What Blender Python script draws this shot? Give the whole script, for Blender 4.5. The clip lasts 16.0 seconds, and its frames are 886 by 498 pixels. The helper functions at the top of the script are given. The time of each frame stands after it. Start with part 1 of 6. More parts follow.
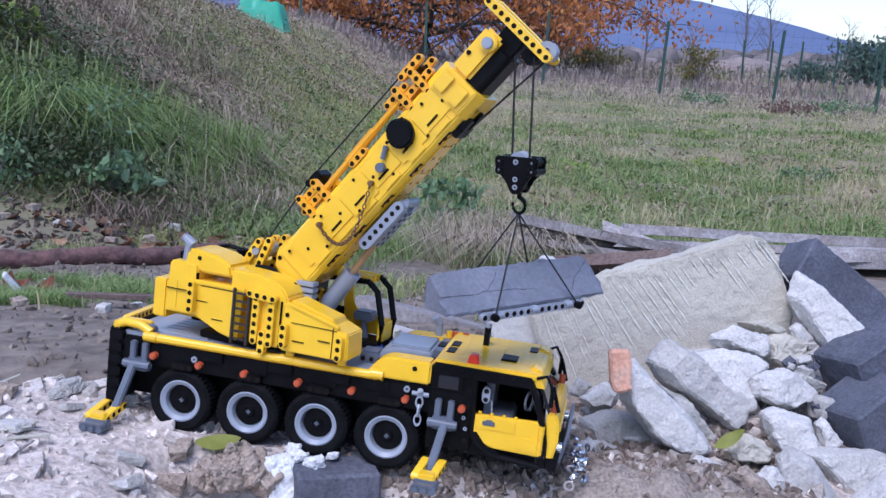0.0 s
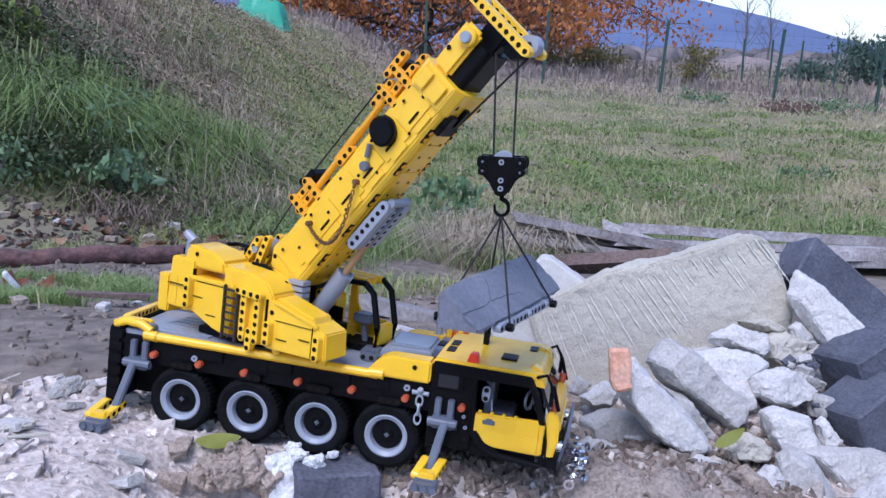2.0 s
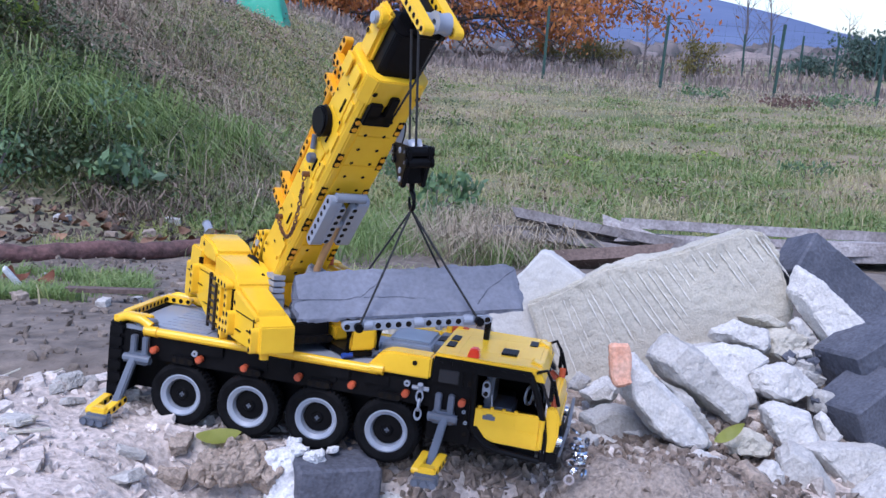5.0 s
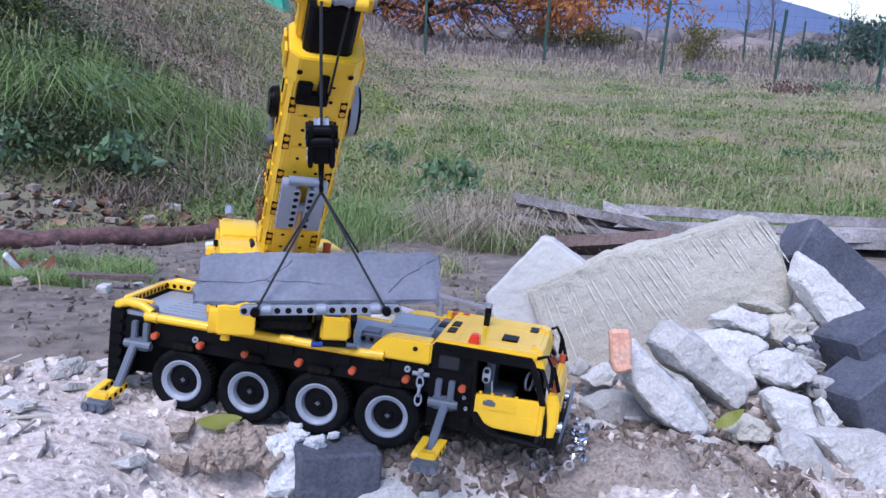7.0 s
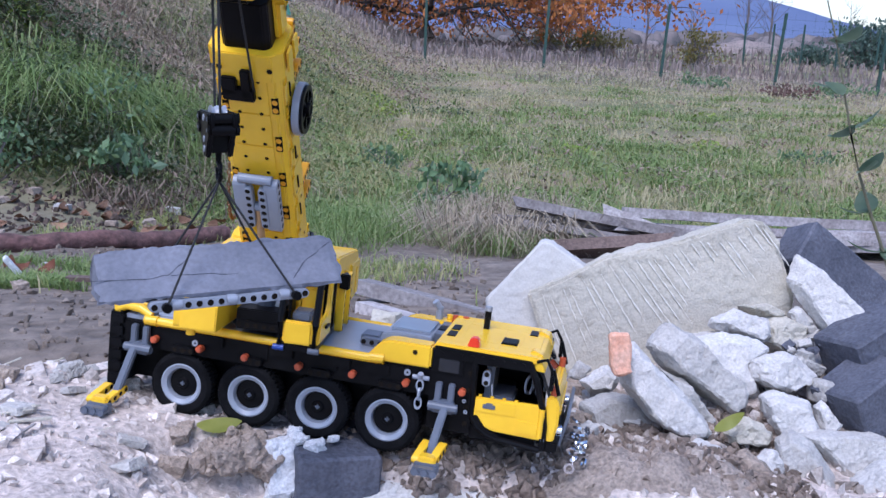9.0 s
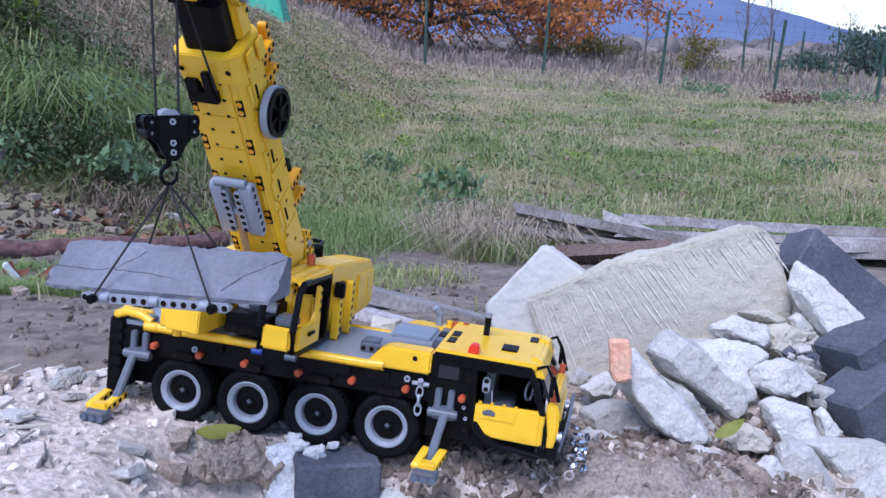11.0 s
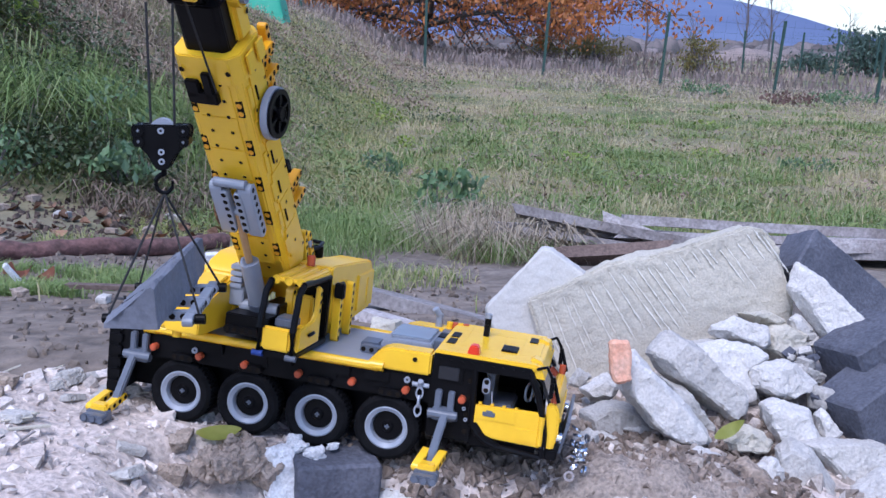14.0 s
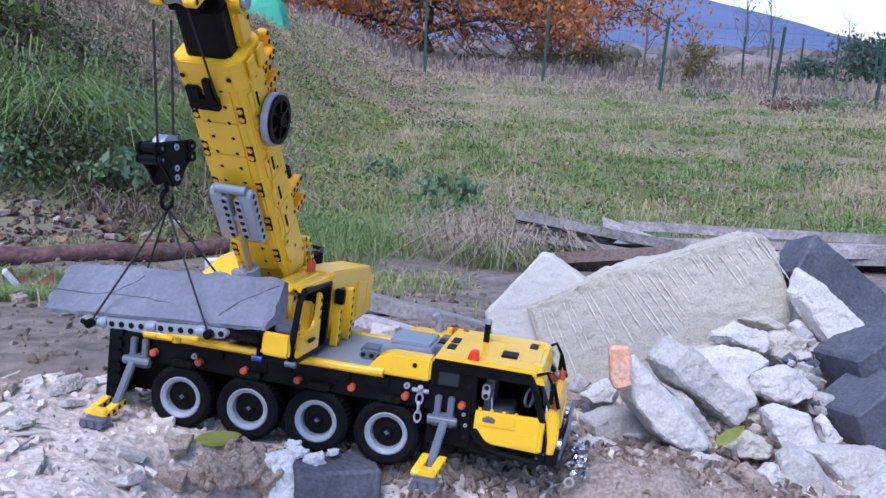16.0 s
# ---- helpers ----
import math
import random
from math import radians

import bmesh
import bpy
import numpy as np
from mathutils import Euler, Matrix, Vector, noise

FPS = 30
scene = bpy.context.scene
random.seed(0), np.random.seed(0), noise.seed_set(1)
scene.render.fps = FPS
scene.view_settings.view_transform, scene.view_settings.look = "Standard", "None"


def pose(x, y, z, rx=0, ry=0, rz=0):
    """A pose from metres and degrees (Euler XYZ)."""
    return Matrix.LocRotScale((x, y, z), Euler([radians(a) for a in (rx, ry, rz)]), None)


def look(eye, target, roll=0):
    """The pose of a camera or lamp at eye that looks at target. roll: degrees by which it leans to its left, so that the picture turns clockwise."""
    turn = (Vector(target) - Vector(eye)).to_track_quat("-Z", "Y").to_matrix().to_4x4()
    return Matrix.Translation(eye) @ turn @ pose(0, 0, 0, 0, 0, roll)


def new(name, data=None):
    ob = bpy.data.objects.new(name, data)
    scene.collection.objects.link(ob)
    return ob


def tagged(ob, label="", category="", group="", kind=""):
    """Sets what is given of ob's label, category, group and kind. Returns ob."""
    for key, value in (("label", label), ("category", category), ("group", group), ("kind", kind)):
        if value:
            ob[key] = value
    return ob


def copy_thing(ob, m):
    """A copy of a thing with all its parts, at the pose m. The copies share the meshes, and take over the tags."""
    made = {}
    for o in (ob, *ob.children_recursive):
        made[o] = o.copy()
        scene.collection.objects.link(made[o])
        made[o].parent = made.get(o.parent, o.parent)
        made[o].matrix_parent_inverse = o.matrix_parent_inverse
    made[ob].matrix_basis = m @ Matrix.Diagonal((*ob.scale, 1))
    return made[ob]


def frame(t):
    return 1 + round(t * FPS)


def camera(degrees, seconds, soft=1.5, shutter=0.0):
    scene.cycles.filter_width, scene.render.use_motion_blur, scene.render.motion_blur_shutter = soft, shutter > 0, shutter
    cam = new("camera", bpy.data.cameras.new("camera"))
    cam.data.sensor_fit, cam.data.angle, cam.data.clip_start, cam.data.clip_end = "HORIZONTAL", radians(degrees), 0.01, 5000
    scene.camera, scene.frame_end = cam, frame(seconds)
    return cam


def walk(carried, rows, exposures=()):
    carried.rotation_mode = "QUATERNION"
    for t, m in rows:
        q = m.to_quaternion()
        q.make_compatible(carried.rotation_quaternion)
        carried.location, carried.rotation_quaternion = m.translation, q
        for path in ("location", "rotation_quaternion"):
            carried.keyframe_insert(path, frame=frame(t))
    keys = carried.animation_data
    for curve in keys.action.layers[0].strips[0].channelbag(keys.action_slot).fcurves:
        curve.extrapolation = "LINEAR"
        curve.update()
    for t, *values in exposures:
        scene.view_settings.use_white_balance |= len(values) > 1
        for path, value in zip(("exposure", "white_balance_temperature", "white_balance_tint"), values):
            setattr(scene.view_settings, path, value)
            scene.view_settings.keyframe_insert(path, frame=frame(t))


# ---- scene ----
cam = camera(48.0, 16.0)
EYE_Z = 1.0
LEAN = 1.5
TILT = -10.8


def eye_pose(drop):
    """The camera's pose; drop: degrees that it has tilted down."""
    return Matrix.Translation((0, 0, EYE_Z)) @ pose(0, 0, 0, 90 + TILT - drop) @ pose(0, 0, 0, 0, 0, LEAN)


TILTS = ((0, 0), (0.5, 0), (1.0, .05), (1.5, .06), (3.0, .06), (3.5, .1), (4.0, .19), (4.2, .24), (5.3, .33), (6.5, .55), (6.7, .82),
         (7.0, 1.13), (7.5, 1.27), (7.8, 1.42), (8.0, 1.5), (8.2, 1.2), (8.5, .91), (9.0, .94), (9.2, .94), (10.2, .72), (11.3, .55), (12.0, .53),
         (12.5, .55), (13.0, .52), (13.5, .46), (14.0, .52), (14.5, .39), (15.0, .36), (15.5, .26), (16.0, .19))
walk(cam, [(t, eye_pose(d)) for t, d in TILTS], [(0, .86, 5600, 20), (4, .91, 5600, 20), (7, .96, 5600, 20), (16, .96, 5600, 20)])

# ---- light: an overcast autumn day ----
world = bpy.data.worlds.new("sky")
scene.world = world
world.use_nodes = True
sky = world.node_tree.nodes.new("ShaderNodeTexSky")
sky.sky_type, sky.sun_disc = "NISHITA", False
sky.sun_elevation, sky.sun_rotation = radians(58), radians(207)
sky.air_density, sky.dust_density, sky.ozone_density = 1.0, 1.0, 1.5
background = world.node_tree.nodes["Background"]
background.inputs["Strength"].default_value = 0.115
world.node_tree.links.new(sky.outputs["Color"], background.inputs["Color"])
sun = new("sun", bpy.data.lights.new("sun", "SUN"))
sun.data.energy, sun.data.angle, sun.data.color = 1.5, radians(34), (1.0, .97, .94)
sun.matrix_basis = look((-3, -6, 10.7), (0, 0, 0))


# ---- materials ----
def mat(name, color, rough=.5, metal=0.0, second=None, scale=20.0, bump=0.0, bump_scale=None, fine=None, island=0.0, objects=0.0,
        spec=.5, translucent=0.0, detail=6.0, low=.35, high=.65):
    """A principled surface whose colour wanders to a second one, with a fine grain and relief."""
    m = bpy.data.materials.new(name)
    m.use_nodes = True
    nt = m.node_tree
    N, L = nt.nodes, nt.links
    p = N["Principled BSDF"]
    p.inputs["Roughness"].default_value, p.inputs["Metallic"].default_value = rough, metal
    p.inputs["Specular IOR Level"].default_value = spec
    co = N.new("ShaderNodeTexCoord")
    second = second or tuple(c * .85 for c in color)
    n1 = N.new("ShaderNodeTexNoise")
    n1.inputs["Scale"].default_value, n1.inputs["Detail"].default_value, n1.inputs["Roughness"].default_value = scale, detail, .65
    L.new(co.outputs["Object"], n1.inputs["Vector"])
    ramp = N.new("ShaderNodeMapRange")
    ramp.inputs["From Min"].default_value, ramp.inputs["From Max"].default_value = low, high
    L.new(n1.outputs["Fac"], ramp.inputs["Value"])
    mix = N.new("ShaderNodeMix")
    mix.data_type = "RGBA"
    mix.inputs["A"].default_value, mix.inputs["B"].default_value = (*color, 1), (*second, 1)
    L.new(ramp.outputs["Result"], mix.inputs["Factor"])
    out = mix.outputs["Result"]
    n2 = N.new("ShaderNodeTexNoise")
    n2.inputs["Scale"].default_value, n2.inputs["Detail"].default_value = bump_scale or scale * 9, 8
    L.new(co.outputs["Object"], n2.inputs["Vector"])
    if fine:
        hs = N.new("ShaderNodeMapRange")
        hs.inputs["From Min"].default_value, hs.inputs["From Max"].default_value = .3, .7
        hs.inputs["To Min"].default_value, hs.inputs["To Max"].default_value = 1 - fine, 1 + fine
        L.new(n2.outputs["Fac"], hs.inputs["Value"])
        vm = N.new("ShaderNodeVectorMath")
        vm.operation = "SCALE"
        L.new(out, vm.inputs[0]), L.new(hs.outputs["Result"], vm.inputs["Scale"])
        out = vm.outputs["Vector"]
    for amount, node, socket in ((island, "ShaderNodeNewGeometry", "Random Per Island"), (objects, "ShaderNodeObjectInfo", "Random")):
        if amount:
            g = N.new(node)
            r = N.new("ShaderNodeMapRange")
            r.inputs["To Min"].default_value, r.inputs["To Max"].default_value = 1 - amount, 1 + amount
            L.new(g.outputs[socket], r.inputs["Value"])
            vm = N.new("ShaderNodeVectorMath")
            vm.operation = "SCALE"
            L.new(out, vm.inputs[0]), L.new(r.outputs["Result"], vm.inputs["Scale"])
            out = vm.outputs["Vector"]
    L.new(out, p.inputs["Base Color"])
    if bump:
        b = N.new("ShaderNodeBump")
        b.inputs["Strength"].default_value, b.inputs["Distance"].default_value = 1.0, bump
        L.new(n2.outputs["Fac"], b.inputs["Height"])
        L.new(b.outputs["Normal"], p.inputs["Normal"])
    if translucent:
        t = N.new("ShaderNodeBsdfTranslucent")
        L.new(out, t.inputs["Color"])
        s = N.new("ShaderNodeMixShader")
        s.inputs["Fac"].default_value = translucent
        L.new(p.outputs["BSDF"], s.inputs[1]), L.new(t.outputs["BSDF"], s.inputs[2])
        L.new(s.outputs["Shader"], N["Material Output"].inputs["Surface"])
    return m


def many_hued(m, colors):
    """Gives each separate blade or leaf of a mesh one of several colours."""
    nt = m.node_tree
    g, r = nt.nodes.new("ShaderNodeNewGeometry"), nt.nodes.new("ShaderNodeValToRGB")
    e = r.color_ramp.elements
    while len(e) < len(colors):
        e.new(.5)
    for i, c in enumerate(colors):
        e[i].position, e[i].color = i / (len(colors) - 1), (*c, 1)
    nt.links.new(g.outputs["Random Per Island"], r.inputs["Fac"])
    for n in nt.nodes:
        if n.bl_idname in ("ShaderNodeBsdfPrincipled", "ShaderNodeBsdfTranslucent"):
            nt.links.new(r.outputs["Color"], n.inputs[0])
    return m


YELLOW = mat("yellow_plastic", (.90, .55, .022), .26, second=(.84, .50, .018), scale=30, bump=.00005, bump_scale=500)
AMBER = mat("amber_plastic", (.86, .40, .006), .3, second=(.80, .37, .006), scale=30)
BLACK = mat("black_plastic", (.0035, .0035, .0042), .36, second=(.006, .006, .007), scale=60, spec=.10)
# near-black that stands in for the shade inside holes, slots and seams
RECESS_SHADE = mat("recess_shade_black", (.008, .006, .005), .7, second=(.014, .010, .006), scale=200, spec=.1)
LGREY = mat("light_grey_plastic", (.30, .33, .385), .3, second=(.27, .295, .345), scale=40)
DGREY = mat("dark_grey_plastic", (.12, .14, .18), .35, second=(.095, .11, .14), scale=40)
ORANGE = mat("orange_lens", (.55, .11, .045), .25, second=(.45, .09, .035), scale=60)
RED = mat("red_lens", (.8, .05, .015), .25, second=(.65, .04, .01), scale=60)
RUBBER = mat("tyre_rubber", (.0045, .0045, .0052), .8, second=(.010, .010, .011), scale=50, bump=.0002, bump_scale=900, fine=.3, spec=.07)
CHROME = mat("chrome_plastic", (.75, .76, .8), .18, 1.0, second=(.6, .62, .66), scale=60)
ROPE = mat("black_cord", (.012, .012, .013), .8, second=(.02, .02, .02), scale=300)
BRONZE = mat("bronze_chain", (.22, .11, .055), .45, .5, second=(.15, .075, .04), scale=100)
TAN = mat("tan_rod", (.45, .27, .12), .4, second=(.38, .22, .1), scale=80)
GLASS = mat("smoked_glass", (.02, .022, .025), .06, second=(.025, .026, .03), scale=10)
SLAB = mat("grey_slate", (.125, .134, .165), .7, second=(.190, .20, .24), scale=14, bump=.0005, bump_scale=260, fine=.14)
LIME = mat("cream_limestone", (.53, .495, .41), .9, second=(.43, .40, .335), scale=9, bump=.0012, bump_scale=330, fine=.14, low=.3, high=.72)
WSTONE = mat("white_limestone", (.60, .58, .55), .9, second=(.47, .45, .42), scale=15, bump=.0014, bump_scale=330, fine=.17, objects=.09, low=.3, high=.72)
WSMOOTH = mat("sawn_limestone", (.57, .555, .52), .9, second=(.50, .485, .45), scale=7, bump=.0004, bump_scale=420, fine=.08)
GSTONE = mat("grey_limestone", (.49, .47, .44), .9, second=(.37, .35, .32), scale=15, bump=.0014, bump_scale=320, fine=.18, objects=.12, low=.3, high=.72)
BASALT = mat("dark_basalt", (.066, .071, .092), .8, second=(.125, .13, .16), scale=16, bump=.0015, bump_scale=260, fine=.25, low=.35, high=.7)
BRICK = mat("orange_brick", (.68, .33, .21), .9, second=(.72, .45, .33), scale=45, bump=.001, bump_scale=250, fine=.2)
CLOD = mat("brown_clod", (.38, .31, .25), .95, second=(.27, .215, .17), scale=24, bump=.003, bump_scale=200, fine=.35)
CRUMB = mat("white_crumbs", (.72, .72, .72), .9, second=(.6, .6, .6), scale=60, bump=.0008, bump_scale=400, fine=.2)
RUBBLE = mat("pale_rubble", (.60, .52, .47), .95, second=(.44, .375, .33), scale=9, bump=.004, bump_scale=140, fine=.35)
SAND = mat("pinkish_sand", (.36, .30, .25), .95, second=(.25, .205, .17), scale=22, bump=.004, bump_scale=260, fine=.35)
PEBBLE = mat("pale_pebbles", (.68, .61, .56), .9, second=(.52, .46, .41), scale=40, bump=.001, bump_scale=300, fine=.25, island=.3)
WOOD = mat("weathered_wood", (.42, .39, .38), .85, second=(.23, .20, .19), scale=9, bump=.002, bump_scale=120, fine=.3, objects=.38)
DARKWOOD = mat("wet_brown_wood", (.11, .075, .06), .8, second=(.17, .12, .1), scale=9, bump=.002, bump_scale=120, fine=.3)
BARK = mat("reddish_bark", (.17, .085, .075), .85, second=(.10, .058, .052), scale=11, bump=.006, bump_scale=60, fine=.45)
TREEBARK = mat("dark_bark", (.05, .04, .038), .9, second=(.08, .065, .06), scale=6, bump=.02, bump_scale=30, fine=.3)
TWIG = mat("grey_twigs", (.17, .145, .145), .9, second=(.12, .1, .1), scale=4)
POST = mat("green_post", (.022, .06, .05), .5, second=(.03, .075, .06), scale=8)
TARP = mat("green_tarp", (.05, .42, .27), .5, second=(.04, .36, .22), scale=1.2, bump=.02, bump_scale=6)
LEAF = mat("yellow_green_leaf", (.46, .48, .13), .5, second=(.38, .41, .10), scale=40, translucent=.25)
DRYLEAF = mat("rusty_leaf", (.34, .13, .075), .7, second=(.22, .09, .05), scale=30)
GREENLEAF = mat("grey_green_leaf", (.22, .30, .20), .5, second=(.17, .25, .17), scale=40, translucent=.3)
# the distance haze is mixed into the ridge's blue base colour
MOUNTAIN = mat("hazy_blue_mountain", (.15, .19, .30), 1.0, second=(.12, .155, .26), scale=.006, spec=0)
FARWOOD = mat("far_grey_wood", (.20, .17, .165), 1.0, second=(.13, .12, .12), scale=.4, spec=0, island=.3)
HEDGE = many_hued(mat("hedge_leaves", (.05, .09, .06), .7, translucent=.2), [(.06, .10, .085), (.08, .13, .10), (.10, .15, .11)])
AUTUMN = many_hued(mat("autumn_leaves", (.4, .16, .04), .7, translucent=.3), [(.44, .14, .045), (.55, .21, .055), (.36, .12, .045), (.6, .28, .09)])
YSHRUB = many_hued(mat("yellowing_leaves", (.2, .18, .05), .7, translucent=.3), [(.16, .15, .05), (.22, .17, .05), (.13, .13, .05)])
GREEN = many_hued(mat("green_grass", (.1, .15, .04), .6, translucent=.35), [(.18, .25, .065), (.25, .32, .09), (.33, .37, .13), (.42, .41, .18), (.52, .44, .27)])
LUSH = many_hued(mat("lush_grass", (.15, .2, .05), .6, translucent=.35), [(.14, .215, .06), (.19, .28, .08), (.25, .33, .11), (.31, .36, .15)])
# dark browns that give bare soil and the shade between stems as colour
SHADE_THATCH = many_hued(mat("shade_dark_thatch", (.12, .09, .07), .9), [(.10, .075, .055), (.16, .12, .09), (.22, .16, .12), (.09, .09, .05)])
SCORE = mat("fresh_score", (.68, .655, .59), .9, second=(.60, .575, .51), scale=90)
DEADLEAF = mat("brown_dead_leaf", (.24, .13, .08), .8, second=(.34, .2, .12), scale=30, objects=.35)
WEED = many_hued(mat("weed_leaves", (.08, .14, .05), .6, translucent=.3), [(.11, .19, .09), (.15, .25, .11), (.13, .2, .13), (.2, .28, .11)])


def ground_material():
    """Bare earth by the heap, turf in the meadow, dry and green in patches."""
    m = mat("earth_and_turf", (.23, .19, .155), .95, second=(.12, .095, .075), scale=3.2, bump=.012, bump_scale=28, fine=.35)
    nt = m.node_tree
    N, L = nt.nodes, nt.links
    p = N["Principled BSDF"]
    earth = p.inputs["Base Color"].links[0].from_socket
    co = N.new("ShaderNodeTexCoord")
    n = N.new("ShaderNodeTexNoise")
    n.inputs["Scale"].default_value, n.inputs["Detail"].default_value = .55, 8
    L.new(co.outputs["Object"], n.inputs["Vector"])
    r = N.new("ShaderNodeValToRGB")
    e = r.color_ramp.elements
    e[0].position, e[0].color = .38, (.12, .145, .055, 1)
    e[1].position, e[1].color = .62, (.30, .235, .155, 1)
    L.new(n.outputs["Fac"], r.inputs["Fac"])
    sep = N.new("ShaderNodeSeparateXYZ")
    L.new(co.outputs["Object"], sep.inputs["Vector"])
    add = N.new("ShaderNodeMath")
    add.operation = "ADD"
    n3 = N.new("ShaderNodeTexNoise")
    n3.inputs["Scale"].default_value, n3.inputs["Detail"].default_value = 2.5, 5
    L.new(co.outputs["Object"], n3.inputs["Vector"])
    L.new(sep.outputs["Y"], add.inputs[0]), L.new(n3.outputs["Fac"], add.inputs[1])
    k = N.new("ShaderNodeMapRange")
    k.inputs["From Min"].default_value, k.inputs["From Max"].default_value = 3.3, 4.1
    L.new(add.outputs["Value"], k.inputs["Value"])
    mix = N.new("ShaderNodeMix")
    mix.data_type = "RGBA"
    L.new(k.outputs["Result"], mix.inputs["Factor"]), L.new(earth, mix.inputs["A"]), L.new(r.outputs["Color"], mix.inputs["B"])
    L.new(mix.outputs["Result"], p.inputs["Base Color"])
    return m


EARTH = ground_material()


# ---- mesh helpers ----
def mesh_of(name, bm, materials, smooth=None):
    me = bpy.data.meshes.new(name)
    bmesh.ops.recalc_face_normals(bm, faces=bm.faces)
    if smooth is not None:
        for f in bm.faces:
            f.smooth = True
        for e in bm.edges:
            e.smooth = len(e.link_faces) == 2 and e.calc_face_angle(0) < smooth
    bm.to_mesh(me)
    bm.free()
    for m in materials if isinstance(materials, (list, tuple)) else [materials]:
        me.materials.append(m)
    return me


def part(name, bm, materials, parent, label="", smooth=.6):
    """Links a bmesh as one mesh object under a thing or a part."""
    ob = new(name, mesh_of(name, bm, materials, smooth))
    ob.parent = parent
    return tagged(ob, label)


def thing(name, bm, materials, label, category, group="", kind="", m=None, smooth=.6):
    ob = new(name, mesh_of(name, bm, materials, smooth))
    ob.matrix_basis = m or Matrix()
    return tagged(ob, label, category, group, kind)


def add_box(bm, x0, x1, y0, y1, z0, z1, bevel=.0008, mi=0, m=None):
    """A box with eased edges."""
    b = bmesh.new()
    bmesh.ops.create_cube(b, size=1)
    for v in b.verts:
        v.co = Vector((x0 + (v.co.x + .5) * (x1 - x0), y0 + (v.co.y + .5) * (y1 - y0), z0 + (v.co.z + .5) * (z1 - z0)))
    return add(bm, b, bevel, mi, m)


def add(bm, b, bevel=0.0, mi=0, m=None):
    if bevel:
        bmesh.ops.bevel(b, geom=[e for e in b.edges if e.calc_face_angle(0) > .3], offset=bevel, segments=2, affect="EDGES", clamp_overlap=True)
    for f in b.faces:
        f.material_index = mi
    if m:
        b.transform(m)
    me = bpy.data.meshes.new("tmp")
    b.to_mesh(me)
    b.free()
    bm.from_mesh(me)
    bpy.data.meshes.remove(me)
    return bm


def add_prism(bm, outline, y0, y1, bevel=.001, mi=0, m=None):
    """A side outline in x and z, drawn out from y0 to y1."""
    b = bmesh.new()
    low = [b.verts.new((x, y0, z)) for x, z in outline]
    high = [b.verts.new((x, y1, z)) for x, z in outline]
    b.faces.new(low), b.faces.new(high[::-1])
    for i in range(len(outline)):
        j = (i + 1) % len(outline)
        b.faces.new((low[i], low[j], high[j], high[i]))
    bmesh.ops.recalc_face_normals(b, faces=b.faces)
    return add(bm, b, bevel, mi, m)


def add_rod(bm, a, b, r, r2=None, sides=12, mi=0, m=None, bevel=0.0):
    """A round rod from a to b."""
    a, b = Vector(a), Vector(b)
    k = bmesh.new()
    bmesh.ops.create_cone(k, cap_ends=True, segments=sides, radius1=r, radius2=r if r2 is None else r2, depth=(b - a).length)
    k.transform(Matrix.Translation((a + b) / 2) @ (b - a).to_track_quat("Z", "Y").to_matrix().to_4x4())
    return add(bm, k, bevel, mi, m)


def add_tube(bm, points, r, sides=8, mi=0):
    """A bent hose or rope through points."""
    pts = [Vector(p) for p in points]
    rings = []
    for i, p in enumerate(pts):
        d = (pts[min(i + 1, len(pts) - 1)] - pts[max(i - 1, 0)]).normalized()
        q = d.to_track_quat("Z", "Y")
        rr = r[i] if isinstance(r, (list, tuple)) else r
        rings.append([bm.verts.new(p + q @ Vector((rr * math.cos(a * math.tau / sides), rr * math.sin(a * math.tau / sides), 0))) for a in range(sides)])
    for u, v in zip(rings, rings[1:]):
        for k in range(sides):
            f = bm.faces.new((u[k], u[(k + 1) % sides], v[(k + 1) % sides], v[k]))
            f.material_index = mi
    bm.faces.new(rings[0][::-1]).material_index = mi
    bm.faces.new(rings[-1]).material_index = mi
    return bm


def add_lathe(bm, profile, sides=40, mi=0, m=None):
    """Turns a closed profile of (radius, y) about the y axis."""
    b = bmesh.new()
    rings = []
    for k in range(sides):
        a = k * math.tau / sides
        rings.append([b.verts.new((r * math.cos(a), y, r * math.sin(a))) for r, y in profile])
    for k in range(sides):
        u, v = rings[k], rings[(k + 1) % sides]
        for i in range(len(profile)):
            j = (i + 1) % len(profile)
            if profile[i][0] < 1e-6 and profile[j][0] < 1e-6:
                continue
            b.faces.new((u[i], u[j], v[j], v[i]))
    bmesh.ops.remove_doubles(b, verts=b.verts, dist=1e-6)
    return add(bm, b, 0, mi, m)


STUD = .008


def add_beam(bm, n, m, w=.0037, mi=0, hole=1):
    """A round-ended beam with n pin holes along x; the holes run along y, ringed and slightly sunk, with black floors
    for their shade.
    """
    L = (n - 1) * STUD
    out = []
    for k in range(7):
        a = math.pi / 2 + k * math.pi / 6
        out.append((w * math.cos(a), w * math.sin(a)))
    for k in range(7):
        a = -math.pi / 2 + k * math.pi / 6
        out.append((L + w * math.cos(a), w * math.sin(a)))
    add_prism(bm, out, -w, w, .0004, mi, m)
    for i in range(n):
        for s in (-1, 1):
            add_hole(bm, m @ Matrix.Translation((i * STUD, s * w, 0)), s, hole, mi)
    return bm


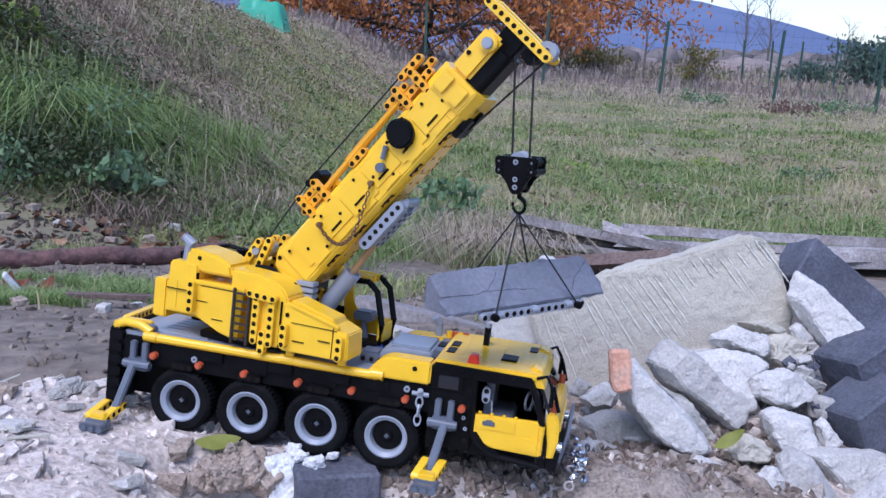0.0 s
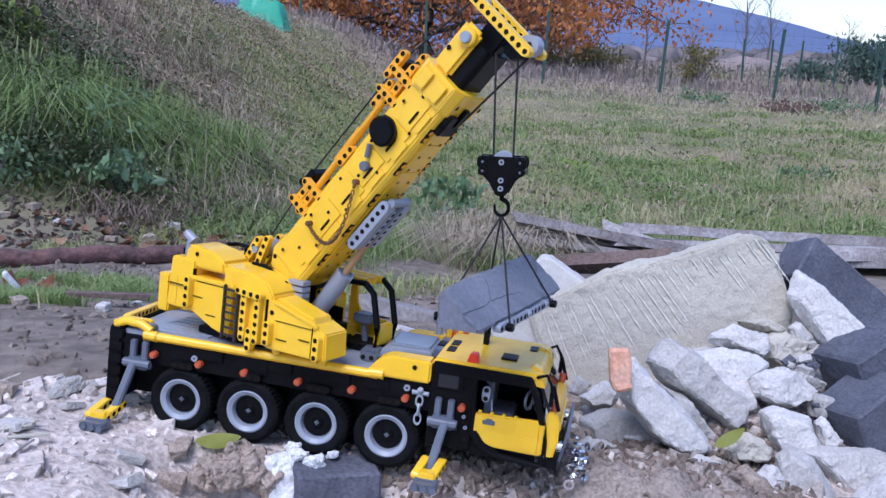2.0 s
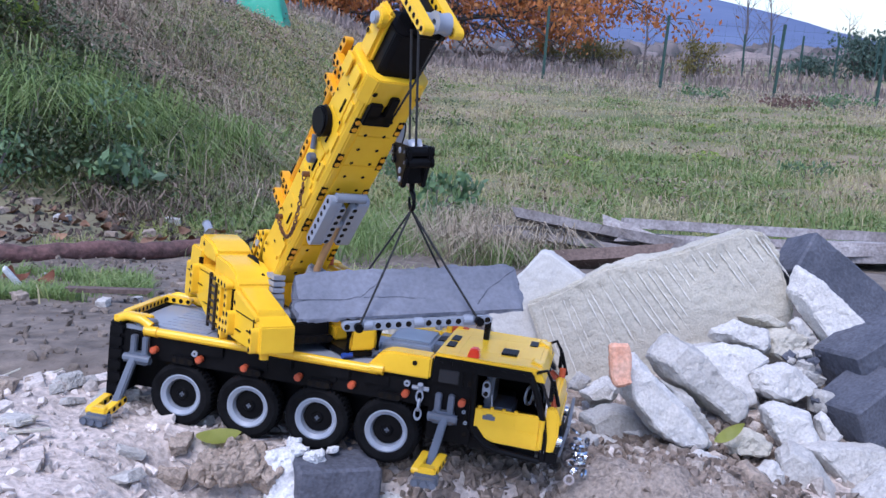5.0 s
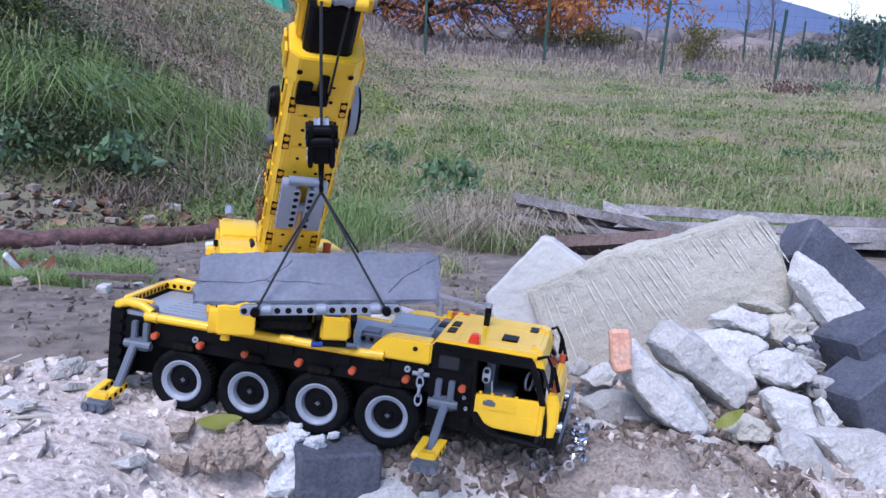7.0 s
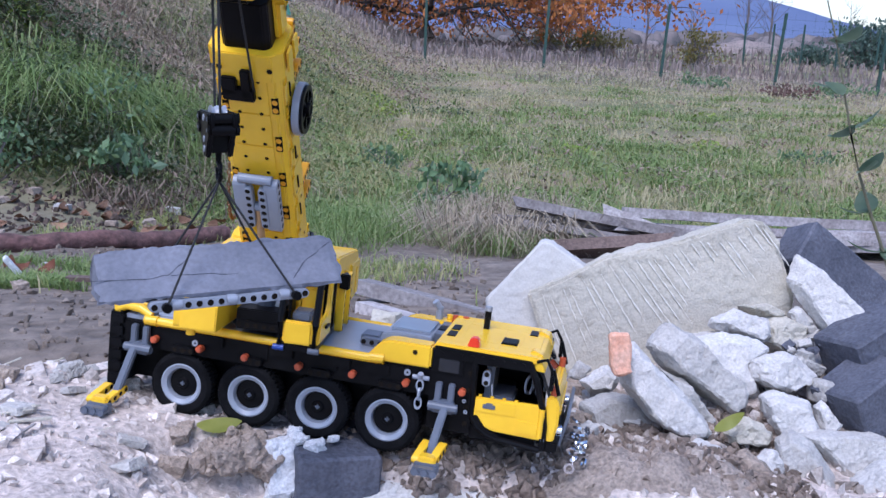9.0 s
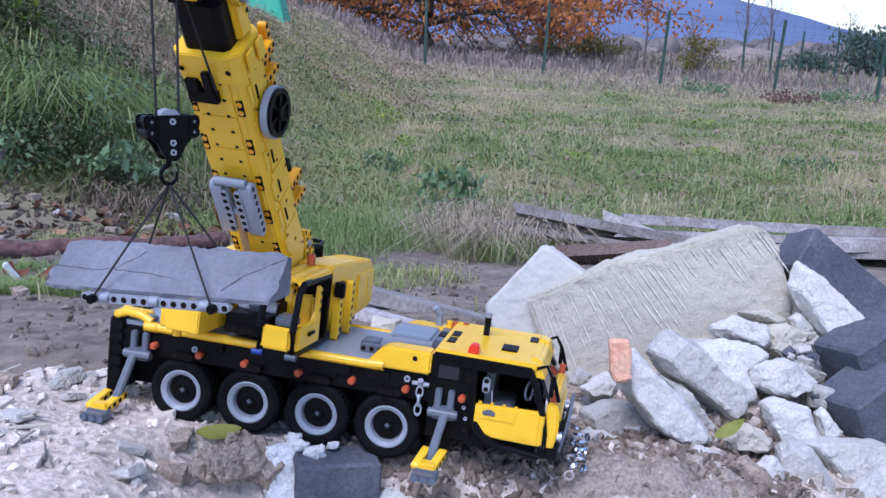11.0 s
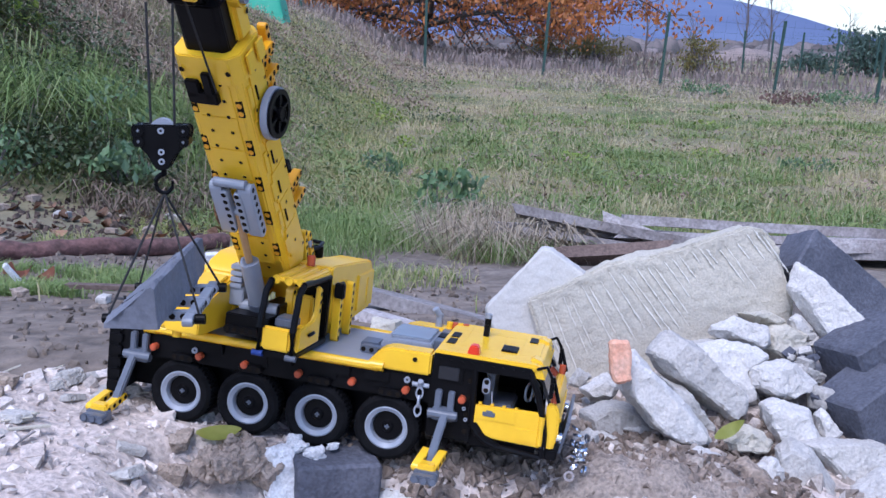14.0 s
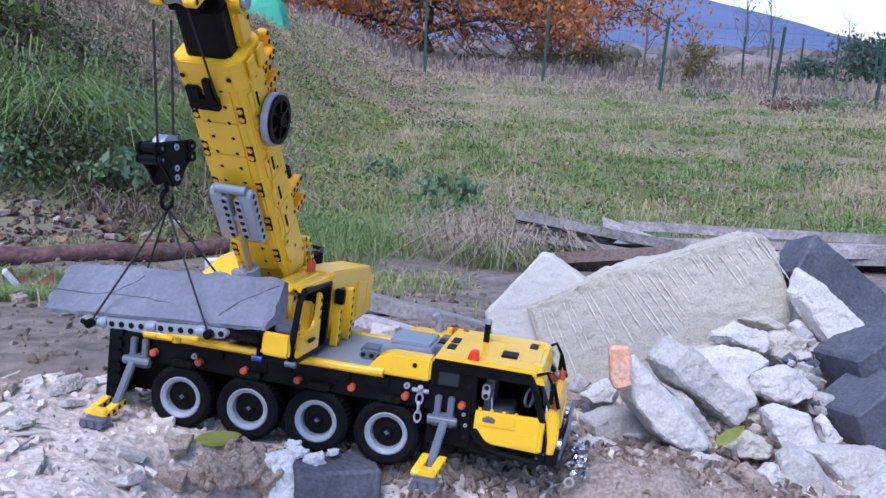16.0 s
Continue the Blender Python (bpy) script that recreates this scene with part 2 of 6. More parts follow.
def add_hole(bm, m, s=-1, hole=1, mi=0, r=.0024):
    """A shallow pin hole: a raised lip round a dished floor coloured black like a deep hole's shade, facing the local y
    of sign s.
    """
    b = bmesh.new()
    n = 10
    rings = []
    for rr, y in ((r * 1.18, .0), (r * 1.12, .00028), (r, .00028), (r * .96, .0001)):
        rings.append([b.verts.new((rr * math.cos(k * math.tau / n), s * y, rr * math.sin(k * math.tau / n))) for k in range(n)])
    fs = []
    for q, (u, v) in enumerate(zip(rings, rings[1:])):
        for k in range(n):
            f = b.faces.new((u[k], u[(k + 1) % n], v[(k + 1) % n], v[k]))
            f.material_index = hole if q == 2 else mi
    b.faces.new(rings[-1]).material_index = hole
    b.transform(m)
    me = bpy.data.meshes.new("tmp")
    b.to_mesh(me)
    b.free()
    bm.from_mesh(me)
    bpy.data.meshes.remove(me)


def fbm(p, octaves=4):
    return noise.fractal(p, 1.0, 2.0, octaves)


def rock_bm(size, seed, rough=.05, cuts=4, square=.5, grain=1.0):
    """A broken block: a jittered box with chipped corners, roughened."""
    rnd = random.Random(seed)
    sx, sy, sz = (s / 2 for s in size)
    bm = bmesh.new()
    for a in (-1, 1):
        for b in (-1, 1):
            for c in (-1, 1):
                j = [1 - rnd.random() * (1 - square) * .75 for _ in range(3)]
                bm.verts.new((a * sx * j[0], b * sy * j[1], c * sz * j[2]))
                if rnd.random() > .3 + square * .7:
                    bm.verts.new((a * sx * rnd.uniform(.3, .8), b * sy * j[1], c * sz * rnd.uniform(.8, 1)))
    hull = bmesh.ops.convex_hull(bm, input=bm.verts)
    bmesh.ops.delete(bm, geom=[g for g in hull["geom_interior"] if isinstance(g, bmesh.types.BMVert)], context="VERTS")
    bmesh.ops.dissolve_limit(bm, angle_limit=.1, verts=bm.verts, edges=bm.edges)
    bmesh.ops.bevel(bm, geom=list(bm.edges), offset=min(size) * .045, segments=1, affect="EDGES", clamp_overlap=True)
    bmesh.ops.triangulate(bm, faces=bm.faces)
    longest = max(size) / (5.5 * grain)
    for _ in range(cuts):
        es = [e for e in bm.edges if e.calc_length() > longest]
        if not es:
            break
        bmesh.ops.subdivide_edges(bm, edges=es, cuts=1, use_grid_fill=True)
        bmesh.ops.triangulate(bm, faces=[f for f in bm.faces if len(f.verts) > 3])
        longest *= .6
    bm.normal_update()
    amp = min(size) * rough * .85
    off = Vector((seed * 3.17, seed * 1.7, 0))
    k = 2.2 / max(min(size), .005)
    moves = [(v, v.normal * (amp * fbm(v.co * k + off) + amp * .38 * fbm(v.co * k * 4 + off))) for v in bm.verts]
    for v, d in moves:
        v.co += d
    return bm


def from_arrays(name, verts, faces, material):
    me = bpy.data.meshes.new(name)
    me.from_pydata(verts.tolist(), [], faces.tolist())
    me.materials.append(material)
    return new(name, me)
# ---- the lie of the land ----
def step(u):
    u = min(1.0, max(0.0, u))
    return u * u * (3 - 2 * u)


PROFILE_Y = (-6, .2, 1.25, 1.6, 2.2, 3.0, 4.5, 7.0, 12.0, 21.0, 34.0, 60.0, 4000.0)
PROFILE_Z = (.60, .615, .60, .565, .48, .385, .32, .29, .37, .64, .86, .92, .92)


def bed_height(x, y):
    """The levelled patch under the crane's wheels, tilted as the crane stands."""
    return .629 - .0895 * (min(.5, max(-.55, x)) + .140) - .0402 * (min(1.15, max(.6, y)) - .950)


def land(x, y):
    z = float(np.interp(y, PROFILE_Y, PROFILE_Z))
    side = step((y - 5) / 15) * (1 - step((y - 26) / 20))
    z += -.052 * side * (max(-3, min(12, x)) + .5)
    z += 1.42 * step((-x - .5) / 3.0) * step((y - 2.9) / 2.3) * (1 - .30 * step((y - 8) / 8)) * (1 - .6 * step((y - 25) / 20))
    near = 1 - step((y - 1.02) / .25)
    if near > 0:
        z = z * (1 - near) + (bed_height(x, y) - .08) * near
    return z


def rough_land(x, y):
    k = step((y - 1.3) / .8)
    return land(x, y) + k * (.02 * fbm(Vector((x * 3, y * 3, 1))) + .008 * fbm(Vector((x * 13, y * 13, 2))) + .05 * step((y - 3) / 3) * fbm(Vector((x * .7, y * .7, 4))) + .10 * step((y - 3.6) / .6) * step((-x / max(y, 1) - .14) / .12) * fbm(Vector((x * 2.2, y * 2.2, 6))))


def make_ground():
    rows = [-120, -50, -20, -8, -3, -1, 0, .3] + [.5 + .05 * i for i in range(20)]
    y = 1.5
    while y < 4000:
        rows.append(y)
        y *= 1.017 if y < 60 else 1.2
    rows.append(4200)
    cols = 280
    bm = bmesh.new()
    grid = []
    for y in rows:
        w = 2.2 + .62 * max(y, 0)
        row = []
        for i in range(cols + 1):
            u = -1 + 2 * i / cols
            x = w * u + math.copysign((max(0, abs(u) - .92) / .08) ** 3 * (120 + 1.5 * max(y, 0)), u)
            row.append(bm.verts.new((x, y, rough_land(x, y))))
        grid.append(row)
    for a, b in zip(grid, grid[1:]):
        for i in range(cols):
            bm.faces.new((a[i], a[i + 1], b[i + 1], b[i]))
    return thing("ground", bm, EARTH, "bare brown earth turning into uneven autumn meadow", "ground", kind="structure", smooth=2.0)


def heap(x, y):
    """The rubble bed's own height over the land."""
    z = bed_height(x, y) - .004
    u = Vector((x, y, 0))
    under = step((abs(x + .13) - .17) / .1) if .82 < y < 1.1 else 1.0
    z += (.007 * fbm(u * 14) + .0035 * fbm(u * 45) + .0015 * fbm(u * 130)) * (.35 + .65 * under)
    z += .055 * step((x - .17) / .2) * step((y - .93) / .22)
    z += .024 * math.exp(-((x - .225) / .085) ** 2 - ((y - .905) / .04) ** 2)
    z += .016 * math.exp(-((x + .42) / .16) ** 2 - ((y - .93) / .12) ** 2)
    z -= .045 * step((.895 - y) / .05) * step((x + .30) / .1) * (1 - step((x - .08) / .1))
    edge = min(step((y - .50 + .09 * fbm(u * 3)) / .09), 1 - step((y - (.95 + .20 * step((x + .44) / .16) + .17 * step((x - .0) / .1)) + .03 * fbm(u * 9)) / .10), step((x + .86 + .12 * fbm(u * 4)) / .12), 1 - step((x - .74 + .10 * fbm(u * 4)) / .12))
    return z * edge + (land(x, y) - .03) * (1 - edge)


def make_bed():
    bm = bmesh.new()
    nx, ny = 300, 150
    grid = [[bm.verts.new((-1 + 2 * i / nx, .42 + 1.03 * j / ny, heap(-1 + 2 * i / nx, .42 + 1.03 * j / ny))) for i in range(nx + 1)] for j in range(ny + 1)]
    for a, b in zip(grid, grid[1:]):
        for i in range(nx):
            bm.faces.new((a[i], a[i + 1], b[i + 1], b[i]))
    return thing("rubble_bed", bm, RUBBLE, "pale crushed stone and mortar rubble heap", "rubble", kind="structure", smooth=2.0)


def make_pebbles(name, count, lo, hi, area, material, label, seed, surface=None):
    """Loose chips scattered over the heap, joined into one sheet of stuff."""
    rnd = np.random.RandomState(seed)
    shapes = []
    for k in range(8):
        b = bmesh.new()
        for _ in range(9):
            v = Vector(rnd.normal(size=3)).normalized()
            b.verts.new((v.x, v.y * .8, v.z * .6))
        r = bmesh.ops.convex_hull(b, input=b.verts)
        b.verts.index_update()
        shapes.append((np.array([v.co[:] for v in b.verts]), [[v.index for v in f.verts] for f in b.faces]))
        b.free()
    V, Fs, n = [], [], 0
    for _ in range(count):
        x, y = rnd.uniform(area[0], area[1]), rnd.uniform(area[2], area[3])
        s = lo + (hi - lo) * rnd.rand() ** 3
        vs, fs = shapes[rnd.randint(8)]
        q = np.array(Euler(rnd.uniform(0, 6, 3)).to_matrix())
        p = (vs * s) @ q.T
        V.append(p + np.array((x, y, (surface or heap)(x, y) + s * .12)))
        Fs += [[i + n for i in f] for f in fs]
        n += len(vs)
    ob = from_arrays(name, np.concatenate(V), np.array(Fs), material)
    return tagged(ob, label, "gravel", kind="stuff")


make_ground()
make_bed()
make_pebbles("gravel", 5200, .0015, .011, (-.75, .75, .72, 1.2), PEBBLE, "scattered pale stone chips and mortar crumbs", 3)
make_pebbles("stone_chips", 300, .006, .018, (.15, .55, .86, 1.18), mat("tan_chips", (.44, .385, .335), .95, second=(.33, .285, .245), scale=40, bump=.001, bump_scale=300, fine=.25, island=.25), "broken tan stone pieces between the blocks", 5)
make_pebbles("brown_crumbs", 6000, .002, .013, (-.14, .36, .86, 1.05), mat("brown_crumb", (.27, .215, .175), .95, second=(.18, .14, .11), scale=24, bump=.003, bump_scale=200, fine=.35, island=.3), "brown earth crumbs and small clods", 8)


make_pebbles("earth_crumbs", 2800, .002, .013, (-1.0, .1, 1.15, 2.6), mat("earth_crumb", (.23, .19, .155), .95, second=(.15, .12, .095), scale=30, bump=.002, bump_scale=200, fine=.25, island=.35),
             "earth crumbs and small stones on the bare yard", 11, rough_land)


def make_sand():
    """A low smooth heap of pinkish sand."""
    bm = bmesh.new()
    n = 60
    grid = []
    for j in range(n + 1):
        v = -1 + 2 * j / n
        row = []
        for i in range(n + 1):
            u = -1 + 2 * i / n
            x, y = .225 + .125 * u, .892 + .060 * v
            k = max(0, 1 - u * u - v * v) ** .8
            row.append(bm.verts.new((x, y, bed_height(x, y) - .014 + .036 * k + .008 * fbm(Vector((x * 34, y * 34, 0))) + .0034 * fbm(Vector((x * 130, y * 130, 0))))))
        grid.append(row)
    for a, b in zip(grid, grid[1:]):
        for i in range(n):
            bm.faces.new((a[i], a[i + 1], b[i + 1], b[i]))
    thing("sand_mound", bm, SAND, "small heap of pinkish crumbly sand", "sand", smooth=2)


make_sand()


# ---- the broken blocks of the heap ----
def block(name, label, category, x, y, z, size, turn, material, seed, square=.55, rough=.05, group="broken blocks of the heap", grain=1.0):
    return thing(name, rock_bm(size, seed, rough, 5, square, grain), material, label, category, group, m=pose(x, y, z, *turn), smooth=.5)


def hewn(name, label, category, at, turn, outline, depth, material, face, shift, rough, group="broken blocks of the heap", fine=.0055):
    """A broken block: an outline in x and z given depth, a smaller front face set off to one side, chipped edges and rough skin."""
    bm = bmesh.new()
    cx, cz = (sum(p[k] for p in outline) / len(outline) for k in (0, 1))
    rings = []
    for y, f, dx, dz in ((-depth * .5, face, *shift), (-depth * .08, 1, 0, 0), (depth * .28, .97, 0, 0), (depth * .55, .78, 0, -.004)):
        rings.append([bm.verts.new((cx + (x - cx) * f + dx, y, cz + (z - cz) * f + dz)) for x, z in outline])
    bm.faces.new(rings[0]), bm.faces.new(rings[-1][::-1])
    for a, b in zip(rings, rings[1:]):
        for k in range(len(a)):
            q = (k + 1) % len(a)
            bm.faces.new((a[k], a[q], b[q], b[k]))
    bmesh.ops.recalc_face_normals(bm, faces=bm.faces)
    bmesh.ops.bevel(bm, geom=[e for e in bm.edges if e.calc_face_angle(0) > .5], offset=.0022, segments=1, affect="EDGES", clamp_overlap=True)
    roughen(bm, fine, rough, at[0] * 91 + at[2] * 37)
    return thing(name, bm, material, label, category, group, m=pose(*at, *turn), smooth=.38)


def roughen(bm, fine, rough, seed):
    """Breaks the faces up finely and gives them lumps, dents and grain."""
    bmesh.ops.triangulate(bm, faces=bm.faces)
    for _ in range(7):
        es = [e for e in bm.edges if e.calc_length() > fine]
        if not es:
            break
        bmesh.ops.subdivide_edges(bm, edges=es, cuts=1)
        bmesh.ops.triangulate(bm, faces=[f for f in bm.faces if len(f.verts) > 3])
    bm.normal_update()
    off = Vector((seed, seed * .7, 0))
    moves = []
    for v in bm.verts:
        near, far = noise.voronoi(v.co * 42 + off)[0][:2]
        chip_off = .9 * min(.5, far - near) - .35           # broken flats between ridges
        moves.append((v, v.normal * rough * (1.3 * fbm(v.co * 30 + off) + chip_off + .75 * fbm(v.co * 150 + off) - .9 * max(0, noise.noise(v.co * 90 - off) - .25))))
    for v, d in moves:
        v.co += d


SLAB_X = (-.181, -.141, -.086, -.004, .062, .085, .111, .126, .149)
SLAB_TOP = (-.022, -.005, .027, .049, .072, .083, .079, .061, -.018)


def make_great_slab():
    """The large sawn block, its face scored by slanting saw cuts that start under its upper edge."""
    bm = bmesh.new()
    add_prism(bm, list(zip(SLAB_X, SLAB_TOP)) + [(.150, -.125), (-.118, -.135), (-.159, -.078)], .0, .062, .004)
    bmesh.ops.triangulate(bm, faces=bm.faces)
    for limit in (.05, .025, .012, .006, .0042, .0042):
        es = [e for e in bm.edges if e.calc_length() > limit]
        bmesh.ops.subdivide_edges(bm, edges=es, cuts=1)
        bmesh.ops.triangulate(bm, faces=[f for f in bm.faces if len(f.verts) > 3])
    bm.normal_update()
    rnd = random.Random(4)
    cuts = []
    for k in range(25):
        x = -.164 + k * .0112 + rnd.uniform(-.002, .002)
        slope = min(.78, .40 + .045 * k) + rnd.uniform(-.03, .03)
        length = rnd.uniform(.06, .10) if k < 13 else rnd.uniform(.02, .06)
        cuts.append((x, float(np.interp(x, SLAB_X, SLAB_TOP)) - rnd.uniform(.002, .012), slope, length))
    moves = []
    for v in bm.verts:
        d = .0016 * fbm(v.co * 22) + .0009 * fbm(v.co * 90) - .0012 * max(0, noise.noise(v.co * 110) - .35)
        edge = float(np.interp(v.co.x, SLAB_X, SLAB_TOP)) - v.co.z
        d += .004 * fbm(v.co * 38) * max(0, 1 - edge / .02)
        if v.co.y < .004:
            for x, top, slope, length in cuts:
                if top - length < v.co.z < top:
                    u = v.co.x - x - slope * (top - v.co.z)
                    if abs(u) < .006:
                        d -= .0016 * (1 - abs(u) / .006) * min(1, (top - v.co.z) / .01, (v.co.z - top + length) / .01)
        moves.append((v, v.normal * d))
    for v, d in moves:
        v.co += d
    ob = thing("stone_slab", bm, LIME, "large cream limestone slab scored by slanting saw marks", "stone slab", m=pose(.2886, 1.215, .7131, -9, 0, -5), smooth=.6)
    for x, top, slope, length in cuts:
        b = bmesh.new()
        n = 14
        pts, rs = [], []
        for i in range(n + 1):
            f = i / n
            z = top - length * (.04 + .92 * f)
            pts.append((x + .0022 + slope * (top - z) + rnd.uniform(-.0005, .0005), .0006, z))
            rs.append(rnd.uniform(.0004, .0015) * min(1, 6 * f + .2, 6 * (1 - f) + .2))
        add_tube(b, pts, rs, 6)
        part("saw_mark", b, SCORE, ob)
    return ob


make_great_slab()
hewn("limestone_block", "smooth pale limestone block leaning behind the large slab", "stone block", (0.125, 1.285, 0.681), (-12, 0, -8), [(0.007, 0.070), (0.020, 0.067), (0.067, 0.036), (0.077, -0.058), (-0.042, -0.069), (-0.066, -0.028), (-0.066, -0.015)], 0.07, WSMOOTH, 0.93, (0, 0.0), 0.0012)
block("basalt_block", "long dark grey rough-faced block on the heap", "stone block", .552, 1.262, .680, (.27, .060, .062), (-22, 37, 6), BASALT, 31, .975, .022, grain=1.6)
hewn("limestone_block", "white broken block with a flat face against the dark block", "stone block", (0.451, 1.165, 0.715), (-16, 0, -14), [(-0.027, 0.049), (-0.003, 0.034), (0.059, -0.021), (0.019, -0.057), (-0.015, -0.016), (-0.035, 0.014)], 0.05, WSTONE, 0.8, (0.01, -0.006), 0.002)
block("basalt_block", "dark grey rough cube on the heap", "stone block", .498, 1.105, .664, (.090, .075, .075), (-6, -24, 24), BASALT, 36, .975, .02, grain=1.6)
block("basalt_block", "dark grey rough cube lower on the heap", "stone block", .470, 1.045, .628, (.085, .07, .062), (-4, -24, 28), BASALT, 38, .975, .02, grain=1.6)
hewn("limestone_block", "long pale broken block with an orange brick stuck on its end", "stone block", (0.237, 1.000, 0.639), (-14, 0, 6), [(-0.055, 0.057), (-0.034, 0.060), (-0.004, 0.030), (0.028, -0.003), (0.053, -0.039), (0.047, -0.046), (0.017, -0.044), (-0.009, -0.026), (-0.043, 0.014)], 0.05, WSTONE, 0.8, (-0.004, -0.003), 0.0022)
hewn("limestone_block", "grey-white slanting block with a flat broken face", "stone block", (0.286, 1.055, 0.654), (-14, 0, 8), [(-0.057, 0.027), (-0.034, 0.051), (-0.007, 0.038), (0.014, 0.012), (0.047, -0.015), (0.048, -0.041), (0.032, -0.052), (-0.004, -0.023), (-0.040, 0.003)], 0.06, GSTONE, 0.78, (0.006, -0.005), 0.0022)
hewn("limestone_block", "grey stone in the shade under the slanting blocks", "stone block", (0.274, 1.035, 0.622), (-10, 0, 6), [(-0.041, 0.041), (-0.008, 0.023), (0.029, -0.021), (0.024, -0.031), (-0.003, -0.011)], 0.04, GSTONE, 0.85, (0, 0), 0.002)
hewn("limestone_block", "pale broken block wedged in the heap", "stone block", (0.342, 1.090, 0.652), (-18, 0, -8), [(-0.053, 0.026), (-0.016, 0.033), (0.011, 0.028), (0.032, 0.015), (0.012, -0.003), (0.027, -0.039), (0.009, -0.044), (-0.023, -0.015)], 0.05, WSTONE, 0.76, (-0.004, -0.004), 0.0025)
hewn("limestone_block", "pale lumpy broken block", "stone block", (0.384, 1.075, 0.641), (-20, 0, 6), [(-0.039, 0.021), (0.004, 0.028), (0.044, 0.000), (0.034, -0.012), (0.009, -0.021), (-0.016, -0.013), (-0.035, -0.002)], 0.055, WSTONE, 0.72, (0.0, -0.004), 0.003)
hewn("limestone_block", "flat white broken stone near the top of the heap", "stone block", (0.358, 1.135, 0.679), (-25, 0, 5), [(-0.040, 0.007), (-0.010, 0.023), (0.028, 0.009), (0.031, -0.014), (0.014, -0.019), (-0.022, -0.005)], 0.05, WSTONE, 0.7, (0, -0.003), 0.003)
hewn("sandstone_block", "tan broken stone near the top of the heap", "stone block", (0.408, 1.150, 0.669), (-15, 0, 12), [(-0.027, 0.015), (0.005, 0.020), (0.032, 0.011), (0.031, -0.014), (-0.012, -0.021), (-0.028, -0.011)], 0.045, LIME, 0.75, (0, -0.003), 0.003)
hewn("limestone_block", "thin cream stone on top of the heap", "stone block", (0.389, 1.165, 0.692), (-20, 0, 8), [(-0.033, 0.007), (0.003, 0.012), (0.030, -0.005), (0.017, -0.011), (-0.017, -0.002)], 0.035, LIME, 0.7, (0, -0.001), 0.0025)
hewn("limestone_block", "small white chunk beside the dark long block", "stone block", (0.432, 1.160, 0.685), (-10, 0, 0), [(-0.015, 0.009), (-0.002, 0.016), (0.016, -0.003), (0.010, -0.015), (-0.010, -0.007)], 0.03, WSTONE, 0.7, (0, 0), 0.0022)
hewn("limestone_block", "white block with a square broken face", "stone block", (0.374, 1.020, 0.613), (-16, 0, -8), [(-0.026, 0.020), (-0.013, 0.027), (0.025, 0.018), (0.039, -0.017), (0.006, -0.028), (-0.011, -0.018), (-0.020, -0.001)], 0.055, WSTONE, 0.8, (0, -0.004), 0.0022)
hewn("limestone_block", "small white chunk beside the dark cube", "stone block", (0.420, 1.020, 0.611), (-10, 0, 0), [(-0.015, 0.014), (-0.004, 0.023), (0.018, -0.007), (0.008, -0.015), (-0.007, -0.014)], 0.03, WSTONE, 0.7, (0, 0), 0.0025)
hewn("limestone_block", "small grey chunk beside the dark cube", "stone block", (0.424, 1.050, 0.632), (-10, 0, 10), [(-0.009, 0.014), (0.011, 0.012), (0.007, -0.012), (-0.010, -0.013)], 0.035, GSTONE, 0.75, (0, 0), 0.002)
hewn("limestone_block", "grey block with broken slanting face", "stone block", (0.372, 0.955, 0.585), (-12, 0, -10), [(-0.027, 0.024), (-0.014, 0.036), (0.006, 0.028), (0.026, 0.002), (0.045, -0.026), (-0.013, -0.046), (-0.023, -0.015)], 0.05, GSTONE, 0.82, (-0.003, -0.003), 0.002)
hewn("limestone_block", "wide grey-white block low on the heap", "stone block", (0.432, 0.985, 0.591), (-24, 0, 5), [(-0.060, 0.018), (-0.020, 0.022), (0.035, 0.017), (0.047, 0.002), (0.039, -0.010), (-0.007, -0.039), (-0.032, -0.009)], 0.055, GSTONE, 0.8, (0.0, -0.004), 0.0022)
hewn("limestone_block", "white block at the foot of the heap", "stone block", (0.445, 0.930, 0.577), (-16, 0, -8), [(-0.031, 0.002), (0.002, 0.026), (0.026, 0.020), (0.027, -0.022), (-0.025, -0.026)], 0.05, WSTONE, 0.8, (0, -0.003), 0.0022)
hewn("limestone_block", "grey block lying half buried beside the crane", "stone block", (0.197, 1.045, 0.595), (-22, 0, 5), [(-0.040, 0.017), (-0.012, 0.031), (0.015, 0.026), (0.057, -0.018), (0.030, -0.030), (-0.014, -0.022), (-0.036, -0.002)], 0.055, GSTONE, 0.8, (0.002, -0.006), 0.0018)
hewn("limestone_block", "white chunk beside the crane's front", "stone block", (0.184, 1.080, 0.626), (-20, 0, 0), [(-0.027, -0.000), (0.004, 0.018), (0.023, 0.006), (0.014, -0.012), (-0.014, -0.011)], 0.04, WSTONE, 0.7, (0, -0.002), 0.003)
hewn("limestone_block", "small pale chunk beside the large slab", "stone block", (0.162, 1.100, 0.630), (-12, 0, 0), [(-0.016, -0.006), (-0.001, 0.014), (0.014, 0.004), (0.003, -0.012)], 0.03, GSTONE, 0.7, (0, 0), 0.003)
hewn("limestone_block", "pale chunk at the foot of the heap", "stone block", (0.273, 0.950, 0.598), (-20, 0, 0), [(-0.027, 0.007), (-0.004, 0.017), (0.031, -0.006), (0.021, -0.015), (-0.020, -0.003)], 0.035, WSTONE, 0.72, (0, -0.002), 0.0028)
